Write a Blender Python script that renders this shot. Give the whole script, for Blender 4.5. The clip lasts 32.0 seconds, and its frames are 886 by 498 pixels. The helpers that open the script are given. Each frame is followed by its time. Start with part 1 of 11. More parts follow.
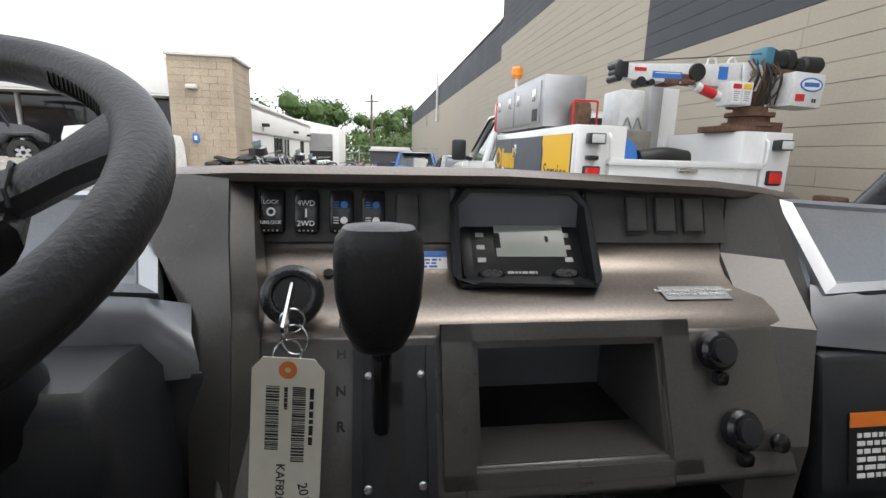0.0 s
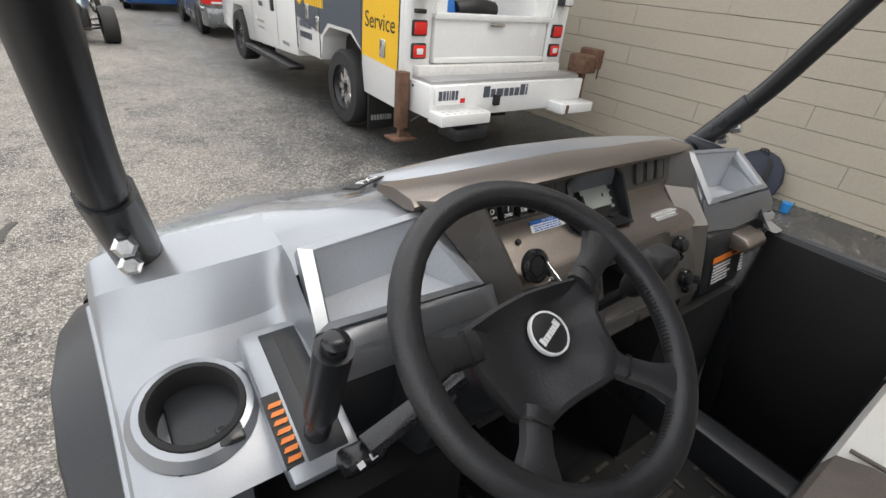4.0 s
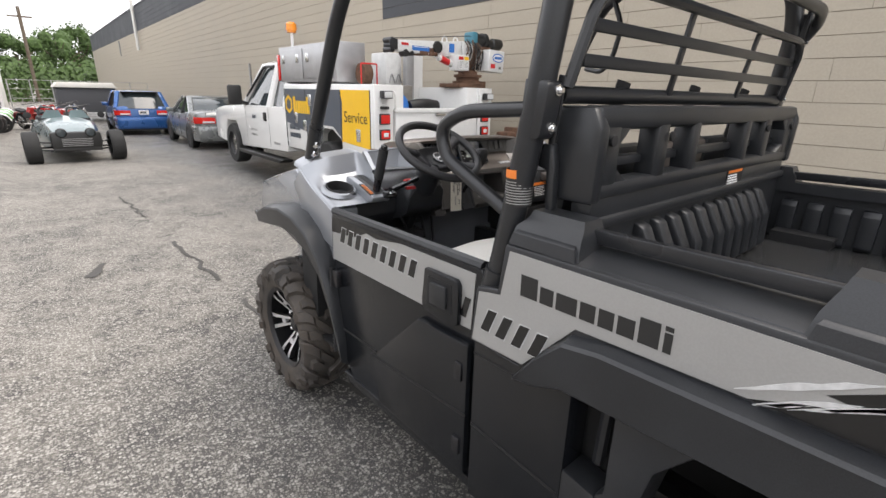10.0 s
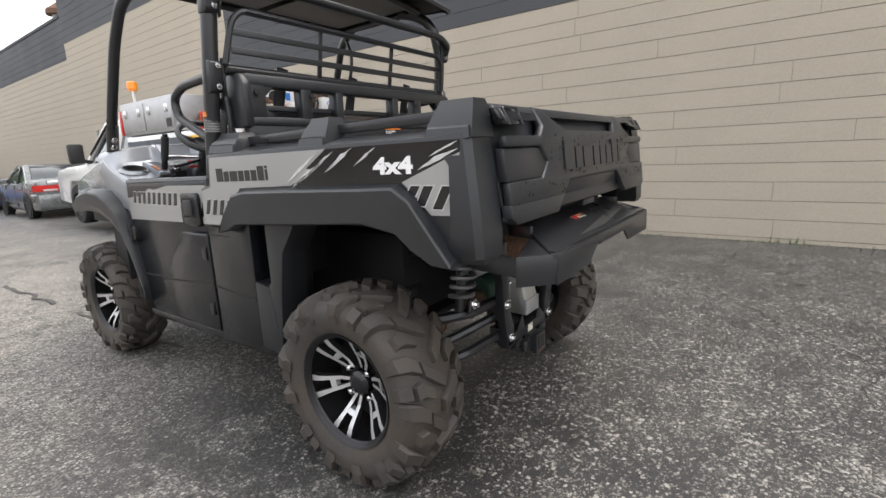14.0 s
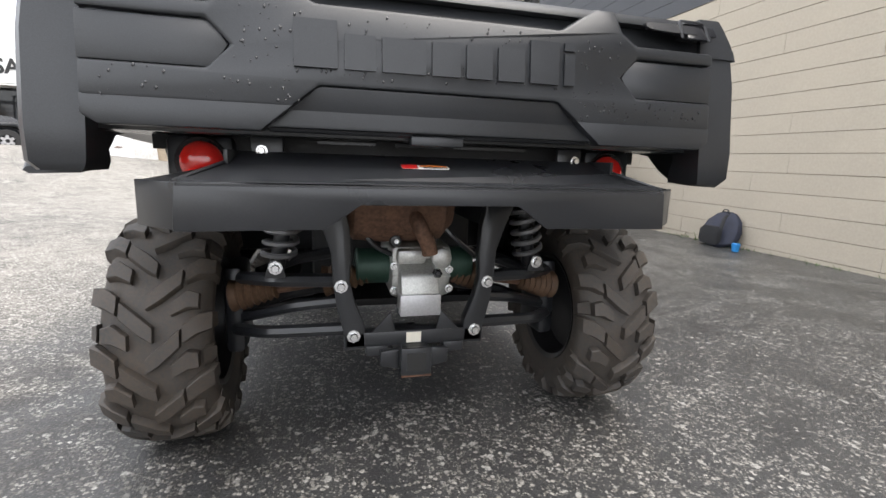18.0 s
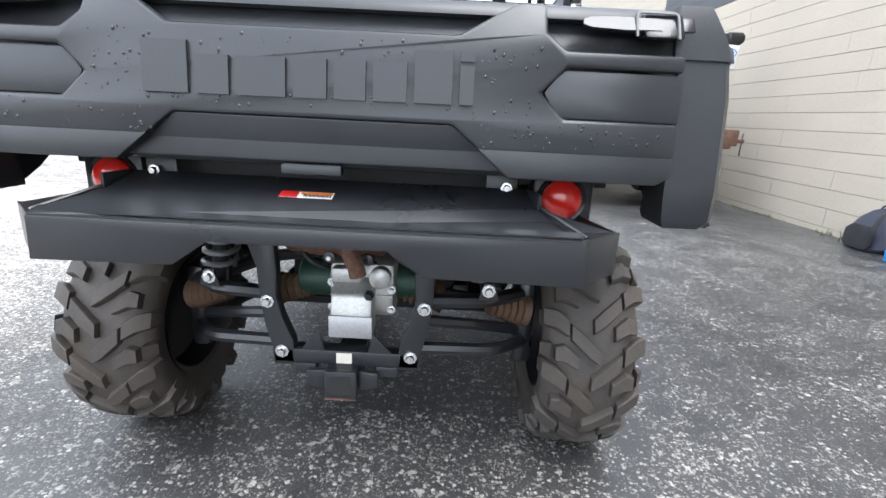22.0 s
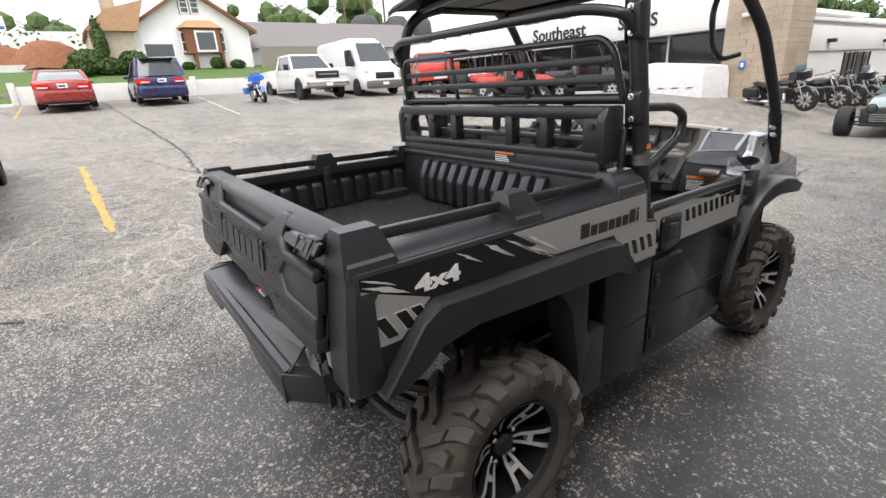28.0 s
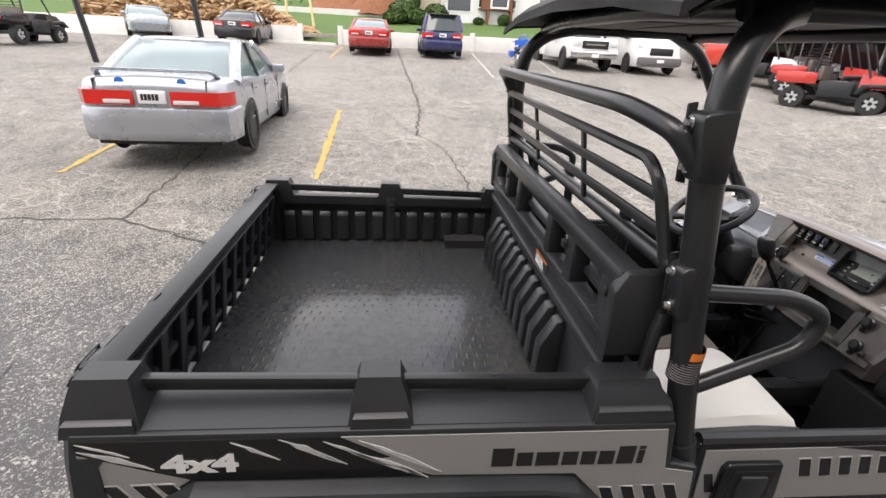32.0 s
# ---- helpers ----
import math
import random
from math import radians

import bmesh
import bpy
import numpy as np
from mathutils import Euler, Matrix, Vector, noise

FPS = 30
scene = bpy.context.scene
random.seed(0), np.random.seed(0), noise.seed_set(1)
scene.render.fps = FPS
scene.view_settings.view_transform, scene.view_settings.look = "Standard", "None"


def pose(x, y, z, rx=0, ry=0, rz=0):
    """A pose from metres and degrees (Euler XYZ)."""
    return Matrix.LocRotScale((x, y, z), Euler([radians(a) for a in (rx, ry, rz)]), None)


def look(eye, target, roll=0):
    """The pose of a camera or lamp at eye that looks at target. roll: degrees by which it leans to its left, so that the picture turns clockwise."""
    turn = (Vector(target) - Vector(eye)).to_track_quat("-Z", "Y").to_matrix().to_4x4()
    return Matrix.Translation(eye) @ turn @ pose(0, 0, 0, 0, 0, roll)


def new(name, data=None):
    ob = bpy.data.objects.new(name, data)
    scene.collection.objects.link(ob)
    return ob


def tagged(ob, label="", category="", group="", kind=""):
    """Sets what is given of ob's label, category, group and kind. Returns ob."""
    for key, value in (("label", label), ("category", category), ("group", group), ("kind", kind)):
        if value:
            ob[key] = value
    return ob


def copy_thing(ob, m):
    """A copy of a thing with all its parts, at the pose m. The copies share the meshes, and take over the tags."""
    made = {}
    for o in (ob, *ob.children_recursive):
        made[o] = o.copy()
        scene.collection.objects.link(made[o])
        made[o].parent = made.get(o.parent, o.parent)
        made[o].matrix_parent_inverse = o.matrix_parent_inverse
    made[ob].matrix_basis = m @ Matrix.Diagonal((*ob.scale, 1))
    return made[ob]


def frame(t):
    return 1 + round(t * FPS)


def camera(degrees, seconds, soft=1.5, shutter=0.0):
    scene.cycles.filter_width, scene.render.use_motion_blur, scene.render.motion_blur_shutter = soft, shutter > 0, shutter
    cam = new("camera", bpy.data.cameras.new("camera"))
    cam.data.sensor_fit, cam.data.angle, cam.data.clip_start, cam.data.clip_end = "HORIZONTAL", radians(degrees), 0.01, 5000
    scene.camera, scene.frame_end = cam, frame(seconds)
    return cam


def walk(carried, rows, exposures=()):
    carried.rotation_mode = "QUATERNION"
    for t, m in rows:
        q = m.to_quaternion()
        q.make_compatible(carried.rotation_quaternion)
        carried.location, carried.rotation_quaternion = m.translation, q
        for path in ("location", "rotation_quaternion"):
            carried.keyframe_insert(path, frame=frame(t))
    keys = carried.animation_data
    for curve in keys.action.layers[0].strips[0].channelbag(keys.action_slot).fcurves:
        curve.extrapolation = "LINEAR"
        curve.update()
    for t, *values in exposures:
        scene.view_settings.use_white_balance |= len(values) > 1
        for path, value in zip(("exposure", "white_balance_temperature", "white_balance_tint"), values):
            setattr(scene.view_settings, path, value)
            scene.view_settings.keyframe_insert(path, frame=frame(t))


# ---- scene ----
EXPOSURES = [(0.0, 0.80, 6550, 10), (2.0, 1.03, 6800, 10), (3.0, 0.92, 6850, 10), (4.0, 0.80, 6800, 10), (7.0, 0.62, 6750, 11), (9.0, 0.86, 6750, 12), (11.0, 0.84, 6850, 13), (13.0, 0.95, 6850, 13), (14.0, 0.88, 6750, 12), (17.0, 0.74, 6700, 12), (18.0, 1.32, 6600, 11), (19.0, 1.8, 6250, 10), (20.0, 2.32, 6150, 10), (22.0, 1.85, 6050, 10), (24.0, 1.18, 6050, 10), (25.0, 0.98, 6100, 10), (28.0, 0.85, 6700, 13), (32.0, 0.88, 6850, 15)]
cam = camera(87.0, 32.0)
METRES, EYE, TILT, LEAN, TURN = 11.0, 1.35, -11.0, 0.0, 0.0
PATH = [
    (0, (-0.051, 1.236, 1.297), (0.233, 3.175, 0.898), 1.7),
    (0.5, (-0.11, 1.239, 1.3), (0.418, 3.132, 0.93), 1.6),
    (1, (-0.177, 1.253, 1.327), (0.553, 3.072, 0.927), 1.1),
    (1.5, (-0.251, 1.268, 1.368), (0.632, 2.991, 0.869), 1.2),
    (2, (-0.326, 1.265, 1.413), (0.637, 2.904, 0.792), 1.7),
    (2.5, (-0.402, 1.27, 1.467), (0.597, 2.834, 0.723), 1.7),
    (3, (-0.464, 1.281, 1.512), (0.54, 2.782, 0.653), 2.5),
    (3.5, (-0.555, 1.276, 1.546), (0.464, 2.705, 0.586), 3.9),
    (4, (-0.678, 1.244, 1.572), (0.381, 2.61, 0.566), 5.6),
    (4.5, (-0.801, 1.203, 1.566), (0.305, 2.531, 0.558), 5.5),
    (6.5, (-1.05, 0.945, 1.472), (0.023, 2.303, 0.469), 1.8),
    (7, (-1.121, 0.85, 1.474), (-0.012, 2.206, 0.509), 2.5),
    (7.5, (-1.204, 0.743, 1.466), (-0.045, 2.1, 0.563), 2.6),
    (8, (-1.265, 0.622, 1.447), (-0.081, 1.988, 0.591), 2.4),
    (8.5, (-1.318, 0.472, 1.445), (-0.103, 1.835, 0.629), 2.6),
    (9, (-1.387, 0.328, 1.461), (-0.182, 1.742, 0.719), 2.6),
    (9.5, (-1.467, 0.191, 1.462), (-0.264, 1.641, 0.791), 2.3),
    (10, (-1.555, 0.03, 1.481), (-0.315, 1.467, 0.85), 1.4),
    (10.5, (-1.626, -0.121, 1.484), (-0.315, 1.278, 0.914), 0.4),
    (11, (-1.713, -0.294, 1.484), (-0.346, 1.066, 0.951), -0.5),
    (11.5, (-1.797, -0.425, 1.469), (-0.349, 0.854, 0.951), -1.5),
    (12, (-1.896, -0.541, 1.434), (-0.367, 0.64, 0.917), -2.3),
    (12.5, (-1.968, -0.626, 1.353), (-0.365, 0.456, 0.844), -3.3),
    (13, (-1.938, -0.801, 1.26), (-0.307, 0.257, 0.789), -3.6),
    (13.5, (-1.873, -0.964, 1.186), (-0.257, 0.135, 0.76), -3.3),
    (14, (-1.762, -1.141, 1.135), (-0.184, 0.019, 0.727), -2.5),
    (14.5, (-1.609, -1.268, 1.104), (-0.104, -0.011, 0.708), -2.3),
    (16.5, (-0.629, -1.701, 0.969), (0.202, 0.08, 0.597), -1.9),
    (17, (-0.42, -1.717, 0.937), (0.278, 0.122, 0.576), -1.2),
    (17.5, (-0.32, -1.682, 0.907), (0.27, 0.195, 0.551), 0.4),
    (18, (-0.259, -1.582, 0.891), (0.236, 0.319, 0.516), 1.9),
    (18.5, (-0.212, -1.465, 0.896), (0.239, 0.444, 0.509), 3.2),
    (19, (-0.15, -1.373, 0.897), (0.265, 0.538, 0.476), 4.3),
    (19.5, (-0.073, -1.28, 0.896), (0.269, 0.638, 0.441), 4.2),
    (20, (-0.022, -1.246, 0.886), (0.212, 0.681, 0.406), 3.0),
    (20.5, (0.038, -1.302, 0.912), (0.134, 0.636, 0.425), 2.0),
    (21, (0.094, -1.38, 0.944), (0.111, 0.552, 0.429), 2.1),
    (21.5, (0.152, -1.431, 0.983), (0.143, 0.501, 0.467), 2.9),
    (22, (0.266, -1.472, 1.047), (0.25, 0.45, 0.494), 2.9),
    (22.5, (0.434, -1.502, 1.117), (0.366, 0.408, 0.528), 2.7),
    (23, (0.593, -1.508, 1.196), (0.415, 0.368, 0.525), 2.2),
    (23.5, (0.749, -1.476, 1.291), (0.402, 0.338, 0.522), 0.4),
    (24, (0.852, -1.45, 1.349), (0.393, 0.307, 0.511), -0.3),
    (24.5, (0.996, -1.428, 1.384), (0.426, 0.291, 0.536), -1.8),
    (25, (1.159, -1.435, 1.454), (0.414, 0.226, 0.625), -2.8),
    (25.5, (1.237, -1.424, 1.489), (0.356, 0.176, 0.675), -3.8),
    (27.5, (1.643, -0.985, 1.55), (0.236, 0.238, 0.826), -4.9),
    (28, (1.705, -0.907, 1.577), (0.176, 0.194, 0.906), -3.5),
    (28.5, (1.703, -0.819, 1.616), (0.092, 0.171, 0.966), -3.7),
    (29, (1.651, -0.688, 1.657), (0.003, 0.239, 1.006), -2.6),
    (29.5, (1.629, -0.581, 1.729), (-0.084, 0.216, 1.072), -1.7),
    (30, (1.62, -0.417, 1.818), (-0.157, 0.208, 1.146), -1.2),
    (30.5, (1.615, -0.273, 1.878), (-0.19, 0.205, 1.161), 0.2),
    (31, (1.587, -0.161, 1.89), (-0.229, 0.193, 1.132), 1.6),
    (31.5, (1.517, -0.002, 1.903), (-0.299, 0.264, 1.109), 2.2),
    (32, (1.5, 0.106, 1.871), (-0.325, 0.304, 1.075), 2.9),
]
walk(cam, [(t, look(eye, target, roll)) for t, eye, target, roll in PATH], EXPOSURES)

# ---- world and light ----
world = bpy.data.worlds.new("overcast")
scene.world = world
world.use_nodes = True
wn, wl = world.node_tree.nodes, world.node_tree.links
wn.clear()
w_out, w_bg = wn.new("ShaderNodeOutputWorld"), wn.new("ShaderNodeBackground")
w_sky, w_mix, w_noise, w_ramp = wn.new("ShaderNodeTexSky"), wn.new("ShaderNodeMix"), wn.new("ShaderNodeTexNoise"), wn.new("ShaderNodeValToRGB")
w_co, w_map = wn.new("ShaderNodeTexCoord"), wn.new("ShaderNodeMapping")
SUN_EL, SUN_AZ = 62.0, 135.0
w_sky.sky_type, w_sky.sun_disc = "NISHITA", False
w_sky.sun_elevation, w_sky.sun_rotation = radians(SUN_EL), radians(SUN_AZ)
w_sky.air_density, w_sky.dust_density = 1.0, 4.0
w_mix.data_type = "RGBA"
w_map.inputs["Scale"].default_value = (1.0, 1.0, 3.0)
w_noise.inputs["Scale"].default_value, w_noise.inputs["Detail"].default_value = 2.2, 6.0
w_ramp.color_ramp.elements[0].position, w_ramp.color_ramp.elements[0].color = 0.30, (0.55, 0.55, 0.55, 1)
w_ramp.color_ramp.elements[1].position, w_ramp.color_ramp.elements[1].color = 0.62, (0.96, 0.96, 0.96, 1)
wl.new(w_co.outputs["Generated"], w_map.inputs["Vector"])
wl.new(w_map.outputs["Vector"], w_noise.inputs["Vector"])
wl.new(w_noise.outputs["Fac"], w_ramp.inputs["Fac"])
wl.new(w_ramp.outputs["Color"], w_mix.inputs["Factor"])
wl.new(w_sky.outputs["Color"], w_mix.inputs["A"])
w_mix.inputs["B"].default_value = (8.6, 8.9, 9.3, 1)
wl.new(w_mix.outputs["Result"], w_bg.inputs["Color"])
w_bg.inputs["Strength"].default_value = 0.14
wl.new(w_bg.outputs["Background"], w_out.inputs["Surface"])

sun = new("sun", bpy.data.lights.new("sun", "SUN"))
sun.data.energy, sun.data.angle, sun.data.color = 1.4, radians(42), (1.0, 0.96, 0.9)
# the veiled sun stands high over the building side, behind the vehicle's tail
SUN_DIR = Vector((-math.sin(radians(SUN_AZ)) * math.cos(radians(SUN_EL)), -math.cos(radians(SUN_AZ)) * math.cos(radians(SUN_EL)), -math.sin(radians(SUN_EL))))
sun.matrix_world = Matrix.Translation((-6, -4, 15)) @ SUN_DIR.to_track_quat("-Z", "Y").to_matrix().to_4x4()


# ---- materials ----
def material(name, col, rough=0.5, metal=0.0, var=0.15, scale=6.0, fine=90.0, bump=0.15, dist=0.002, coat=0.0, tint=None, emit=0.0, rvar=0.12):
    """Base colour with two scales of variation, gloss variation and fine relief."""
    m = bpy.data.materials.new(name)
    m.use_nodes = True
    n, l = m.node_tree.nodes, m.node_tree.links
    b = n["Principled BSDF"]
    co = n.new("ShaderNodeTexCoord")
    big, small = n.new("ShaderNodeTexNoise"), n.new("ShaderNodeTexNoise")
    big.inputs["Scale"].default_value, big.inputs["Detail"].default_value = scale, 5.0
    small.inputs["Scale"].default_value, small.inputs["Detail"].default_value = fine, 3.0
    for t in (big, small):
        l.new(co.outputs["Object"], t.inputs["Vector"])
    both = n.new("ShaderNodeMath")
    both.operation = "ADD"
    l.new(big.outputs["Fac"], both.inputs[0])
    l.new(small.outputs["Fac"], both.inputs[1])
    mr = n.new("ShaderNodeMapRange")
    mr.inputs["From Min"].default_value, mr.inputs["From Max"].default_value = 0.7, 1.3
    l.new(both.outputs[0], mr.inputs["Value"])
    mx = n.new("ShaderNodeMix")
    mx.data_type = "RGBA"
    c = Vector(col)
    lo, hi = c * (1 - var), c * (1 + var)
    if tint:
        lo = Vector(tint)
    mx.inputs["A"].default_value, mx.inputs["B"].default_value = (*lo, 1), (*hi, 1)
    l.new(mr.outputs["Result"], mx.inputs["Factor"])
    l.new(mx.outputs["Result"], b.inputs["Base Color"])
    rr = n.new("ShaderNodeMapRange")
    rr.inputs["From Min"].default_value, rr.inputs["From Max"].default_value = 0.3, 0.7
    rr.inputs["To Min"].default_value, rr.inputs["To Max"].default_value = max(0.02, rough - rvar * rough), min(1, rough + rvar * rough)
    l.new(big.outputs["Fac"], rr.inputs["Value"])
    l.new(rr.outputs["Result"], b.inputs["Roughness"])
    b.inputs["Metallic"].default_value = metal
    b.inputs["Coat Weight"].default_value = coat
    b.inputs["Coat Roughness"].default_value = 0.08
    if bump > 0:
        bp = n.new("ShaderNodeBump")
        bp.inputs["Strength"].default_value, bp.inputs["Distance"].default_value = bump, dist
        l.new(small.outputs["Fac"], bp.inputs["Height"])
        l.new(bp.outputs["Normal"], b.inputs["Normal"])
    if emit:
        b.inputs["Emission Color"].default_value = (*col, 1)
        b.inputs["Emission Strength"].default_value = emit
    return m


def node_of(m, kind):
    return [x for x in m.node_tree.nodes if x.bl_idname == kind]


BLACK = material("black moulded plastic", (0.0185, 0.0200, 0.0228), 0.36, var=0.3, scale=5, fine=420, bump=0.25, dist=0.0006)
BLACK_D = material("dark glossy door plastic", (0.0065, 0.0075, 0.0095), 0.24, var=0.3, scale=4, fine=300, bump=0.06, dist=0.0004)
GUN = material("gunmetal dash plastic", (0.098, 0.092, 0.087), 0.30, metal=0.35, var=0.12, scale=5, fine=300, bump=0.25, dist=0.0006)
BLACK_G = material("glossy black plastic", (0.014, 0.014, 0.016), 0.22, var=0.2, fine=200, bump=0.03)
STEEL_B = material("powder coated black steel", (0.019, 0.020, 0.0225), 0.30, var=0.2, scale=4, fine=300, bump=0.12, dist=0.0004)
# darker copy of BLACK, the shade of enclosed places put into its colour
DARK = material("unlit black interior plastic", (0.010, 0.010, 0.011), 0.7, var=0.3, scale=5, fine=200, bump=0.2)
SILVER = material("bright silver plastic", (0.345, 0.36, 0.385), 0.31, metal=0.58, var=0.05, scale=3, fine=600, bump=0.02, dist=0.0002, coat=0.3)
HOOD = material("grey metallic bodywork", (0.27, 0.285, 0.31), 0.25, metal=0.45, var=0.06, scale=3, fine=700, bump=0.03, dist=0.0003, coat=0.8)
DECAL = material("satin grey vinyl decal", (0.325, 0.322, 0.314), 0.40, metal=0.15, var=0.05, scale=3, fine=250, bump=0.04, dist=0.0003)
DECAL_D = material("black vinyl decal", (0.010, 0.010, 0.0105), 0.2, var=0.2, fine=250, bump=0.04, dist=0.0003)
DECAL_L = material("light grey streak decal", (0.52, 0.52, 0.52), 0.38, var=0.15, scale=30)
WHITE = material("white print", (0.8, 0.8, 0.8), 0.45, var=0.04, bump=0.0)
INK = material("black print", (0.015, 0.015, 0.015), 0.5, var=0.1, bump=0.0)
ORANGE = material("orange warning print", (0.75, 0.2, 0.03), 0.45, var=0.05, bump=0.0)
RED_P = material("red plastic lever", (0.55, 0.02, 0.02), 0.35, var=0.1)
BRONZE = material("bronze tinted dash plastic", (0.24, 0.208, 0.186), 0.33, metal=0.78, var=0.14, scale=5, fine=280, bump=0.28, dist=0.0006)
CARBON = material("woven pattern panel", (0.065, 0.063, 0.062), 0.5, var=0.3, scale=60, fine=900, bump=0.4, dist=0.0006)
LEATHER = material("grained black leatherette", (0.020, 0.020, 0.022), 0.45, var=0.2, scale=14, fine=330, bump=0.5, dist=0.0012)
SEAT_L = material("light grey vinyl seat", (0.72, 0.70, 0.655), 0.45, var=0.06, scale=4, fine=350, bump=0.2, dist=0.0008)
SEAT_D = material("brown grey fabric seat", (0.155, 0.132, 0.115), 0.75, var=0.25, scale=12, fine=420, bump=0.5, dist=0.001)
RUBBER = material("dusty tyre rubber", (0.028, 0.0275, 0.0275), 0.66, var=0.4, scale=5, fine=120, bump=0.35, dist=0.002, tint=(0.070, 0.054, 0.041))
RUBBER_C = material("car tyre rubber", (0.02, 0.02, 0.02), 0.75, var=0.2)
RIM_D = material("dark alloy", (0.03, 0.03, 0.032), 0.35, metal=0.5)
RIM_L = material("machined alloy", (0.60, 0.60, 0.61), 0.34, metal=0.6, var=0.06, bump=0.03)
CHROME = material("zinc plated steel", (0.7, 0.7, 0.7), 0.22, metal=1.0, var=0.08, bump=0.05)
CAST = material("cast aluminium", (0.46, 0.46, 0.44), 0.42, metal=0.7, var=0.2, fine=200, bump=0.3, dist=0.001)
RUST = material("rusty steel", (0.13, 0.072, 0.046), 0.8, metal=0.2, var=0.5, scale=20, fine=90, bump=0.4, tint=(0.07, 0.035, 0.022))
BOOT = material("brown rubber boot", (0.10, 0.055, 0.03), 0.7, var=0.3)
GREEN_D = material("dark green casting", (0.02, 0.05, 0.035), 0.5, metal=0.3)
LAMP_R = material("red lamp lens", (0.62, 0.02, 0.015), 0.12, var=0.1, bump=0.0, coat=0.5)
LAMP_O = material("orange lens", (0.85, 0.28, 0.03), 0.15, var=0.1, bump=0.0)
LAMP_W = material("clear lamp lens", (0.62, 0.63, 0.63), 0.12, var=0.1, bump=0.0)
LCD = material("grey display", (0.33, 0.36, 0.33), 0.12, var=0.03, bump=0.0)
PAPER = material("manila paper tag", (0.72, 0.68, 0.58), 0.75, var=0.05, scale=9, fine=80, bump=0.1)
CLOTH = material("black soft top fabric", (0.011, 0.011, 0.0125), 0.75, var=0.3, scale=5, fine=500, bump=0.4, dist=0.001)
BLUE_P = material("blue print", (0.03, 0.16, 0.5), 0.45, bump=0.0)
GLASS = material("dark vehicle glass", (0.035, 0.045, 0.05), 0.04, var=0.1, bump=0.0, coat=0.4)
GLASS_L = material("pale reflecting car glass", (0.16, 0.22, 0.23), 0.05, var=0.15, scale=2, bump=0.0, coat=0.5)
W_PAINT = material("white vehicle paint", (0.73, 0.73, 0.72), 0.25, var=0.03, scale=2, fine=30, bump=0.02, coat=0.6)
N_PAINT = material("dark slate wrap", (0.075, 0.088, 0.11), 0.35, var=0.06)
Y_PAINT = material("yellow wrap", (0.85, 0.50, 0.02), 0.35, var=0.04)
ALU = material("bare aluminium tread plate", (0.47, 0.47, 0.48), 0.42, metal=0.75, var=0.12, scale=8, fine=140, bump=0.3, dist=0.002)
CRANE_W = material("weathered white crane paint", (0.66, 0.66, 0.65), 0.4, var=0.12, scale=10, fine=60, bump=0.1)
CRATE = material("brown tarpaulin", (0.13, 0.075, 0.045), 0.85, var=0.35, scale=6, bump=0.3)
WOODG = material("weathered grey wood", (0.25, 0.23, 0.20), 0.85, var=0.3, scale=8, bump=0.3)
TAN = material("tan painted block wall", (0.41, 0.362, 0.292), 0.82, var=0.07, scale=0.9, fine=55, bump=0.35, dist=0.004)
SLATE = material("dark grey painted wall", (0.062, 0.065, 0.073), 0.75, var=0.08, scale=0.8, fine=50, bump=0.3, dist=0.004)
JOINT = material("shadowed mortar joint", (0.27, 0.232, 0.182), 0.9, var=0.15, scale=5, bump=0.2)
WHITE_W = material("white painted facade", (0.74, 0.74, 0.72), 0.75, var=0.05, scale=0.7, fine=20, bump=0.15)
STONE = material("beige masonry tower", (0.40, 0.33, 0.25), 0.9, var=0.22, scale=1.3, fine=22, bump=0.5, dist=0.01)
SHOPGLASS = material("dark shop window", (0.02, 0.022, 0.025), 0.06, var=0.2, bump=0.0)
ROOF_T = material("tan shingle roof", (0.44, 0.26, 0.15), 0.9, var=0.15, scale=3, fine=26, bump=0.6, dist=0.02)
ROOF_G = material("grey shingle roof", (0.17, 0.16, 0.16), 0.9, var=0.15, scale=3, fine=26, bump=0.6, dist=0.02)
SIDING = material("white house siding", (0.76, 0.76, 0.75), 0.7, var=0.04, scale=2, fine=12, bump=0.2)
BROWN = material("brown stained timber", (0.19, 0.075, 0.035), 0.7, var=0.2)
GRASS = material("mown grass", (0.075, 0.135, 0.03), 0.95, var=0.35, scale=3, fine=45, bump=0.8, dist=0.03)
DIRT = material("red brown mulch heap", (0.24, 0.10, 0.05), 0.95, var=0.35, scale=4, fine=30, bump=0.9, dist=0.05)
LEAF = material("green leaves", (0.055, 0.10, 0.022), 0.7, var=0.45, scale=1.5, fine=9, bump=0.0)
LEAF_D = material("dark conifer needles", (0.022, 0.045, 0.02), 0.8, var=0.45, scale=1.5, fine=9, bump=0.0)
BARK = material("grey brown bark", (0.13, 0.10, 0.075), 0.95, var=0.3, scale=6, fine=30, bump=0.8, dist=0.02)
LOG_W = material("split firewood", (0.46, 0.31, 0.175), 0.9, var=0.3, scale=6, fine=40, bump=0.5, dist=0.01, tint=(0.27, 0.17, 0.09))
CONC = material("white painted concrete", (0.62, 0.61, 0.58), 0.85, var=0.1, scale=2, fine=30, bump=0.3)
YLINE = material("worn yellow road paint", (0.48, 0.32, 0.06), 0.85, var=0.25, scale=9, fine=70, bump=0.3, tint=(0.26, 0.21, 0.12))
WLINE = material("worn white road paint", (0.46, 0.45, 0.42), 0.85, var=0.25, scale=9, fine=70, bump=0.3, tint=(0.24, 0.23, 0.21))
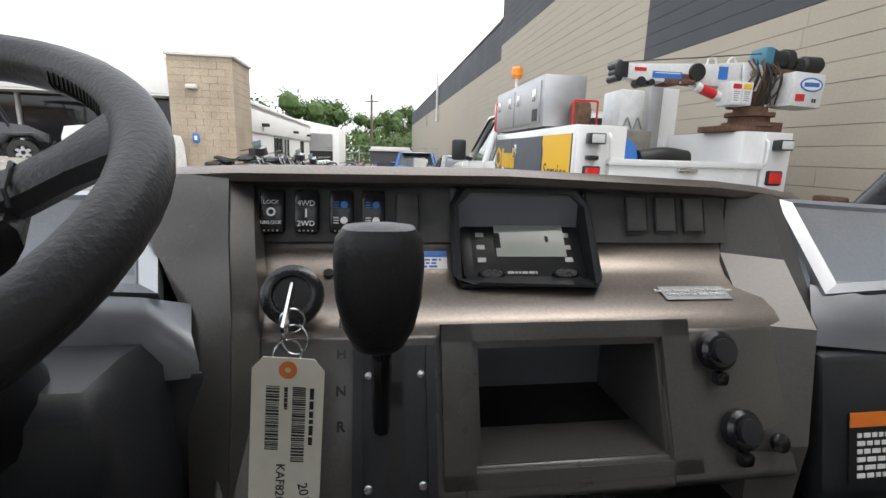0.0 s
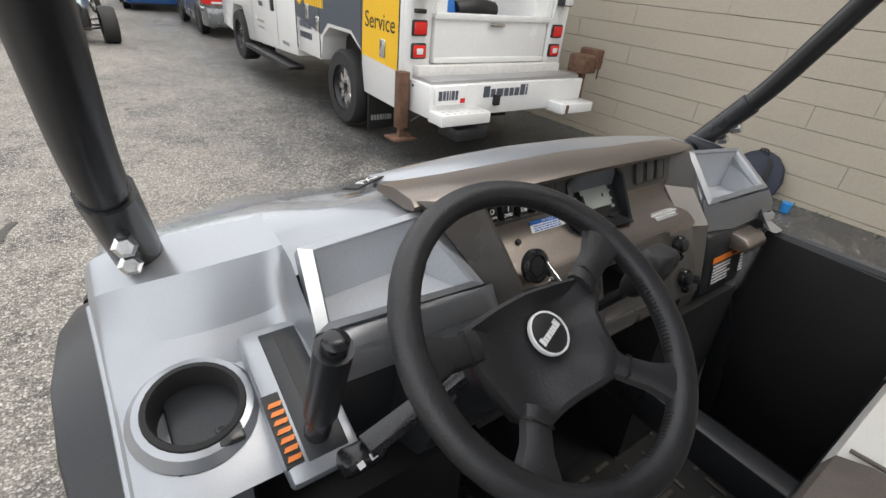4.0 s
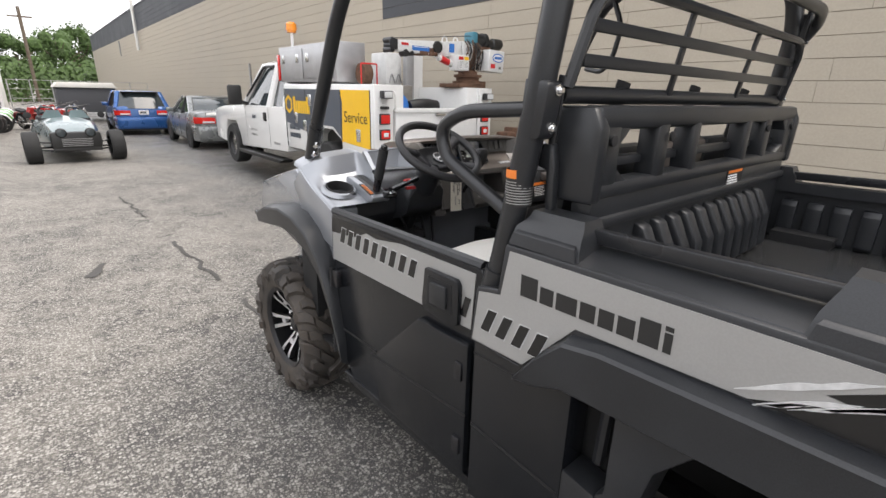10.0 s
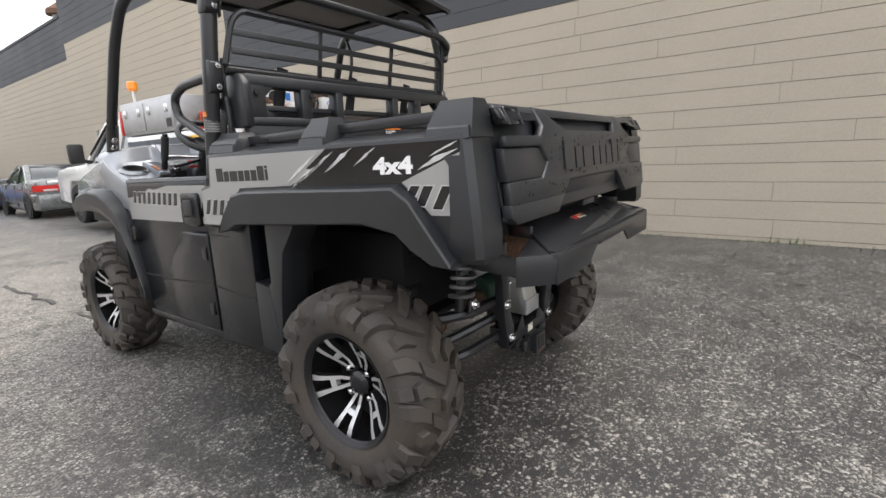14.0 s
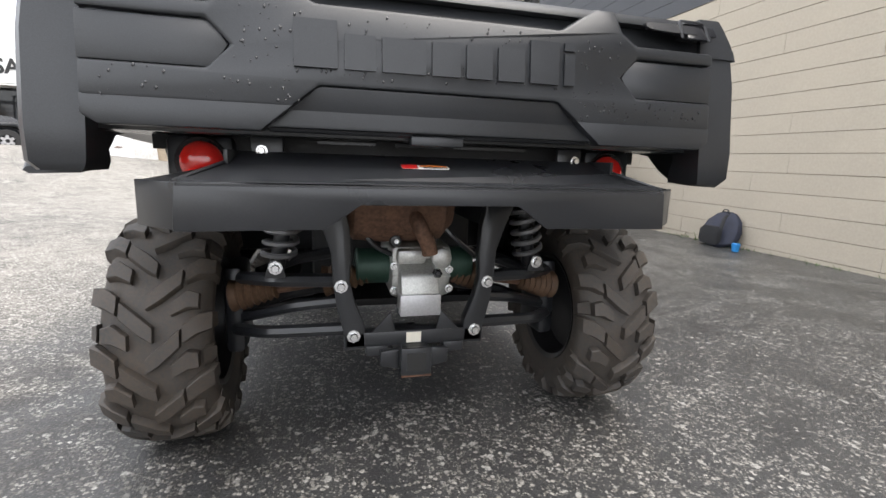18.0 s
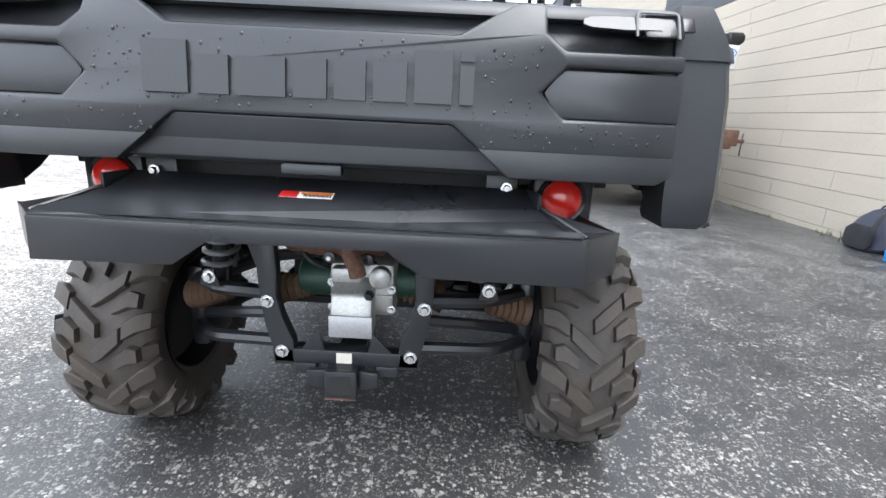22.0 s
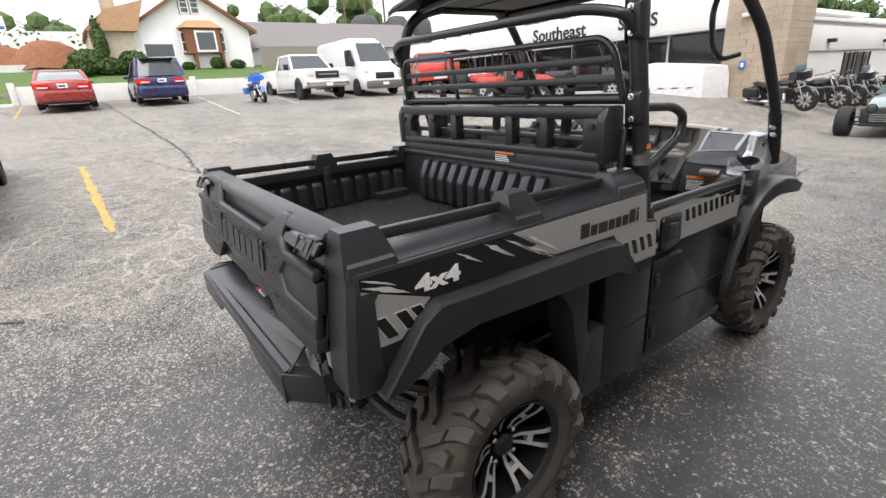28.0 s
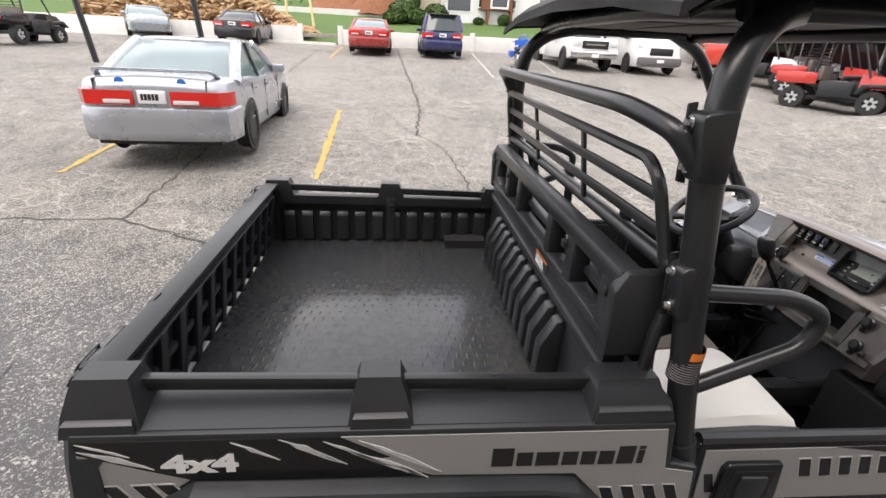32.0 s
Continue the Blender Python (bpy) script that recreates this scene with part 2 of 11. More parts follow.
CRACK = material("tarry crack filler", (0.060, 0.057, 0.053), 0.8, var=0.3)
WRAP = material("creased white plastic sheet", (0.68, 0.68, 0.68), 0.35, var=0.15, scale=5, fine=18, bump=0.8, dist=0.02)
POLE = material("grey galvanised pole", (0.36, 0.36, 0.36), 0.55, metal=0.5)


def paint(name, col, metal=0.3):
    return material(name, col, 0.28, metal=metal, var=0.05, scale=2, fine=300, bump=0.02, dist=0.0003, coat=0.7)


def asphalt():
    """Aged lot: pale worn aggregate broken by patches of dark seal coat, darker along the building."""
    m = bpy.data.materials.new("aged asphalt")
    m.use_nodes = True
    n, l = m.node_tree.nodes, m.node_tree.links
    b = n["Principled BSDF"]
    co = n.new("ShaderNodeTexCoord")

    def noise_tex(scale, detail=6.0, rough=0.6):
        t = n.new("ShaderNodeTexNoise")
        t.inputs["Scale"].default_value, t.inputs["Detail"].default_value, t.inputs["Roughness"].default_value = scale, detail, rough
        l.new(co.outputs["Object"], t.inputs["Vector"])
        return t.outputs["Fac"]

    def ranged(src, a, z, lo=0.0, hi=1.0):
        r = n.new("ShaderNodeMapRange")
        for key, v in (("From Min", a), ("From Max", z), ("To Min", lo), ("To Max", hi)):
            r.inputs[key].default_value = v
        l.new(src, r.inputs["Value"])
        return r.outputs["Result"]

    def calc(op, a, c):
        x = n.new("ShaderNodeMath")
        x.operation = op
        for i, v in enumerate((a, c)):
            if isinstance(v, (int, float)):
                x.inputs[i].default_value = v
            else:
                l.new(v, x.inputs[i])
        return x.outputs[0]

    def blend(fac, a, c):
        x = n.new("ShaderNodeMix")
        x.data_type = "RGBA"
        l.new(fac, x.inputs["Factor"])
        for key, v in (("A", a), ("B", c)):
            if isinstance(v, tuple):
                x.inputs[key].default_value = (*v, 1)
            else:
                l.new(v, x.inputs[key])
        return x.outputs["Result"]

    sep = n.new("ShaderNodeSeparateXYZ")
    l.new(co.outputs["Object"], sep.inputs[0])
    patch, mid, grain, blotch, clump = noise_tex(0.5, 7, 0.65), noise_tex(2.6, 8, 0.72), noise_tex(140, 3, 0.6), noise_tex(8.0, 6, 0.7), noise_tex(30.0, 4, 0.65)
    # the seal coat is worn through on the open side of the lot and thick along the building
    side = ranged(calc("ADD", calc("ADD", sep.outputs["X"], calc("ADD", ranged(sep.outputs["Y"], 1.5, -3.0, 0.0, 1.7), ranged(sep.outputs["Y"], 1.8, 5.0, 0.0, -1.5))), calc("MULTIPLY", calc("SUBTRACT", patch, 0.5), 5.0)), 0.3, -1.9, 0.0, 1.0)
    broad = noise_tex(0.33, 4, 0.55)
    wear = calc("ADD", calc("ADD", calc("MULTIPLY", calc("SUBTRACT", broad, 0.51), 0.9), calc("MULTIPLY", calc("SUBTRACT", mid, 0.5), 1.1)), calc("MULTIPLY", calc("SUBTRACT", blotch, 0.5), 0.8))
    cover = calc("ADD", calc("MULTIPLY", side, 0.52), calc("ADD", wear, calc("MULTIPLY", calc("SUBTRACT", clump, 0.5), 1.5)))
    share = ranged(calc("ADD", cover, 0.20), 0.0, 0.98, 0.004, 0.86)
    stones = []
    for scale in (80.0, 165.0):
        vor = n.new("ShaderNodeTexVoronoi")
        vor.inputs["Scale"].default_value = scale
        l.new(co.outputs["Object"], vor.inputs["Vector"])
        pick = n.new("ShaderNodeSeparateColor")
        l.new(vor.outputs["Color"], pick.inputs[0])
        shown = ranged(calc("SUBTRACT", share, pick.outputs[0]), -0.03, 0.06)
        body = ranged(vor.outputs["Distance"], 0.66, 0.40)
        stones.append((calc("MULTIPLY", shown, body), pick.outputs[1]))
    # coarse ragged flecks where the seal coat has chipped off
    chip_v = n.new("ShaderNodeVectorMath")
    chip_v.operation = "MULTIPLY_ADD"
    chip_n = n.new("ShaderNodeTexNoise")
    chip_n.inputs["Scale"].default_value, chip_n.inputs["Detail"].default_value = 55.0, 3.0
    l.new(co.outputs["Object"], chip_n.inputs["Vector"])
    l.new(chip_n.outputs["Color"], chip_v.inputs[0])
    chip_v.inputs[1].default_value = (0.035, 0.022, 0.0)
    l.new(co.outputs["Object"], chip_v.inputs[2])
    chip = n.new("ShaderNodeTexVoronoi")
    chip.inputs["Scale"].default_value = 33.0
    l.new(chip_v.outputs[0], chip.inputs["Vector"])
    chip_c = n.new("ShaderNodeSeparateColor")
    l.new(chip.outputs["Color"], chip_c.inputs[0])
    chips = calc("MULTIPLY", calc("MULTIPLY", ranged(calc("SUBTRACT", calc("MULTIPLY", share, 0.55), chip_c.outputs[0]), -0.01, 0.03), ranged(chip.outputs["Distance"], 0.42, 0.27)), ranged(side, 0.9, 0.1, 0.0, 1.0))
    # pale veins of fine cracking on the open lot
    bent = n.new("ShaderNodeVectorMath")
    bent.operation = "MULTIPLY_ADD"
    wob_t = n.new("ShaderNodeTexNoise")
    wob_t.inputs["Scale"].default_value, wob_t.inputs["Detail"].default_value = 3.5, 4.0
    l.new(co.outputs["Object"], wob_t.inputs["Vector"])
    l.new(wob_t.outputs["Color"], bent.inputs[0])
    bent.inputs[1].default_value = (0.45, 0.45, 0.0)
    l.new(co.outputs["Object"], bent.inputs[2])
    edge = n.new("ShaderNodeTexVoronoi")
    edge.feature = "DISTANCE_TO_EDGE"
    edge.inputs["Scale"].default_value = 2.9
    l.new(bent.outputs[0], edge.inputs["Vector"])
    vein = calc("MULTIPLY", calc("MULTIPLY", ranged(edge.outputs["Distance"], 0.040, 0.006), ranged(noise_tex(0.7, 4), 0.38, 0.54)), ranged(sep.outputs["X"], -1.6, -3.2, 0.0, 0.75))
    seal = blend(ranged(calc("ADD", calc("MULTIPLY", patch, 0.5), calc("MULTIPLY", mid, 0.5)), 0.36, 0.62), (0.030, 0.031, 0.034), (0.068, 0.067, 0.066))
    seal = blend(calc("MULTIPLY", ranged(side, 0.2, 1.0, 0.0, 0.85), ranged(wear, -0.22, 0.16, 0.2, 1.0)), seal, (0.178, 0.162, 0.143))
    stone_a = blend(stones[0][1], (0.20, 0.187, 0.167), (0.45, 0.43, 0.395))
    stone_b = blend(stones[1][1], (0.15, 0.138, 0.122), (0.35, 0.333, 0.30))
    tone = blend(stones[0][0], blend(stones[1][0], seal, stone_b), stone_a)
    tone = blend(calc("MULTIPLY", chips, 0.9), tone, (0.42, 0.405, 0.375))
    tone = blend(vein, tone, (0.40, 0.38, 0.34))
    fleck = calc("MAXIMUM", stones[0][0], calc("MULTIPLY", stones[1][0], 0.6))
    dark = ranged(grain, 0.34, 0.62, 0.66, 1.14)
    mulc = n.new("ShaderNodeMix")
    mulc.data_type, mulc.blend_type = "RGBA", "MULTIPLY"
    mulc.inputs["Factor"].default_value = 1.0
    l.new(tone, mulc.inputs["A"])
    comb = n.new("ShaderNodeCombineColor")
    for k in range(3):
        l.new(dark, comb.inputs[k])
    l.new(comb.outputs[0], mulc.inputs["B"])
    # oil spots
    spots = n.new("ShaderNodeTexVoronoi")
    spots.inputs["Scale"].default_value = 1.6
    l.new(co.outputs["Object"], spots.inputs["Vector"])
    oil = calc("MULTIPLY", ranged(calc("ADD", spots.outputs["Distance"], calc("MULTIPLY", calc("SUBTRACT", blotch, 0.5), 0.12)), 0.11, 0.05), ranged(noise_tex(0.9, 3), 0.47, 0.6))
    final = blend(calc("MULTIPLY", oil, 0.8), mulc.outputs["Result"], (0.022, 0.02, 0.02))
    # broken darker patch along the utility vehicle's side
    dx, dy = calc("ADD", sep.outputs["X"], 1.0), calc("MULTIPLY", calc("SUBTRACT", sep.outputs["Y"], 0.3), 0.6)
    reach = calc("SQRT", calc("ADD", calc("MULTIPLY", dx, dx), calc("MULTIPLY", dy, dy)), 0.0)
    side_patch = calc("MULTIPLY", ranged(calc("ADD", reach, calc("MULTIPLY", calc("SUBTRACT", mid, 0.5), 0.9)), 0.85, 0.35), ranged(calc("ADD", calc("MULTIPLY", blotch, 0.6), calc("MULTIPLY", clump, 0.4)), 0.44, 0.54))
    final = blend(calc("MULTIPLY", side_patch, 0.8), final, (0.026, 0.025, 0.024))
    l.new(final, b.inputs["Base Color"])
    # damp seal shines a little, bare stone does not
    damp = ranged(calc("ADD", mid, side), 0.42, 1.2, 0.30, 0.88)
    l.new(calc("MAXIMUM", damp, calc("MULTIPLY", fleck, 0.8)), b.inputs["Roughness"])
    bp = n.new("ShaderNodeBump")
    bp.inputs["Strength"].default_value, bp.inputs["Distance"].default_value = 0.7, 0.005
    l.new(calc("ADD", calc("MULTIPLY", grain, 0.7), calc("MULTIPLY", fleck, 0.5)), bp.inputs["Height"])
    l.new(bp.outputs["Normal"], b.inputs["Normal"])
    return m


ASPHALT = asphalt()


def tread_plate():
    """Black rubber bed mat with worn, dusty zones and raised chevrons."""
    m = material("black tread mat", (0.018, 0.021, 0.026), 0.2, var=0.35, scale=3, fine=40, bump=0.0, tint=(0.055, 0.054, 0.052), rvar=0.4)
    n, l = m.node_tree.nodes, m.node_tree.links
    co = node_of(m, "ShaderNodeTexCoord")[0]
    outs = []
    for turn_deg in (45, -45):
        mp = n.new("ShaderNodeMapping")
        mp.inputs["Rotation"].default_value = (0, 0, radians(turn_deg))
        mp.inputs["Scale"].default_value = (16.0, 42.0, 1.0)
        l.new(co.outputs["Object"], mp.inputs["Vector"])
        ch = n.new("ShaderNodeTexVoronoi")
        ch.inputs["Scale"].default_value, ch.inputs["Randomness"].default_value = 1.0, 0.15
        l.new(mp.outputs["Vector"], ch.inputs["Vector"])
        outs.append(ch.outputs["Distance"])
    mn = n.new("ShaderNodeMath")
    mn.operation = "MINIMUM"
    l.new(outs[0], mn.inputs[0])
    l.new(outs[1], mn.inputs[1])
    mr = n.new("ShaderNodeMapRange")
    mr.inputs["From Min"].default_value, mr.inputs["From Max"].default_value = 0.22, 0.12
    l.new(mn.outputs[0], mr.inputs["Value"])
    bp = n.new("ShaderNodeBump")
    bp.inputs["Strength"].default_value, bp.inputs["Distance"].default_value = 0.3, 0.003
    l.new(mr.outputs["Result"], bp.inputs["Height"])
    l.new(bp.outputs["Normal"], n["Principled BSDF"].inputs["Normal"])
    return m


TREAD = tread_plate()


# ---- mesh helpers ----
def part(name, bm, mat, parent=None, label="", flat=False):
    """Links a bmesh as one mesh object, under a thing or a part."""
    me = bpy.data.meshes.new(name)
    bmesh.ops.recalc_face_normals(bm, faces=bm.faces)
    bm.to_mesh(me)
    bm.free()
    for one in mat if isinstance(mat, (list, tuple)) else (mat,):
        me.materials.append(one)
    if not flat:
        me.shade_smooth()
        me.set_sharp_from_angle(angle=radians(38))
    ob = new(name, me)
    if parent:
        ob.parent = parent
        ob.matrix_parent_inverse = parent.matrix_world.inverted() if parent.type == "EMPTY" else Matrix()
    if label:
        tagged(ob, label)
    return ob


def thing(name, label, category, at=(0, 0, 0), group="", kind=""):
    """An Empty at the thing's base, to carry its parts, which are given in world places."""
    ob = new(name)
    ob.empty_display_size = 0.2
    ob.matrix_world = Matrix.Translation(at)
    ob.matrix_basis = Matrix.Translation(at)
    return tagged(ob, label, category, group, kind)


def soften(bm, width, geom, segments=2):
    if width > 0:
        edges = list({e for f in geom for e in f.edges})
        bmesh.ops.bevel(bm, geom=edges, offset=width, segments=segments, affect="EDGES", profile=0.5, clamp_overlap=True)


def box(x0, x1, y0, y1, z0, z1, bev=0.0, bm=None, segments=2, turn=None):
    tgt = bm or bmesh.new()
    b = bmesh.new()
    bmesh.ops.create_cube(b, size=1.0, matrix=Matrix.Translation(((x0 + x1) / 2, (y0 + y1) / 2, (z0 + z1) / 2)) @ Matrix.Diagonal((abs(x1 - x0), abs(y1 - y0), abs(z1 - z0), 1)))
    soften(b, bev, b.faces[:], segments)
    if turn is not None:
        c = Vector(((x0 + x1) / 2, (y0 + y1) / 2, (z0 + z1) / 2))
        bmesh.ops.transform(b, matrix=Matrix.Translation(c) @ turn @ Matrix.Translation(-c), verts=b.verts)
    return merged(tgt, b)


def merged(tgt, b):
    me = bpy.data.meshes.new("tmp")
    b.to_mesh(me)
    b.free()
    tgt.from_mesh(me)
    bpy.data.meshes.remove(me)
    return tgt


def prism(pts, axis, a, z, bev=0.0, bm=None, segments=2):
    """A polygon pushed along an axis: (y,z) points along x, (x,z) along y, (x,y) along z."""
    tgt = bm or bmesh.new()
    b = bmesh.new()
    put = {"x": lambda p, t: (t, p[0], p[1]), "y": lambda p, t: (p[0], t, p[1]), "z": lambda p, t: (p[0], p[1], t)}[axis]
    lo = [b.verts.new(put(p, a)) for p in pts]
    hi = [b.verts.new(put(p, z)) for p in pts]
    b.faces.new(lo)
    b.faces.new(hi[::-1])
    k = len(pts)
    for i in range(k):
        b.faces.new((lo[i], lo[(i + 1) % k], hi[(i + 1) % k], hi[i]))
    bmesh.ops.recalc_face_normals(b, faces=b.faces)
    soften(b, bev, b.faces[:], segments)
    return merged(tgt, b)


def rounded(pts, r, n=5, closed=False):
    """A polyline with its corners turned into arcs of about radius r."""
    pts = [Vector(p) for p in pts]
    out = []
    k = len(pts)
    for i, p in enumerate(pts):
        if not closed and i in (0, k - 1):
            out.append(p)
            continue
        a, c = pts[i - 1] - p, pts[(i + 1) % k] - p
        cut = min(r, a.length * 0.48, c.length * 0.48)
        a, c = p + a.normalized() * cut, p + c.normalized() * cut
        for j in range(n + 1):
            t = j / n
            out.append(a * (1 - t) ** 2 + p * 2 * t * (1 - t) + c * t * t)
    return out


def tube(pts, r, seg=10, fillet=0.05, bm=None, closed=False, flatten=(1, 1)):
    tgt = bm or bmesh.new()
    path = rounded(pts, fillet, closed=closed) if fillet else [Vector(p) for p in pts]
    k = len(path)
    rings = []
    up = None
    for i, p in enumerate(path):
        if closed:
            d = (path[(i + 1) % k] - path[i - 1]).normalized()
        else:
            d = (path[min(i + 1, k - 1)] - path[max(i - 1, 0)]).normalized()
        if up is None:
            up = Vector((0, 0, 1)) if abs(d.z) < 0.9 else Vector((0, 1, 0))
        sidev = d.cross(up).normalized()
        up = sidev.cross(d).normalized()
        rr = r[min(i, len(r) - 1)] if isinstance(r, (list, tuple)) else r
        rings.append([tgt.verts.new(p + (sidev * math.cos(2 * math.pi * j / seg) * flatten[0] + up * math.sin(2 * math.pi * j / seg) * flatten[1]) * rr) for j in range(seg)])
    for i in range(k if closed else k - 1):
        a, c = rings[i], rings[(i + 1) % k]
        for j in range(seg):
            tgt.faces.new((a[j], a[(j + 1) % seg], c[(j + 1) % seg], c[j]))
    if not closed:
        tgt.faces.new(rings[0][::-1])
        tgt.faces.new(rings[-1])
    return tgt


def lathe(profile, centre=(0, 0, 0), axis="z", seg=24, bm=None, matrix=None, cap=True):
    """(radius, height) points turned round an axis."""
    tgt = bm or bmesh.new()
    m = matrix or Matrix.Translation(centre) @ {"z": Matrix(), "x": Matrix.Rotation(radians(90), 4, "Y"), "y": Matrix.Rotation(radians(-90), 4, "X")}[axis]
    rings = []
    for r, h in profile:
        rings.append([tgt.verts.new(m @ Vector((r * math.cos(2 * math.pi * j / seg), r * math.sin(2 * math.pi * j / seg), h))) for j in range(seg)])
    for a, c in zip(rings, rings[1:]):
        for j in range(seg):
            tgt.faces.new((a[j], a[(j + 1) % seg], c[(j + 1) % seg], c[j]))
    if cap:
        for ring, (r, h) in ((rings[0], profile[0]), (rings[-1], profile[-1])):
            if r > 1e-5:
                tgt.faces.new(ring)
    bmesh.ops.remove_doubles(tgt, verts=[v for ring in rings for v in ring], dist=1e-6)
    return tgt


def loft(rings, bm=None, closed=True, cap=True):
    tgt = bm or bmesh.new()
    vs = [[tgt.verts.new(p) for p in ring] for ring in rings]
    k = len(rings[0])
    for a, c in zip(vs, vs[1:]):
        for j in range(k if closed else k - 1):
            tgt.faces.new((a[j], a[(j + 1) % k], c[(j + 1) % k], c[j]))
    if cap and closed:
        tgt.faces.new(vs[0][::-1])
        tgt.faces.new(vs[-1])
    return tgt


def eased_grid(rows, nu, nv):
    """Catmull-Rom refinement of a grid of points, nu steps along the rows and nv across them."""
    def curve(p, n):
        out = []
        for i in range(len(p) - 1):
            a, b, c, d = p[max(i - 1, 0)], p[i], p[i + 1], p[min(i + 2, len(p) - 1)]
            for k in range(n):
                t = k / n
                out.append(0.5 * (2 * b + (c - a) * t + (2 * a - 5 * b + 4 * c - d) * t * t + (3 * b - a - 3 * c + d) * t ** 3))
        return out + [p[-1].copy()]
    fine = [curve(r, nv) for r in rows]
    cols = [curve([r[j] for r in fine], nu) for j in range(len(fine[0]))]
    return [[c[i] for c in cols] for i in range(len(cols[0]))]


def bolt(at, axis, r=0.009, h=0.012, bm=None):
    return lathe([(0.0, h), (r * 0.8, h), (r, h * 0.75), (r, h * 0.3), (r * 1.6, h * 0.28), (r * 1.6, 0)], at, axis, 8, bm)


def words(name, body, size, mat, parent, m, thick=0.0006, align="CENTER", bold=0.0):
    """Lettering with the built-in font, laid in the plane of the pose m, reading along its x."""
    cu = bpy.data.curves.new(name, "FONT")
    cu.body, cu.size, cu.align_x, cu.align_y, cu.extrude, cu.offset, cu.resolution_u = body, size, align, "CENTER", thick, bold, 3
    tmp = bpy.data.objects.new(name, cu)
    scene.collection.objects.link(tmp)
    me = bpy.data.meshes.new_from_object(tmp.evaluated_get(bpy.context.evaluated_depsgraph_get()))
    bpy.data.objects.remove(tmp)
    me.transform(m)
    me.materials.clear()
    me.materials.append(mat)
    ob = new(name, me)
    if parent:
        ob.parent = parent
        ob.matrix_parent_inverse = parent.matrix_world.inverted() if parent.type == "EMPTY" else Matrix()
    return ob


def facing(at, right, up):
    """A pose whose x runs right and y up, its z out of the surface."""
    r, u = Vector(right).normalized(), Vector(up).normalized()
    o = r.cross(u).normalized()
    u = o.cross(r)
    return Matrix.Translation(at) @ Matrix((r, u, o)).transposed().to_4x4()


def slab(m, x0, x1, y0, y1, t=0.0006, bm=None, slant=0.0):
    """A thin plate in the plane of the pose m."""
    tgt = bm or bmesh.new()
    q = [(x0, y0), (x1, y0), (x1 + slant, y1), (x0 + slant, y1)]
    lo = [tgt.verts.new(m @ Vector((*p, 0))) for p in q]
    hi = [tgt.verts.new(m @ Vector((*p, t))) for p in q]
    for f in ((lo[3], lo[2], lo[1], lo[0]), hi, *((lo[i], lo[(i + 1) % 4], hi[(i + 1) % 4], hi[i]) for i in range(4))):
        tgt.faces.new(f)
    return tgt


def maker_mark(m, width, height, mat, parent, t=0.0008, lift=0.0):
    """A maker's wordmark as plain blocks, two of them tall and one with a dot."""
    wide = [1.15, 0.85, 1.25, 0.85, 0.8, 0.85, 0.95, 0.36]
    gap = 0.19
    unit = width / (sum(wide) + gap * (len(wide) - 1))
    x = -width / 2
    up = Matrix.Translation((0, 0, lift))
    for i, w in enumerate(wide):
        bm = slab(m @ up, x, x + w * unit, -height / 2, height / 2 if i in (0, 6) else height * 0.25, t)
        if i == 7:
            slab(m @ up, x, x + w * unit, height * 0.32, height / 2, t, bm)
        part("mark_block", bm, mat, parent, flat=True)
        x += (w + gap) * unit


def bars(name, m, width, rows, pitch, mat, parent, seed=1, fill=0.55, t=0.0007):
    """Small print as plain bars."""
    rnd = random.Random(seed)
    bm = bmesh.new()
    for r in range(rows):
        y = (rows / 2 - r - 0.5) * pitch
        x = -width / 2
        end = width / 2 - rnd.uniform(0, 0.3) * width
        while x < end:
            w = rnd.uniform(0.05, 0.16) * width
            slab(m, x, min(x + w, end + 0.02 * width), y - pitch * fill / 2, y + pitch * fill / 2, t, bm)
            x += w + 0.03 * width
    return tagged(part(name, bm, mat, parent, flat=True), kind="stuff")


# ---- ground ----
def ease(v):
    v = min(1.0, max(0.0, v))
    return v * v * (3 - 2 * v)


def ground_z(x, y):
    """Level beside the building, the lot climbs towards the street and falls gently to the front."""
    bend = 0.35 * max(0, y - 3) * max(0.15, 1 + (x + 4) / 16)
    fall = 0.010 * min(max(y - 2.0, 0), 25) * min(1, max(0, 1 + (x + 2) / 8))
    rise = 0.62 * ease((-x - 1.5) / 4) * ease((y - 7) / 7) * (1 - ease((y - 17.5) / 6.5)) * (1 - ease((-x - 8.5) / 3))
    return 0.066 * min(max(0, -x - 1 - bend), 25.5) - fall + rise


def lawn_z(x):
    return 1.75 + 0.135 * max(-26.5 - x, 0)


def ground_sheet():
    xs = [-900, -300, -120, -60, -40, -32, -30, -28] + [-27 + 0.5 * i for i in range(66)] + [6, 8, 12, 20, 60, 300, 900]
    ys = [-900, -300, -100, -50, -30, -20, -14] + [-10 + 0.5 * i for i in range(72)] + [28, 32, 40, 60, 120, 300, 900]
    bm = bmesh.new()
    grid = [[bm.verts.new((x, y, ground_z(x, y) + (0.006 * noise.noise(Vector((x * 0.7, y * 0.7, 0))) if -20 < x < 4.2 and abs(y) < 26 and not (-1.2 < x < 1.2 and -0.8 < y < 3) else 0))) for x in xs] for y in ys]
    for a, c in zip(grid, grid[1:]):
        for i in range(len(xs) - 1):
            bm.faces.new((a[i], a[i + 1], c[i + 1], c[i]))
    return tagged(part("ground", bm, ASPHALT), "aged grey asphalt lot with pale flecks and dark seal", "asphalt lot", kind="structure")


ground_sheet()


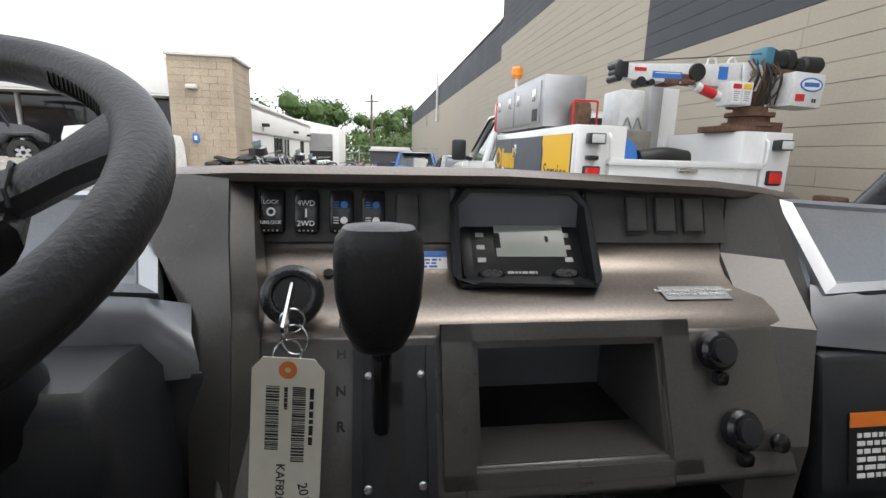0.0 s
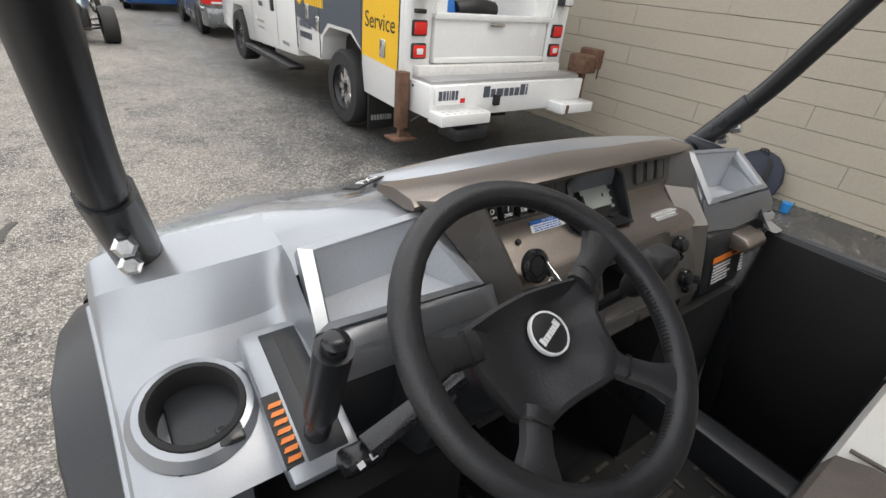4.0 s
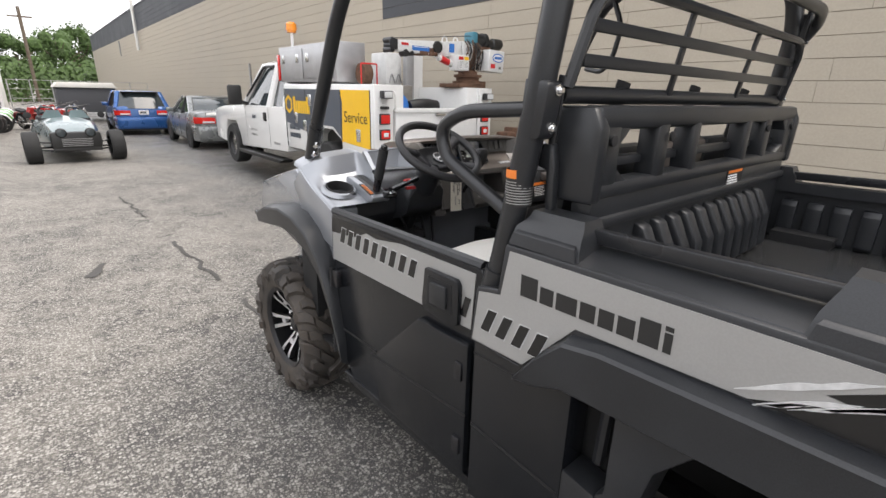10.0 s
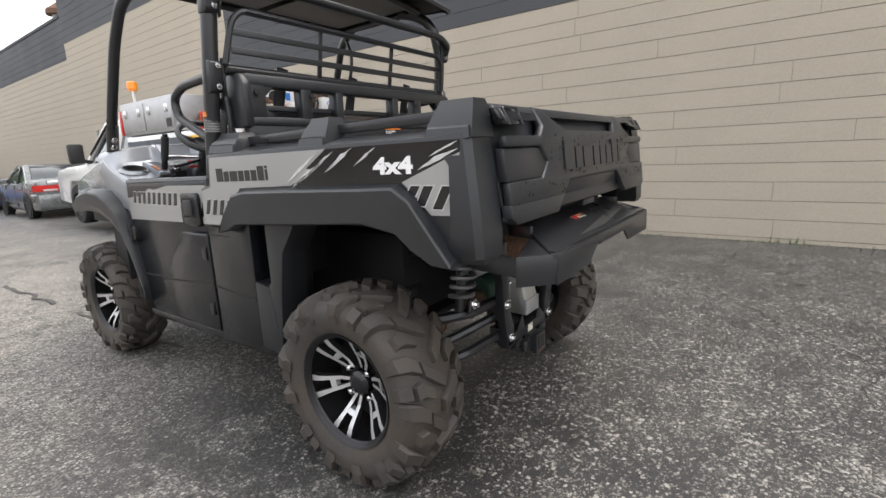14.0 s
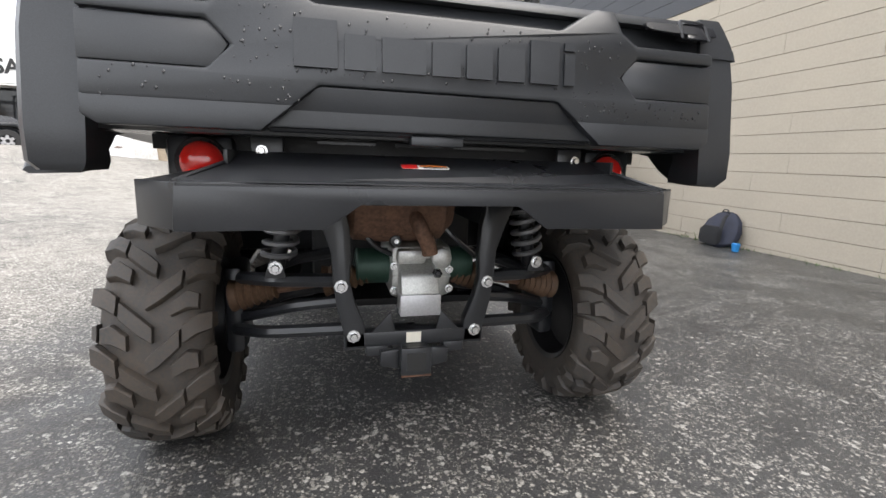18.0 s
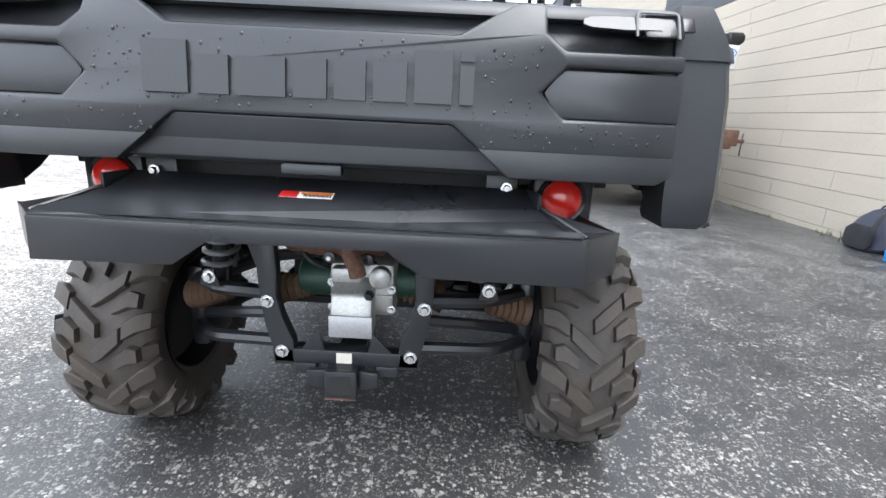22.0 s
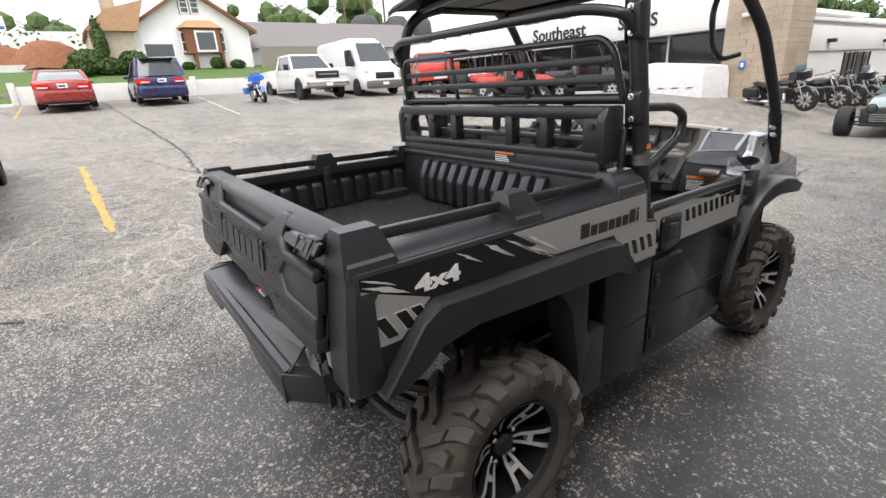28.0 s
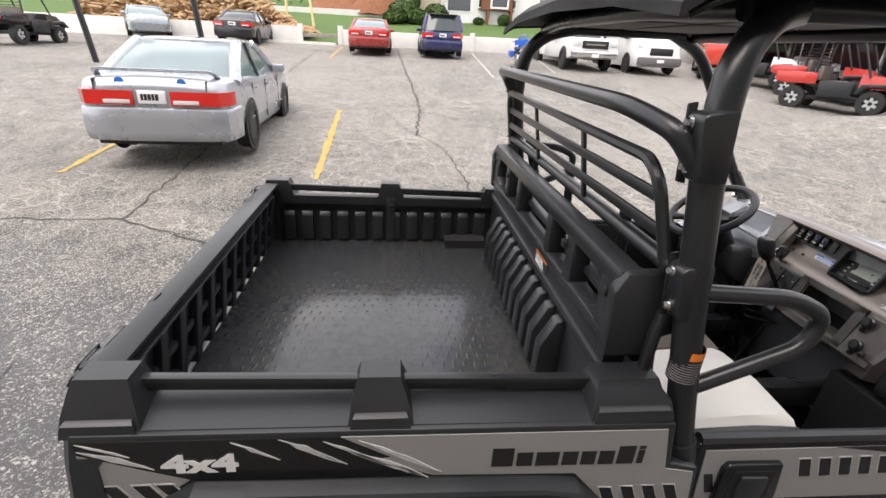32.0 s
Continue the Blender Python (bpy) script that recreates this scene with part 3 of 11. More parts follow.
def strip(name, pts, width, mat, label, category, lift=0.004, wob=0.0, seed=3):
    """A painted line or crack laid on the lot."""
    rnd = random.Random(seed)
    bm = bmesh.new()
    fine_pts = []
    for a, c in zip(pts, pts[1:]):
        a, c = Vector((*a, 0)), Vector((*c, 0))
        k = max(2, int((c - a).length / (0.12 if wob else 0.5)))
        side = (c - a).normalized().cross(Vector((0, 0, 1)))
        for i in range(k):
            fine_pts.append(a.lerp(c, i / k) + side * (rnd.uniform(-1, 1) * wob))
    fine_pts.append(Vector((*pts[-1], 0)))
    row = []
    for i, p in enumerate(fine_pts):
        d = (fine_pts[min(i + 1, len(fine_pts) - 1)] - fine_pts[max(i - 1, 0)]).normalized().cross(Vector((0, 0, 1)))
        w = width * (rnd.uniform(0.5, 1.3) if wob else 1) / 2
        row.append([bm.verts.new((q.x, q.y, ground_z(q.x, q.y) + lift)) for q in (p - d * w, p + d * w)])
    for a, c in zip(row, row[1:]):
        bm.faces.new((a[0], a[1], c[1], c[0]))
    return tagged(part(name, bm, mat, flat=True), label, category, kind="structure")


for pts in ([(-4.45, -0.93), (-8.9, -1.12)], [(-4.5, -4.0), (-8.9, -4.2)]):
    strip("parking_line", pts, 0.10, YLINE, "worn yellow parking bay line on asphalt", "road marking", lift=0.009, wob=0.006)
for pts in ([(-19.7, -2.69), (-25.4, -2.76)], [(-15.5, 3.41), (-25.3, 4.02)], [(-17.8, 6.3), (-24.6, 7.3)], [(-19.5, -6.1), (-25.4, -6.2)]):
    strip("bay_line", pts, 0.09, WLINE if pts[0][1] > 0 else YLINE, "faded parking bay line by the low wall", "road marking", lift=0.009, wob=0.006)
for pts, w in (([(-0.80, 8.2), (-0.74, 7.2), (-0.70, 6.6)], 0.030), ([(-0.69, 5.3), (-0.66, 4.6), (-0.63, 3.9)], 0.035), ([(-0.62, 3.4), (-0.57, 2.6), (-0.53, 1.8)], 0.032), ([(-1.42, 4.6), (-1.30, 4.95)], 0.09), ([(-3.2, 1.1), (-4.56, 1.01), (-6.17, 0.86), (-7.28, 0.28), (-9.0, -0.2)], 0.018), ([(-6.9, 0.45), (-9.5, 0.6), (-12.95, 0.5), (-16.4, 0.36), (-26.2, 0.03)], 0.05),
               ([(-3.14, -2.6), (-5.4, -2.69), (-13.57, -3.29), (-24.0, -3.74)], 0.022), ([(-3.1, -4.6), (-3.14, -2.6), (-2.6, -1.6)], 0.02), ([(-1.0, -2.2), (0.9, -1.5), (3.6, -2.6)], 0.007),
               ([(1.2, -1.6), (2.4, -0.6), (4.2, -0.9)], 0.006)):
    strip("asphalt_crack", pts, w, CRACK, "dark tar-filled crack in the asphalt", "crack", lift=0.008, wob=0.035)




# ---- the block building beside the lot ----
WALL_X = 4.45


def block_building():
    z_lo = -0.6
    sections = (("wall_near", -14.0, 9.1, 2.93, 7.4), ("wall_middle", 9.1, 18.8, 5.2, 7.4), ("wall_far", 18.8, 62.0, 4.7, 6.0))
    for name, ya, yb, zb, zt in sections:
        w = tagged(part(name, box(WALL_X + 0.012, WALL_X + 0.3, ya, yb, z_lo, zt), JOINT), "tan painted block wall with a dark grey upper band", "wall", kind="structure")
        # courses of long blocks, each course a shade proud of its joints
        course = 0.2055
        k0 = int((z_lo + 0.2) / course) - 1
        rows = [(k * course + 0.045, (k + 1) * course + 0.045) for k in range(k0, int(zt / course) + 1)]
        tan_bm, dark_bm = bmesh.new(), bmesh.new()
        rnd = random.Random(5)
        near = name == "wall_near"
        blocks = []
        for z0, z1 in rows:
            z1 = min(z1, zt)
            if z1 - z0 < 0.03:
                continue
            cut = [(z0, z1)] if not (z0 < zb < z1) else [(z0, zb), (zb, z1)]
            for a, c in cut:
                dark = (a + c) / 2 > zb
                if near and not dark and c < 2.95 and a > -0.15:
                    blocks.append((a, c))
                else:
                    box(WALL_X - rnd.uniform(0, 0.002), WALL_X + 0.02, ya, yb, a + 0.003, c - 0.003, 0.0, dark_bm if dark else tan_bm)
        part("tan_courses", tan_bm, TAN, w)
        part("dark_band", dark_bm, SLATE, w)
        if near:
            made = {}
            for i, (a, c) in enumerate(blocks):
                off = rnd.uniform(0, 2.4)
                y = ya - off
                while y < yb:
                    ln = 2.4
                    y0, y1 = max(y, ya), min(y + ln, yb)
                    y += ln
                    if y1 - y0 < 0.05:
                        continue
                    key = (round(y1 - y0, 2), round(c - a, 3))
                    if key not in made:
                        bm = box(-0.012, 0.012, -(y1 - y0) / 2 + 0.001, (y1 - y0) / 2 - 0.001, -(c - a) / 2 + 0.0028, (c - a) / 2 - 0.0028, 0.002, segments=1)
                        me = bpy.data.meshes.new("block")
                        bmesh.ops.recalc_face_normals(bm, faces=bm.faces)
                        bm.to_mesh(me)
                        bm.free()
                        me.materials.append(TAN)
                        made[key] = me
                    ob = new("block", made[key])
                    ob.location = (WALL_X + 0.012 - rnd.uniform(0, 0.0025), (y0 + y1) / 2, (a + c) / 2)
                    ob.parent = w
    tagged(part("building_body", box(WALL_X + 0.3, WALL_X + 16, -14, 62, -0.6, 5.9), SLATE), "plain body of the long block building", "building", kind="structure")
    tagged(part("roof_coping", box(WALL_X - 0.03, WALL_X + 0.32, -14, 18.8, 7.4, 7.5, 0.01), SLATE), "dark grey coping along the wall top", "coping", kind="structure")
    tagged(part("roof_coping", box(WALL_X - 0.03, WALL_X + 0.32, 18.8, 62, 6.0, 6.1, 0.01), SLATE), "dark grey coping along the wall top", "coping", kind="structure")


block_building()


def roof_and_wall_fittings():
    ac = thing("roof_unit", "grey metal ventilation unit on the flat roof", "roof unit", (7.2, 30, 5.9))
    part("housing", prism([(6.4, 5.9), (8.6, 5.9), (8.6, 7.6), (7.6, 7.9), (6.4, 6.9)], "y", 28.5, 31.5, 0.05), POLE, ac)
    vent = thing("roof_vent", "round rusty roof vent with a cap", "roof vent", (6.6, 25.5, 5.9))
    part("stack", lathe([(0.28, 0), (0.28, 1.9)], (6.6, 25.5, 5.9), "z", 14), POLE, vent)
    part("cap", lathe([(0.5, 1.85), (0.5, 2.05), (0.12, 2.35), (0, 2.35)], (6.6, 25.5, 5.9), "z", 14), RUST, vent)
    for y, z0, z1 in ((36.0, 3.6, 6.9),):
        p = thing("downpipe", "pale pipe with an open end on the block wall", "pipe", (WALL_X - 0.08, y, z0))
        part("pipe", tube([(WALL_X - 0.15, y, z0), (WALL_X - 0.15, y, z1)], 0.09, 8, 0), CONC, p)
    for y, z0, z1 in ((17.2, 0.2, 2.3), (44, 3.6, 4.6)):
        p = thing("wall_conduit", "thin grey conduit fixed to the block wall", "pipe", (WALL_X - 0.03, y, z0))
        part("conduit", tube([(WALL_X - 0.04, y, z0), (WALL_X - 0.04, y, z1)], 0.035, 6, 0), POLE, p)


roof_and_wall_fittings()


def weeds():
    """Moss and weeds in the gap at the wall's foot."""
    rnd = random.Random(11)
    bm = bmesh.new()
    for i in range(900):
        y = rnd.uniform(-3.5, 12)
        dense = noise.noise(Vector((y * 1.3, 3, 0)))
        if dense < -0.1 and rnd.random() < 0.7:
            continue
        x = WALL_X - 0.01 - abs(rnd.gauss(0, 0.06))
        h = rnd.uniform(0.015, 0.05) * (2.2 if dense > 0.32 else 1)
        a = rnd.uniform(0, 6.28)
        lean = Vector((math.cos(a), math.sin(a), 0)) * h * 0.8
        w = Vector((-math.sin(a), math.cos(a), 0)) * 0.006
        b0 = Vector((x, y, ground_z(x, y) - 0.003))
        tip = b0 + lean + Vector((0, 0, h))
        if tip.x > WALL_X - 0.004:
            tip.x = WALL_X - 0.004
        bm.faces.new([bm.verts.new(b0 - w), bm.verts.new(b0 + w), bm.verts.new(tip)])
    ob = part("weeds", bm, LEAF, flat=True)
    tagged(ob, "low green weeds along the foot of the wall", "weeds", kind="stuff")


weeds()


# ---- showroom, tower and workshop across the lot ----
def tree(name, at, height, spread, seed, mat=LEAF, count=1400, trunk=0.3, base=0.25):
    rnd = random.Random(seed)
    x, y, z = at
    t = thing(name, "leafy green deciduous tree" if mat is LEAF else "dark green conifer tree", "tree", at)
    bm = bmesh.new()
    tube([(x, y, z - 0.3), (x + 0.1, y, z + height * 0.3), (x, y + 0.1, z + height * 0.7)], [trunk, trunk * 0.7, trunk * 0.3], 8, 0, bm)
    limbs = []
    for i in range(7):
        a, h = rnd.uniform(0, 6.28), rnd.uniform(0.3, 0.65) * height
        tip = (x + math.cos(a) * spread * 0.6, y + math.sin(a) * spread * 0.6, z + h + spread * 0.4)
        tube([(x, y, z + h), tip], [trunk * 0.35, trunk * 0.1], 6, 0, bm)
        limbs.append(Vector(tip))
    part("trunk", bm, BARK, t)
    bm = bmesh.new()
    lobes = []
    for i in range(16):
        a, r = rnd.uniform(0, 6.28), spread * math.sqrt(rnd.random()) * 0.75
        zz = rnd.uniform(base, 0.95)
        if mat is LEAF_D:
            r *= (1.05 - zz)
        lobes.append((Vector((x + math.cos(a) * r, y + math.sin(a) * r, z + zz * height)), spread * rnd.uniform(0.22, 0.42)))
    for c, r in lobes:
        bmesh.ops.create_icosphere(bm, subdivisions=1, radius=r * 0.72, matrix=Matrix.Translation(c))
    for i in range(count):
        c, r = lobes[rnd.randrange(len(lobes))]
        d = Vector((rnd.gauss(0, 1), rnd.gauss(0, 1), rnd.gauss(0, 1))).normalized() * r * rnd.uniform(0.65, 1.25)
        p = c + d
        s = height * rnd.uniform(0.010, 0.024)
        u = Vector((rnd.gauss(0, 1), rnd.gauss(0, 1), rnd.gauss(0, 1))).normalized()
        v = u.cross(d).normalized()
        w = u.cross(v)
        bm.faces.new([bm.verts.new(p + v * s), bm.verts.new(p + w * s * 0.7), bm.verts.new(p - v * s), bm.verts.new(p - w * s * 0.7)])
    part("crown", bm, mat, t, flat=True)
    return t


def showroom():
    zg = 0.3
    # masonry tower at the corner
    tw = tagged(part("tower", box(-5.95, -4.2, 16.3, 18.2, zg, 3.82), JOINT), "beige masonry corner tower with dark streaks", "tower", kind="structure")
    rnd = random.Random(2)
    course = 0.2
    for k in range(18):
        z0 = zg + k * course
        xs = [-5.965] + sorted(-5.965 + (i + 0.5 * (k % 2)) * 0.45 for i in range(1, 4)) + [-4.185]
        for a, c in zip(xs, xs[1:]):
            if c - a > 0.04:
                part("stone", box(a + 0.004, c - 0.004, 16.3 - 0.015 - rnd.uniform(0, 0.008), 16.32, z0 + 0.004, min(z0 + course - 0.004, 3.84)), STONE, tw)
        part("stone", box(-4.2, -4.185, 16.29, 18.2, z0 + 0.004, min(z0 + course - 0.004, 3.84)), STONE, tw)
    tagged(part("tower_coping", box(-6.02, -4.12, 16.22, 18.25, 3.84, 3.92, 0.01), CONC), "pale coping on the masonry tower", "coping", kind="structure")
    lamp = thing("wall_lamp", "beige wall light box on the tower", "lamp", (-5.3, 16.28, 3.0))
    part("housing", box(-5.45, -5.15, 16.1, 16.28, 2.93, 3.05, 0.02), CONC, lamp)
    sg = thing("parking_sign", "blue square parking sign on the tower", "sign", (-5.3, 16.27, 1.55))
    part("plate", box(-5.4, -5.22, 16.255, 16.275, 1.42, 1.68, 0.004), BLUE_P, sg)
    part("symbol", box(-5.35, -5.27, 16.25, 16.256, 1.49, 1.61), WHITE, sg)
    # white fascia over dark show windows
    y0 = 17.2
    tagged(part("showroom_fascia", box(-26, -5.96, y0 - 0.9, y0 + 0.2, 2.76, 3.78, 0.02), WHITE_W), "white painted fascia over the show windows", "fascia", kind="structure")
    tagged(part("showroom_soffit", box(-26, -5.96, y0 - 0.88, y0 + 3, 2.71, 2.758), WHITE_W), "white soffit under the fascia", "soffit", kind="structure")
    tagged(part("showroom_roof", box(-26, -5.96, y0 + 0.21, y0 + 14, 3.4, 3.55), WHITE_W), "flat roof of the showroom", "roof", kind="structure")
    tagged(part("showroom_floor", box(-26, -5.96, y0 - 0.1, y0 + 6, zg - 0.2, zg + 0.12), CONC), "concrete showroom floor", "floor", kind="structure")
    tagged(part("showroom_back_wall", box(-26, -5.96, y0 + 6, y0 + 6.2, zg, 3.4), SLATE), "dark back wall of the showroom", "wall", kind="structure")
    for i in range(9):
        xa = -6.1 - i * 2.2
        w = thing("window_%d" % (i + 1), "dark show window in a white frame", "window", (xa - 1.1, y0, 0.1), kind="structure")
        part("pane", box(xa - 2.12, xa - 0.06, y0 - 0.01, y0 + 0.01, 0.85, 2.71), SHOPGLASS, w)
        part("window_sill", box(xa - 2.18, xa, y0 - 0.08, y0 + 0.08, zg, 0.85, 0.01), WHITE_W, w)
        part("mullion", box(xa - 0.05, xa + 0.03, y0 - 0.06, y0 + 0.06, 0.85, 2.71, 0.005), WHITE_W, w)
    # cut-out letters along the roof edge
    sgn = thing("roof_sign", "cut-out dark letters along the white fascia edge", "sign", (-13, y0 - 0.95, 3.0))
    m = facing((-12.8, y0 - 0.905, 3.25), (1, 0, 0), (0, 0, 1))
    words("lettering", "Southeast", 0.72, INK, sgn, m, 0.02, bold=0.012)
    m = facing((-9.1, y0 - 0.905, 3.25), (1, 0, 0), (0, 0, 1))
    words("lettering", "SALES", 0.62, INK, sgn, m, 0.02, bold=0.012)
    # low white workshop wing running away from the tower
    wing = tagged(part("workshop_wall", box(-8.5, -4.3, 18.25, 33, -0.5, 2.75), WHITE_W), "long white painted workshop wing", "wall", kind="structure")
    part("upper_band", box(-4.3, -4.24, 18.25, 33, 1.85, 2.62, 0.01), WHITE_W, wing)
    part("roof_edge", box(-8.6, -4.2, 18.2, 33.1, 2.75, 2.86, 0.01), WHITE_W, wing)
    for ya, yb in ((22.2, 23.4), (23.7, 25.4), (29.2, 30.2)):
        d = thing("glazed_door", "dark glazed door in the white workshop wall", "door", (-4.28, (ya + yb) / 2, -0.2), kind="structure")
        part("pane", box(-4.3, -4.275, ya, yb, -0.22, 1.75), SHOPGLASS, d)
        for yy in (ya, (ya + yb) / 2, yb):
            part("mullion", box(-4.29, -4.25, yy - 0.03, yy + 0.03, -0.22, 1.78), INK, d)
    for y in (20.0, 26.8, 31.5):
        lp = thing("wall_floodlight", "black floodlight under the eaves", "lamp", (-4.2, y, 2.2))
        part("housing", box(-4.26, -4.0, y - 0.12, y + 0.12, 2.1, 2.22, 0.02), INK, lp)
    # gabled workshop with an open roller door
    gw = tagged(part("workshop_front", prism([(-9.5, -0.5), (-2.45, -0.5), (-2.45, 2.75), (-9.5, 4.0)], "y", 33.1, 40, 0.02), WHITE_W), "white sheet-metal workshop front", "wall", kind="structure")
    part("opening", box(-4.6, -2.85, 33.02, 33.1, -0.3, 2.35), INK, gw)
    part("frame", prism([(-4.7, -0.3), (-4.7, 2.45), (-2.75, 2.45), (-2.75, -0.3), (-2.85, -0.3), (-2.85, 2.35), (-4.6, 2.35), (-4.6, -0.3)], "y", 33.0, 33.1), WHITE_W, gw)
    rd = thing("roller_door", "half-open grey roller door", "door", (-3.7, 32.98, 1.2), kind="structure")
    for k in range(9):
        part("slat", box(-4.6, -2.85, 32.96, 33.01, 1.25 + k * 0.122, 1.36 + k * 0.122, 0.01), POLE, rd)
    sg = thing("shop_sign", "square red sign with a white wing shape", "sign", (-5.4, 32.9, 1.4))
    part("plate", box(-5.85, -5.05, 32.85, 32.95, 1.25, 2.05, 0.01), paint("red sign", (0.6, 0.03, 0.03), 0), sg)
    part("emblem", prism([(-5.75, 1.62), (-5.3, 1.95), (-5.12, 1.9), (-5.25, 1.62), (-5.45, 1.5)], "y", 32.84, 32.85), WHITE, sg)
    part("bar", box(-5.7, -5.15, 32.84, 32.85, 1.3, 1.4), WHITE, sg)
    for x in (-5.6, -5.3):
        part("post", tube([(x, 32.9, -0.3), (x, 32.9, 1.3)], 0.03, 6, 0), POLE, sg)


showroom()

# woods and trees behind everything
for i, (x, y, h, s, dark) in enumerate(((-16, 60, 9, 5, 0), (-10, 66, 8, 5, 0), (-22, 58, 9, 5, 0), (-6.5, 72, 8.5, 4, 0), (-1.5, 74, 7, 3, 0), (2.5, 78, 8, 4, 0), (5.5, 85, 9, 4, 0), (-30, 52, 8, 5, 0), (-38, 46, 8, 5, 0),
                                        (-66, 14, 5, 5, 0), (-68, 26, 6, 6, 0), (-64, 34, 6, 6, 0), (-70, -2, 3, 4, 0), (-48, -14.2, 6.5, 3.4, 1), (-50, -7.4, 5.0, 2.0, 1), (-58, -30, 7, 4, 0), (-62, -20, 6, 4, 0))):
    tree("tree", (x, y, -0.4 if x > -45 else lawn_z(x)), h, s, i, LEAF_D if dark else LEAF, 3600, 0.35)


def undergrowth():
    rnd = random.Random(4)
    bm = bmesh.new()
    for i in range(9000):
        x, y = rnd.uniform(-14, 9), rnd.uniform(62, 70)
        if rnd.random() < 0.3:
            x, y = rnd.uniform(-70, -50), rnd.uniform(-40, 60)
        z = rnd.uniform(-0.3, 3.2 + 1.5 * noise.noise(Vector((x * 0.2, y * 0.2, 1))))
        z += 0 if x > -45 else lawn_z(x) - 1.2
        s = rnd.uniform(0.08, 0.2)
        u = Vector((rnd.gauss(0, 1), rnd.gauss(0, 1), rnd.gauss(0, 1))).normalized() * s
        v = u.orthogonal()
        p = Vector((x, y, z))
        bm.faces.new([bm.verts.new(p + u), bm.verts.new(p + v), bm.verts.new(p - u), bm.verts.new(p - v)])
    tagged(part("undergrowth", bm, LEAF, flat=True), "dense green scrub behind the yard", "bushes", kind="stuff")


undergrowth()


def street_side():
    # low white wall, lawn and the white house
    w = tagged(part("low_wall", box(-26.75, -26.5, -3.0, 24, 1.2, 2.45, 0.02), CONC), "low white painted concrete wall", "wall", kind="structure")
    part("wall_end", box(-26.75, -26.5, -24, -5.1, 1.2, 2.5, 0.02), CONC, w)
    for y in (-5.1, -3.0, 4.2, 9.5, 15.0):
        part("pier", box(-26.8, -26.45, y - 0.12, y + 0.12, 1.2, 2.62, 0.02), CONC, w)
    tagged(part("low_wall_step", box(-26.4, -25.9, -24, -3.2, 1.2, 1.78, 0.03), CONC), "low concrete kerb before the firewood", "kerb", kind="structure")
    tagged(part("timber_beam", box(-26.72, -26.55, -5.0, -3.1, 2.0, 2.2, 0.02), WOODG), "grey timber beam across the wall's gap", "beam", kind="structure")
    bm = bmesh.new()
    rows = [[bm.verts.new((x, y, lawn_z(x))) for y in (-60, -20, 0, 20, 60)] for x in (-26.7, -34, -44, -60, -80)]
    for a, c in zip(rows, rows[1:]):
        for i in range(4):
            bm.faces.new((a[i], a[i + 1], c[i + 1], c[i]))
    tagged(part("lawn", bm, GRASS), "mown green lawn beyond the low wall", "lawn", kind="structure")
    X = -41.0
    zg = 3.5
    h = thing("house", "white gabled house with a tan shingle roof", "house", (X - 4, 7.6, zg))
    part("wall", prism([(3.5, zg), (11.7, zg), (11.7, 6.5), (7.6, 9.15), (3.5, 6.5)], "x", X - 9, X), SIDING, h)
    part("wing_wall", box(X - 8, X + 0.4, 0.9, 3.5, zg, 6.3), material("cream brick", (0.5, 0.43, 0.33), 0.9, var=0.12, scale=3, fine=20), h)
    for sg in (-1, 1):
        part("roof_slope", prism([(7.6, 9.42), (7.6 + sg * 4.6, 6.42), (7.6 + sg * 4.6, 6.22), (7.6, 9.2)], "x", X - 9.3, X + 0.45), ROOF_T, h)
        part("barge_board", prism([(7.6, 9.4), (7.6 + sg * 4.62, 6.4), (7.6 + sg * 4.62, 6.15), (7.6, 9.14)], "x", X + 0.45, X + 0.5), BROWN, h)
    part("wing_roof", prism([(0.7, 6.25), (3.8, 6.25), (4.6, 8.3), (2.2, 7.6)], "x", X - 8, X + 0.8), ROOF_T, h)
    for k in range(9):
        part("shingle_course", prism([(0.7 + 0.17 * k, 6.27 + 0.15 * k), (0.87 + 0.17 * k, 6.42 + 0.15 * k), (0.87 + 0.17 * k, 6.445 + 0.15 * k), (0.69 + 0.17 * k, 6.31 + 0.15 * k)], "x", X - 8, X + 0.82), ROOF_T, h)
    part("chimney", box(X - 3.2, X - 2.2, 2.2, 3.1, 6.3, 9.6), STONE, h)
    bay = part("bay_window", prism([(X, 6.6), (X + 0.55, 6.9), (X + 0.55, 9.3), (X, 9.6)], "z", 4.75, 6.55), BROWN, h)
    part("bay_roof", loft([[Vector(p) for p in ((X - 0.02, 6.4, 6.55), (X + 0.75, 6.75, 6.55), (X + 0.75, 9.5, 6.55), (X - 0.02, 9.8, 6.55))], [Vector(p) for p in ((X - 0.02, 7.2, 7.1), (X + 0.2, 7.4, 7.1), (X + 0.2, 8.8, 7.1), (X - 0.02, 9.0, 7.1))]]), ROOF_T, h)
    for y in (7.4, 9.35):
        part("bay_post", box(X, X + 0.5, y - 0.13, y + 0.05, zg, 4.75), BROWN, h)
    win = part("window", box(X + 0.54, X + 0.6, 7.5, 9.0, 4.85, 6.35), WHITE, h)
    part("pane", box(X + 0.6, X + 0.62, 7.64, 8.86, 5.0, 6.22), GLASS, win)
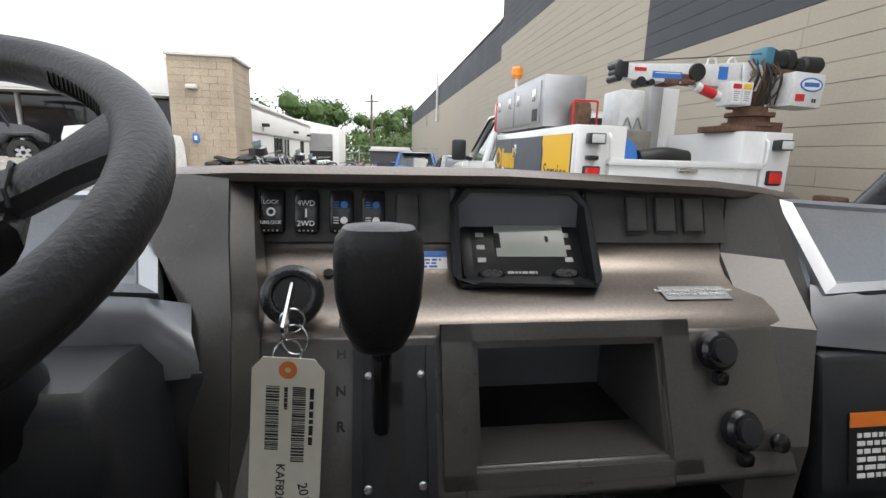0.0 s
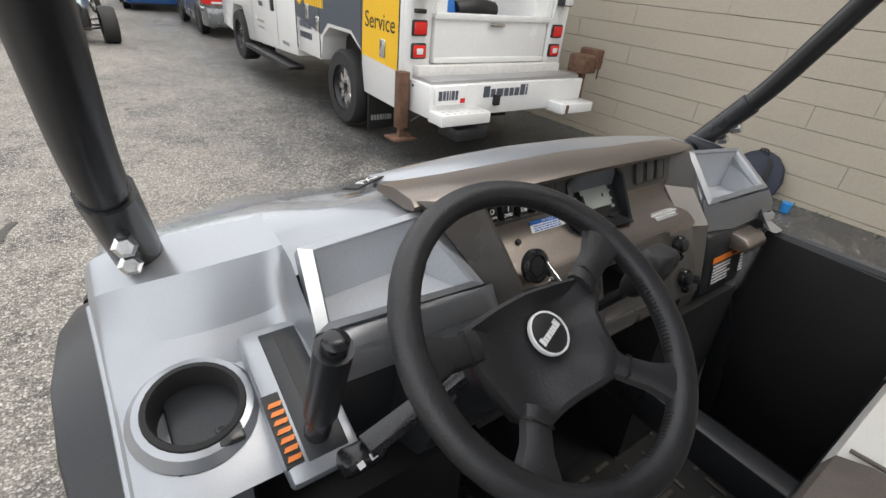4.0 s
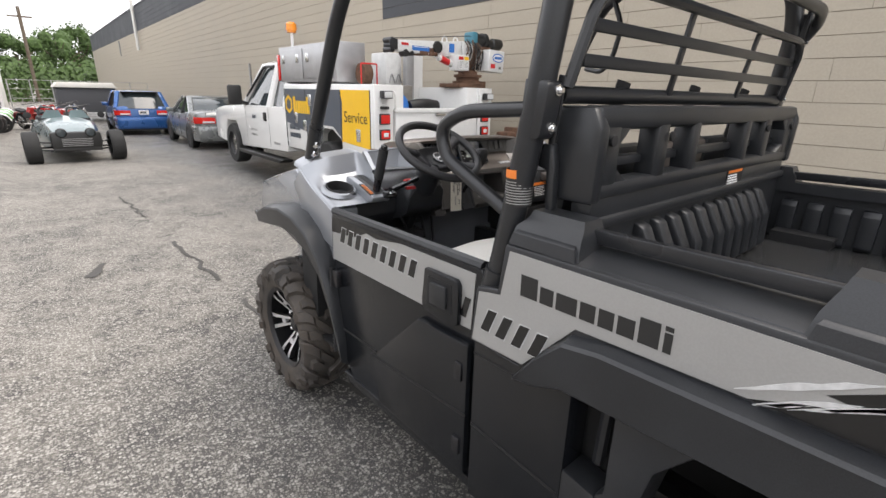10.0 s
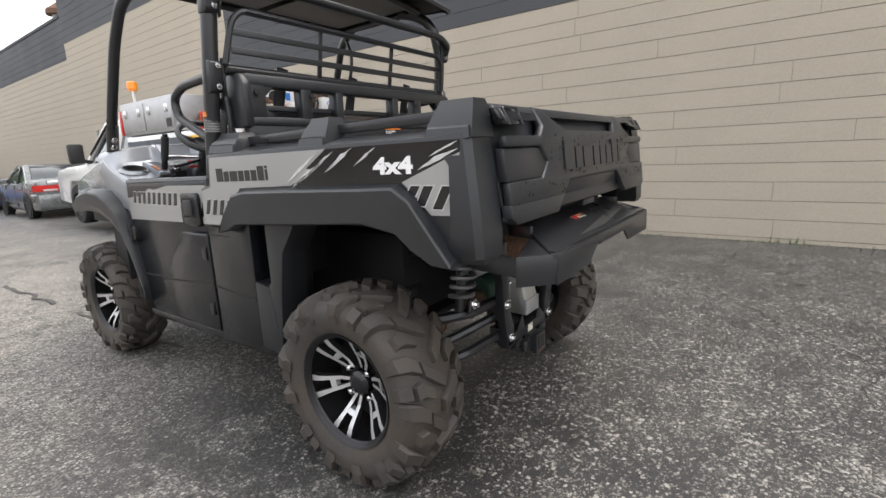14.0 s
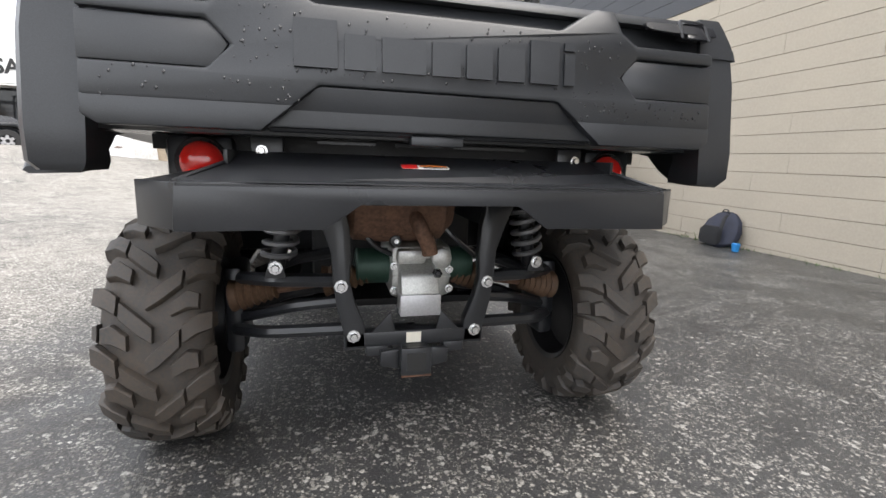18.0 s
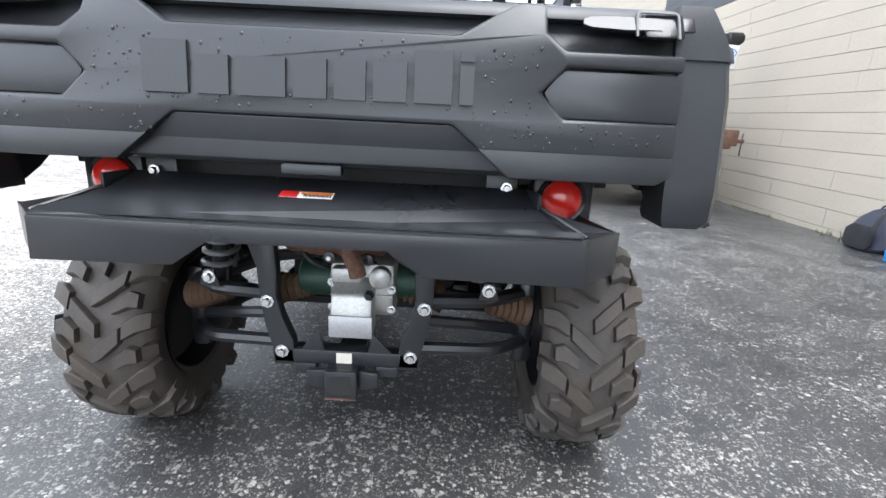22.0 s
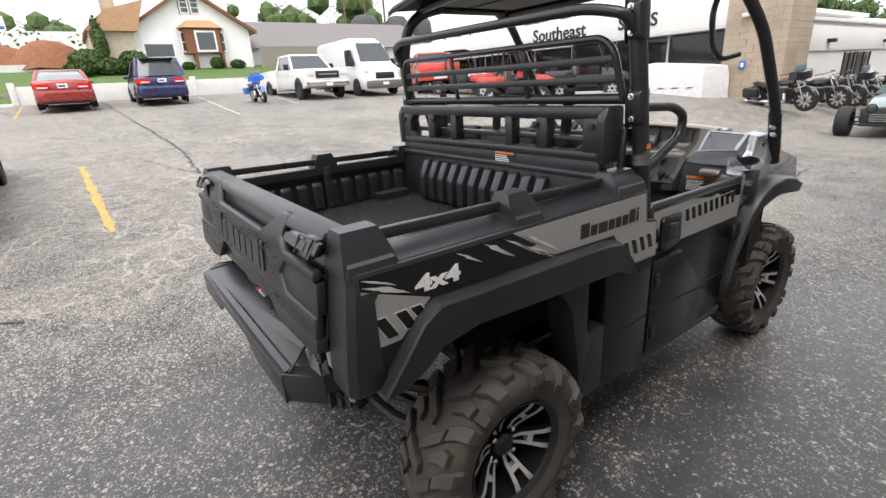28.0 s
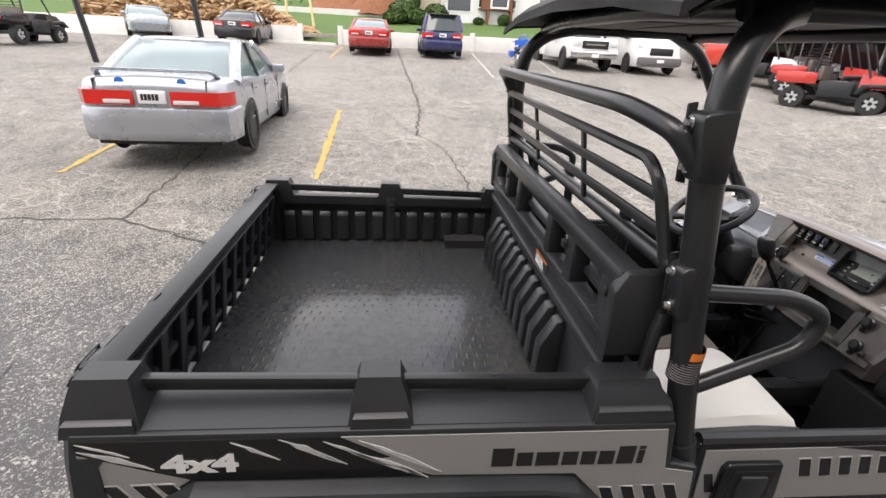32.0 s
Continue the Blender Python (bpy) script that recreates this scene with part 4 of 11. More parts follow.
    for yc, ry in ((6.72, 28), (9.48, -28)):
        win = part("window", box(X + 0.26, X + 0.32, yc - 0.22, yc + 0.22, 4.85, 6.3, turn=Matrix.Rotation(radians(ry), 4, "Z")), WHITE, h)
        for za, zb in ((4.95, 5.53), (5.6, 6.2)):
            part("pane", box(X + 0.32, X + 0.35, yc - 0.14, yc + 0.14, za, zb, turn=Matrix.Rotation(radians(ry), 4, "Z")), GLASS, win)
    g = part("window", box(X, X + 0.05, 3.95, 6.1, 4.5, 6.3), WHITE, h)
    part("pane", box(X + 0.05, X + 0.07, 4.1, 5.95, 4.6, 5.45), GLASS, g)
    for y in (6.95, 7.68):
        g = part("window", box(X, X + 0.05, y, y + 0.64, 7.55, 8.75), WHITE, h)
        for k in range(3):
            part("pane", box(X + 0.05, X + 0.07, y + 0.09, y + 0.55, 7.65 + 0.36 * k, 7.95 + 0.36 * k), GLASS, g)
        part("window_frame", box(X, X + 0.09, y - 0.06, y - 0.01, 7.5, 8.8), BROWN, g)
    zn = 3.3
    n = thing("garage_house", "grey-roofed low house behind a timber fence", "house", (-47, 19, zn))
    part("wall", box(-52, -42.5, 12.0, 30, zn, 5.4), SIDING, n)
    part("roof", prism([(-53, 5.2), (-41.8, 5.2), (-47, 7.9)], "y", 11.8, 30.3), ROOF_G, n)
    for y, r in ((30.6, 1.75), (35.4, 1.6), (39.3, 1.4)):
        tk = thing("storage_tank", "dark grey round-topped tank beyond the low house", "tank", (-56, y, lawn_z(-56)))
        part("shell", lathe([(r, lawn_z(-56) - 0.3), (r, 8.6), (r * 0.93, 9.4), (r * 0.62, 10.0), (0, 10.2)], (-56, y, 0), "z", 22), SLATE, tk)
    f = thing("timber_fence", "grey weathered timber fence", "fence", (-40, 14, zn))
    for k in range(40):
        part("board", box(-40.05, -40, 12.0 + k * 0.16, 12.14 + k * 0.16, lawn_z(-40) - 0.1, 5.15 + 0.03 * (k % 3)), WOODG, f)
    b = thing("white_shed", "long low white building in the distance", "building", (-66, -6, 4.5))
    part("wall", box(-72, -66, -16, 2.2, 4.5, 9.0), SIDING, b)
    for x, y, r, hh in ((-44, -1.6, 2.3, 2.0), (-46, -5.0, 2.6, 1.7)):
        bm = bmesh.new()
        lathe([(r * 1.15, 0), (r * 0.95, hh * 0.35), (r * 0.65, hh * 0.75), (r * 0.35, hh * 0.95), (0, hh)], (x, y, lawn_z(x) - 0.1), "z", 22, bm)
        for v in bm.verts:
            v.co += Vector((0.16 * noise.noise(v.co * 1.3), 0.16 * noise.noise(v.co * 1.3 + Vector((5, 0, 0))), 0.14 * noise.noise(v.co * 1.7)))
        tagged(part("mulch_mound", bm, DIRT), "rounded heap of red-brown mulch", "mulch heap")
    tagged(part("yard_road", prism([(-46, -20), (-43.5, -20), (-41.6, 0.6), (-44, 0.6)], "z", lawn_z(-41.5) - 0.05, lawn_z(-45) + 0.05), CONC), "pale strip of yard road by the heaps", "road", kind="structure")
    rnd = random.Random(8)
    for x, y, r, hh in ((-39, 0.4, 1.0, 1.5), (-38.2, 1.6, 0.9, 1.0), (-40.3, 1.4, 0.4, 3.4), (-38.6, 3.0, 0.9, 1.4), (-37.5, -0.2, 0.8, 0.9), (-40.3, 8.7, 0.45, 0.8), (-40.2, 10.2, 0.5, 0.6), (-40.2, 6.6, 0.4, 0.5)):
        zb = lawn_z(x)
        bm = bmesh.new()
        for i in range(900):
            d = Vector((rnd.gauss(0, 1), rnd.gauss(0, 1), rnd.gauss(0, 1))).normalized() * rnd.uniform(0.9, 1.12)
            p = Vector((x + d.x * r, y + d.y * r, zb + hh / 2 + d.z * hh / 2))
            u = Vector((rnd.gauss(0, 1), rnd.gauss(0, 1), rnd.gauss(0, 1))).normalized() * 0.08
            v = u.orthogonal() * 0.7
            bm.faces.new([bm.verts.new(p + u), bm.verts.new(p + v), bm.verts.new(p - u), bm.verts.new(p - v)])
        bmesh.ops.create_icosphere(bm, subdivisions=2, radius=1, matrix=Matrix.Translation((x, y, zb + hh / 2)) @ Matrix.Diagonal((r * 0.92, r * 0.92, hh * 0.5, 1)))
        tagged(part("garden_bush", bm, LEAF, flat=True), "clipped green garden bush", "bush")


street_side()


def firewood():
    """A long heap of split logs."""
    pile = thing("firewood_pile", "long heap of split pale firewood", "firewood", (-28, -11, 1.8))
    rnd = random.Random(6)
    meshes = []
    for k in range(6):
        bm = bmesh.new()
        r, ln = rnd.uniform(0.08, 0.13), rnd.uniform(0.45, 0.62)
        prism([(0, 0), (r * 1.6, 0.02), (r * 1.5, r * 0.9), (r * 0.7, r * 1.4), (0.02, r)], "x", -ln / 2, ln / 2, 0.006, bm, 1)
        me = bpy.data.meshes.new("log")
        bm.to_mesh(me)
        bm.free()
        me.materials.append(LOG_W)
        meshes.append(me)
    rest = bmesh.new()
    for i in range(1300):
        y = rnd.uniform(-17.0, -4.6)
        u = (y + 17.0) / 12.4
        top = (2.35 - 0.3 * u + 0.3 * noise.noise(Vector((y, 0, 2)))) * (1 if u < 0.72 else max(0.16, (1 - u) / 0.28))
        depth = rnd.uniform(0, 1.0)
        z = 2.05 + top * rnd.random() * (1 - 0.1 * depth)
        x = -27.1 - depth * 2.2 - 0.5 * (z - 2.05)
        m = Matrix.Translation((x, y, z)) @ Euler((rnd.uniform(-0.5, 0.5), rnd.uniform(-0.5, 0.5), rnd.uniform(0, 6.28))).to_matrix().to_4x4()
        me = meshes[i % 6]
        if i < 300:
            ob = new("log", me)
            ob.parent = pile
            ob.matrix_parent_inverse = pile.matrix_world.inverted()
            ob.matrix_basis = m
        else:
            k0 = len(rest.verts)
            rest.from_mesh(me)
            rest.verts.ensure_lookup_table()
            bmesh.ops.transform(rest, matrix=m, verts=rest.verts[k0:])
    ob = part("loose_timber", rest, LOG_W, pile)
    tagged(ob, kind="stuff")
    core = thing("firewood_core", "heap of firewood seen from the end", "firewood", (-29, -11, 1.8))
    part("wood_core", prism([(-16.8, 1.7), (-5.4, 1.7), (-6.6, 2.9), (-12, 3.6), (-16.6, 3.8)], "x", -31, -28.4, 0.1), LOG_W, core)


firewood()


def poles_and_wires():
    for x, y, lean in ((-15.0, -5.9, 0.35), (-15.0, -9.2, 0.55)):
        zb = ground_z(x, y)
        p = thing("leaning_post", "dark leaning steel post at the lot edge", "post", (x, y, zb))
        part("post", tube([(x, y, zb - 0.1), (x, y - lean, zb + 4.6)], 0.09, 8, 0), STEEL_B, p)
    for x, y, h in ((-0.6, 62, 8.2), (-9, 95, 9), (-70, 22, 12), (-62, -9, 13), (-64, -12, 12.5)):
        p = thing("utility_pole", "wooden utility pole with a cross-arm", "utility pole", (x, y, -0.4 if x > -45 else lawn_z(x)))
        part("pole", tube([(x, y, -0.5), (x, y, h)], 0.14, 8, 0), BARK, p)
        part("cross_arm", box(x - 0.9, x + 0.9, y - 0.06, y + 0.06, h - 0.9, h - 0.76), BARK, p)
    ln = thing("power_line", "thin overhead power cables between tall poles", "power line", (-60, 30, -0.4))
    for k, (z0, z1) in enumerate(((15.2, 11), (17.2, 12.6), (19.0, 14))):
        part("overhead_cable", tube([(-60, 30 + 3 * k, z0), (-25, 38 + 3 * k, (z0 + z1) / 2 - 0.6), (40, 50 + 3 * k, z1)], 0.02, 5, 4), STEEL_B, ln)
    for x, y, zt in ((-60, 30, 15.4), (-60, 33, 17.4), (-60, 36, 19.2), (40, 50, 11.2), (40, 53, 12.8), (40, 56, 14.2)):
        part("line_pole", tube([(x, y, -0.5), (x, y, zt)], 0.14, 8, 0), BARK, ln)
    cream = material("cream post", (0.7, 0.6, 0.3), 0.6)
    s = thing("yard_sign", "yellow board sign on two leaning posts", "sign", (-31, -6, lawn_z(-31)))
    part("board", box(-31.05, -31, -6.55, -5.4, 4.35, 5.85), material("pale yellow board", (0.72, 0.6, 0.22), 0.6), s)
    bars("print", facing((-30.99, -6.0, 5.1), (0, 1, 0), (0, 0, 1)), 0.95, 6, 0.2, INK, s, 4, 0.4)
    part("top_board", box(-31.05, -31, -7.4, -4.4, 6.15, 7.1), WHITE, s)
    bars("print", facing((-30.99, -5.9, 6.6), (0, 1, 0), (0, 0, 1)), 2.6, 3, 0.25, paint("sign red", (0.5, 0.05, 0.04), 0), s, 7, 0.4)
    for y, dy in ((-6.62, -0.1), (-5.3, 0.25)):
        part("post", tube([(-31.04, y + dy, lawn_z(-31) - 0.1), (-31.04, y - dy * 0.6, 6.2)], 0.08, 6, 0), cream, s)
    bb = thing("billboard", "small distant billboard on a post", "billboard", (-57, -5.4, lawn_z(-57)))
    part("panel", box(-57.1, -57, -6.0, -4.2, 8.1, 9.2), WHITE, bb)
    part("stripe", box(-56.99, -56.97, -5.9, -4.3, 8.15, 8.4), BLUE_P, bb)
    part("post", tube([(-57.05, -5.1, lawn_z(-57) - 0.2), (-57.05, -5.1, 8.1)], 0.12, 6, 0), POLE, bb)


poles_and_wires()


# ---- the utility vehicle: y runs forward, the rear axle lies at y = 0 ----
utv = thing("utility_vehicle", "grey and black utility vehicle with a cargo bed, on asphalt", "utility vehicle", (0, 1.0, 0))
HUB_R, HUB_F, WHEEL_Y = 0.352, 0.342, 2.135


def tyre_and_rim(side, y, hub, radius, width, xc, seed):
    """A knobbly tyre with broken diagonal bars on a dished six-arm alloy wheel."""
    half = width / 2
    out = side
    prof = [(0.20, -half * 0.78), (0.235, -half * 0.93), (0.28, -half * 0.97), (radius - 0.062, -half * 0.93), (radius - 0.040, -half * 0.80), (radius - 0.024, -half * 0.45), (radius - 0.022, 0), (radius - 0.024, half * 0.45), (radius - 0.040, half * 0.80), (radius - 0.062, half * 0.93), (0.28, half * 0.97), (0.235, half * 0.93), (0.20, half * 0.78)]
    base = Matrix.Translation((xc, y, hub)) @ Matrix.Rotation(radians(90), 4, "Y")
    tyre = part("tyre", lathe(prof, matrix=base, seg=56, cap=False), RUBBER, utv, "dusty knobbly off-road tyre")
    n = 13
    rnd = random.Random(seed)

    def block(a0, stations, s2):
        ring = []
        for t, dang, w_, drop in stations:
            ang, rt, hw = a0 + dang, radius - drop, w_ / radius / 2
            rb = rt - 0.032
            proud = s2 * 0.010 if drop > 0.03 else 0
            ring.append([base @ Vector((rr * math.cos(ang + k * hw), rr * math.sin(ang + k * hw), s2 * half * t + (proud if rr == rt else 0))) for rr, k in ((rb, -1.12), (rt - 0.003, -1.0), (rt, -0.86), (rt, 0.86), (rt - 0.003, 1.0), (rb, 1.12))])
        bm = loft(ring)
        part("tread_lug", bm, RUBBER, tyre)

    for i in range(n):
        for s2 in (-1, 1):
            a0 = 2 * math.pi * (i + (0.5 if s2 > 0 else 0)) / n + rnd.uniform(-0.01, 0.01)
            # long bar from the middle, a shoulder block beyond it, a short block between two bars
            block(a0, ((-0.06, 0.12, 0.040, 0.001), (0.16, 0.05, 0.050, 0.0), (0.50, -0.07, 0.046, 0.004)), s2)
            block(a0 - 0.15, ((0.56, 0.045, 0.050, 0.006), (0.78, -0.02, 0.056, 0.012), (0.95, -0.05, 0.056, 0.034), (1.0, -0.06, 0.050, 0.072)), s2)
            block(a0 + 0.15, ((0.36, 0.02, 0.040, 0.003), (0.62, -0.05, 0.050, 0.007), (0.80, -0.04, 0.042, 0.014)), s2)
            if i % 2:
                block(a0 + 0.09, ((0.88, 0.0, 0.050, 0.024), (0.99, 0.0, 0.044, 0.060)), s2)
    rim_prof = [(0.19, half * 0.76), (0.206, half * 0.84), (0.206, half * 0.3), (0.206, -half * 0.84), (0.19, -half * 0.78), (0.172, -half * 0.2), (0.07, half * 0.02), (0, half * 0.02)]
    rim = part("rim", lathe([(r, h * out) for r, h in rim_prof], matrix=base, seg=40, cap=False), RIM_D, utv, "dark alloy wheel with machined arms")
    part("rim_lip", lathe([(0.206, half * 0.845 * out), (0.196, half * 0.80 * out), (0.186, half * 0.70 * out)], matrix=base, seg=40, cap=False), RIM_D, rim)
    flip = Matrix() if out > 0 else Matrix.Rotation(math.pi, 4, "X")
    deep, rise = out * (half * 0.30 - 0.012), out * (half * 0.66)

    def face_at(r):
        return deep + (rise - deep) * ease((r - 0.05) / 0.15)

    for i in range(6):
        a0 = 2 * math.pi * i / 6 + 0.3
        c, t = Vector((math.cos(a0), math.sin(a0), 0)), Vector((-math.sin(a0), math.cos(a0), 0))
        for side_k in (-1, 1):
            ring = []
            for r, wd, off in ((0.055, 0.006, 0.010), (0.09, 0.007, 0.017), (0.125, 0.0075, 0.022), (0.16, 0.009, 0.028), (0.192, 0.0115, 0.035)):
                z = face_at(r)
                ring.append([base @ (c * r + t * (side_k * off + k * wd) + Vector((0, 0, z + out * e))) for k, e in ((-1.2, -0.026), (-1, 0), (1, 0), (1.2, -0.026))])
            arm = part("spoke", loft(ring), RIM_D, rim, flat=True)
            arm.data.materials.append(RIM_L)
            for f in arm.data.polygons:
                if abs(f.normal.x) > 0.85:
                    f.material_index = 1
        ring = []
        for r, wd in ((0.112, 0.020), (0.130, 0.023)):
            ring.append([base @ (c * r + t * k * wd + Vector((0, 0, face_at(r) + out * e))) for k, e in ((-1, -0.02), (-0.95, -0.001), (0.95, -0.001), (1, -0.02))])
        part("spoke_bridge", loft(ring), RIM_L, rim, flat=True)
    part("hub_cap", lathe([(0.046, -0.02), (0.046, 0.012), (0.036, 0.022), (0.02, 0.026), (0, 0.026)], matrix=base @ Matrix.Translation((0, 0, deep)) @ flip, seg=20), BLACK_G, rim)
    for i in range(4):
        a = math.pi / 4 + i * math.pi / 2
        part("lug_nut", lathe([(0.011, -0.01), (0.011, 0.016), (0.006, 0.02), (0, 0.02)], matrix=base @ Matrix.Translation((0.064 * math.cos(a), 0.064 * math.sin(a), deep)) @ flip, seg=6), CHROME, rim)


for s_ in (-1, 1):
    tyre_and_rim(s_, 0.01, HUB_R, 0.356, 0.275, s_ * 0.688, 1)
    tyre_and_rim(s_, WHEEL_Y + 0.015, HUB_F, 0.344, 0.240, s_ * 0.682, 2)


def side_bodywork(s):
    """Door, cab corner, flare, decals and rocker of one side. The bed side stands proud of the door."""
    D, X, F = 0.752, 0.792, 0.832

    def p(name, pts, a, z, mat, parent=utv, bev=0.004, label=""):
        return part(name, prism(pts, "x", s * a, s * z, bev), mat, parent, label)

    # door
    door = p("door", [(1.615, 1.035), (1.60, 1.052), (0.815, 1.064), (0.80, 1.05), (0.80, 0.39), (0.83, 0.36), (1.50, 0.375), (1.56, 0.45), (1.615, 0.80)], 0.722, D, BLACK_D, bev=0.006, label="black half door with a grey decal stripe")
    part("top_rim", tube([(s * 0.738, 1.615, 1.048), (s * 0.738, 1.2, 1.056), (s * 0.738, 0.81, 1.062)], 0.016, 8, 0.02), BLACK, door)
    p("decal_stripe", [(1.606, 1.03), (0.825, 1.040), (0.835, 0.876), (1.612, 0.860)], D - 0.001, D + 0.0025, DECAL, door, 0, "grey decal stripe with dark dashes")
    p("decal_shade", [(1.606, 1.031), (1.16, 1.037), (1.30, 1.016), (1.36, 1.022), (1.45, 0.985), (1.612, 0.97)], D + 0.002, D + 0.0034, DECAL_D, door, 0)
    for k in range(9):
        y = 1.072 + k * 0.0535
        p("decal_dash", [(y + 0.030, 1.003), (y, 1.003), (y + 0.018, 0.945), (y + 0.048, 0.945)], D + 0.002, D + 0.0045, DECAL_D, door, 0)
        p("dash_outline", [(y + 0.032, 1.0055), (y - 0.0025, 1.0055), (y + 0.0165, 0.9425), (y + 0.0505, 0.9425)], D + 0.0015, D + 0.0038, DECAL_L, door, 0)
    for y in (0.872, 0.838):
        p("decal_dash", [(y + 0.022, 0.965), (y, 0.965), (y + 0.018, 0.905), (y + 0.04, 0.905)], D + 0.002, D + 0.0045, DECAL_D, door, 0)
    rec = p("latch_pocket", [(1.022, 1.004), (0.885, 1.008), (0.873, 0.99), (0.873, 0.876), (0.905, 0.858), (1.03, 0.868), (1.034, 0.90)], D, D + 0.018, BLACK_D, door, 0.006)
    # dark plate laid on the pocket, its recess shade put into the colour
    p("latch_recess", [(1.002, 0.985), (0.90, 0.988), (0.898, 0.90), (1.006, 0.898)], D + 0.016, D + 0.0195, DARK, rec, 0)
    p("latch_handle", [(0.985, 0.975), (0.915, 0.978), (0.912, 0.91), (0.985, 0.908)], D + 0.019, D + 0.03, BLACK, rec, 0.006)
    low_d = p("lower_panel", [(1.045, 0.835), (0.82, 0.84), (0.82, 0.40), (1.272, 0.395), (1.31, 0.58)], D - 0.002, D + 0.026, BLACK_D, door, 0.014)
    p("panel_groove", [(1.305, 0.588), (0.82, 0.622), (0.82, 0.612), (1.305, 0.578)], D + 0.0245, D + 0.0268, DARK, low_d, 0)
    p("panel_groove", [(1.60, 0.575), (1.32, 0.585), (1.32, 0.577), (1.60, 0.567)], D - 0.001, D + 0.0012, DARK, door, 0)
    for z in (0.79, 0.50):
        hg = part("hinge", box(s * (D - 0.01), s * (D + 0.024), 1.555, 1.60, z - 0.035, z + 0.035, 0.006), BLACK_G, door)
        part("hinge_pin", tube([(s * (D + 0.022), 1.60, z - 0.04), (s * (D + 0.022), 1.60, z + 0.04)], 0.007, 8, 0), STEEL_B, hg)
    for z in (0.75, 0.50):
        part("catch", box(s * (D + 0.02), s * (D + 0.034), 0.835, 0.865, z - 0.028, z + 0.028, 0.004), BLACK_G, door)
    # lower side panel behind the door, with its air pocket
    low = p("side_panel", [(0.792, 0.877), (0.645, 0.872), (0.56, 0.965), (0.492, 0.97), (0.492, 0.40), (0.792, 0.365)], 0.70, X - 0.010, BLACK_D, bev=0.006)
    p("panel_rear", [(0.392, 0.975), (0.22, 0.905), (0.30, 0.80), (0.335, 0.62), (0.36, 0.42), (0.41, 0.42), (0.41, 0.665), (0.392, 0.68)], 0.66, X - 0.012, BLACK, low, 0.006)
    p("panel_foot", [(0.493, 0.672), (0.41, 0.66), (0.365, 0.42), (0.375, 0.395), (0.493, 0.40)], 0.70, X - 0.010, BLACK, low, 0.004)
    # back wall in the unlit black, so the pocket's shade is in its colour
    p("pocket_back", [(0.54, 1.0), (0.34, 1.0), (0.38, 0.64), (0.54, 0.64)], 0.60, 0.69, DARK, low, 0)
    part("pocket_hose", tube([(s * 0.725, 0.43, 0.95), (s * 0.722, 0.44, 0.70)], 0.014, 8, 0), STEEL_B, low)
    p("panel_line", [(0.79, 0.618), (0.50, 0.60), (0.50, 0.592), (0.79, 0.61)], X - 0.011, X - 0.0085, DARK, low, 0)
    p("panel_line", [(0.79, 0.842), (0.64, 0.842), (0.64, 0.836), (0.79, 0.836)], X - 0.011, X - 0.0085, DARK, low, 0)
    p("rocker", [(1.56, 0.385), (1.52, 0.345), (0.45, 0.36), (0.38, 0.40), (0.80, 0.395)], 0.60, X - 0.03, BLACK_D, utv, 0.008)
    # wheel arch flare: a broad shelf, bent at its front and rear
    rings = []
    for y, zt, zb in ((0.62, 0.872, 0.862), (0.565, 0.945, 0.872), (0.50, 1.010, 0.900), (0.42, 1.024, 0.905), (0.16, 1.032, 0.918), (-0.16, 1.040, 0.938), (-0.29, 1.045, 0.918), (-0.345, 1.012, 0.876), (-0.41, 0.930, 0.842), (-0.475, 0.850, 0.838)):
        rings.append([Vector((s * x, y, z)) for x, z in ((X - 0.06, zt + 0.012), (X - 0.002, zt + 0.010), (F - 0.006, zt + 0.001), (F, zt - 0.006), (F - 0.004, zb + 0.005), (F - 0.010, zb), (X - 0.06, zb + 0.004))])
    part("rear_flare", loft(rings), BLACK, utv).data.set_sharp_from_angle(angle=radians(24))
    # bed side with decals
    side = p("bed_side", [(0.70, 1.163), (0.60, 1.166), (-0.50, 1.176), (-0.50, 0.86), (-0.40, 0.862), (-0.32, 0.96), (0.50, 0.96), (0.60, 0.88), (0.80, 0.875), (0.785, 1.03), (0.715, 1.045)], 0.735, X, BLACK, bev=0.007)
    p("decal_grey", [(0.682, 1.150), (0.0, 1.158), (0.10, 1.100), (0.06, 1.097), (0.185, 1.046), (0.495, 1.034), (0.622, 0.889), (0.788, 0.884), (0.772, 1.022), (0.702, 1.036)], X, X + 0.0025, DECAL, side, 0, "satin grey decal panel")
    p("decal_black", [(-0.002, 1.158), (-0.492, 1.164), (-0.492, 1.13), (-0.288, 1.056), (0.183, 1.0465), (0.058, 1.098), (0.098, 1.101)], X, X + 0.0024, DECAL_D, side, 0)
    p("decal_rear", [(-0.492, 1.133), (-0.30, 1.058), (-0.345, 1.022), (-0.396, 0.972), (-0.492, 0.974)], X, X + 0.0026, DECAL, side, 0)
    for y0, ln in ((-0.452, 1.0), (-0.392, 0.9), (-0.348, 0.5)):
        z1, z0 = 1.052, 1.052 - 0.066 * ln
        p("dash_outline", [(y0 + 0.018, z1), (y0 - 0.020, z1), (y0 - 0.020 + 0.036 * ln, z0), (y0 + 0.018 + 0.036 * ln, z0)], X + 0.0016, X + 0.0036, DECAL_L, side, 0)
        p("decal_dash", [(y0 + 0.015, z1 - 0.003), (y0 - 0.016, z1 - 0.003), (y0 - 0.016 + 0.034 * ln, z0 + 0.003), (y0 + 0.015 + 0.034 * ln, z0 + 0.003)], X + 0.002, X + 0.0045, DECAL_D, side, 0)
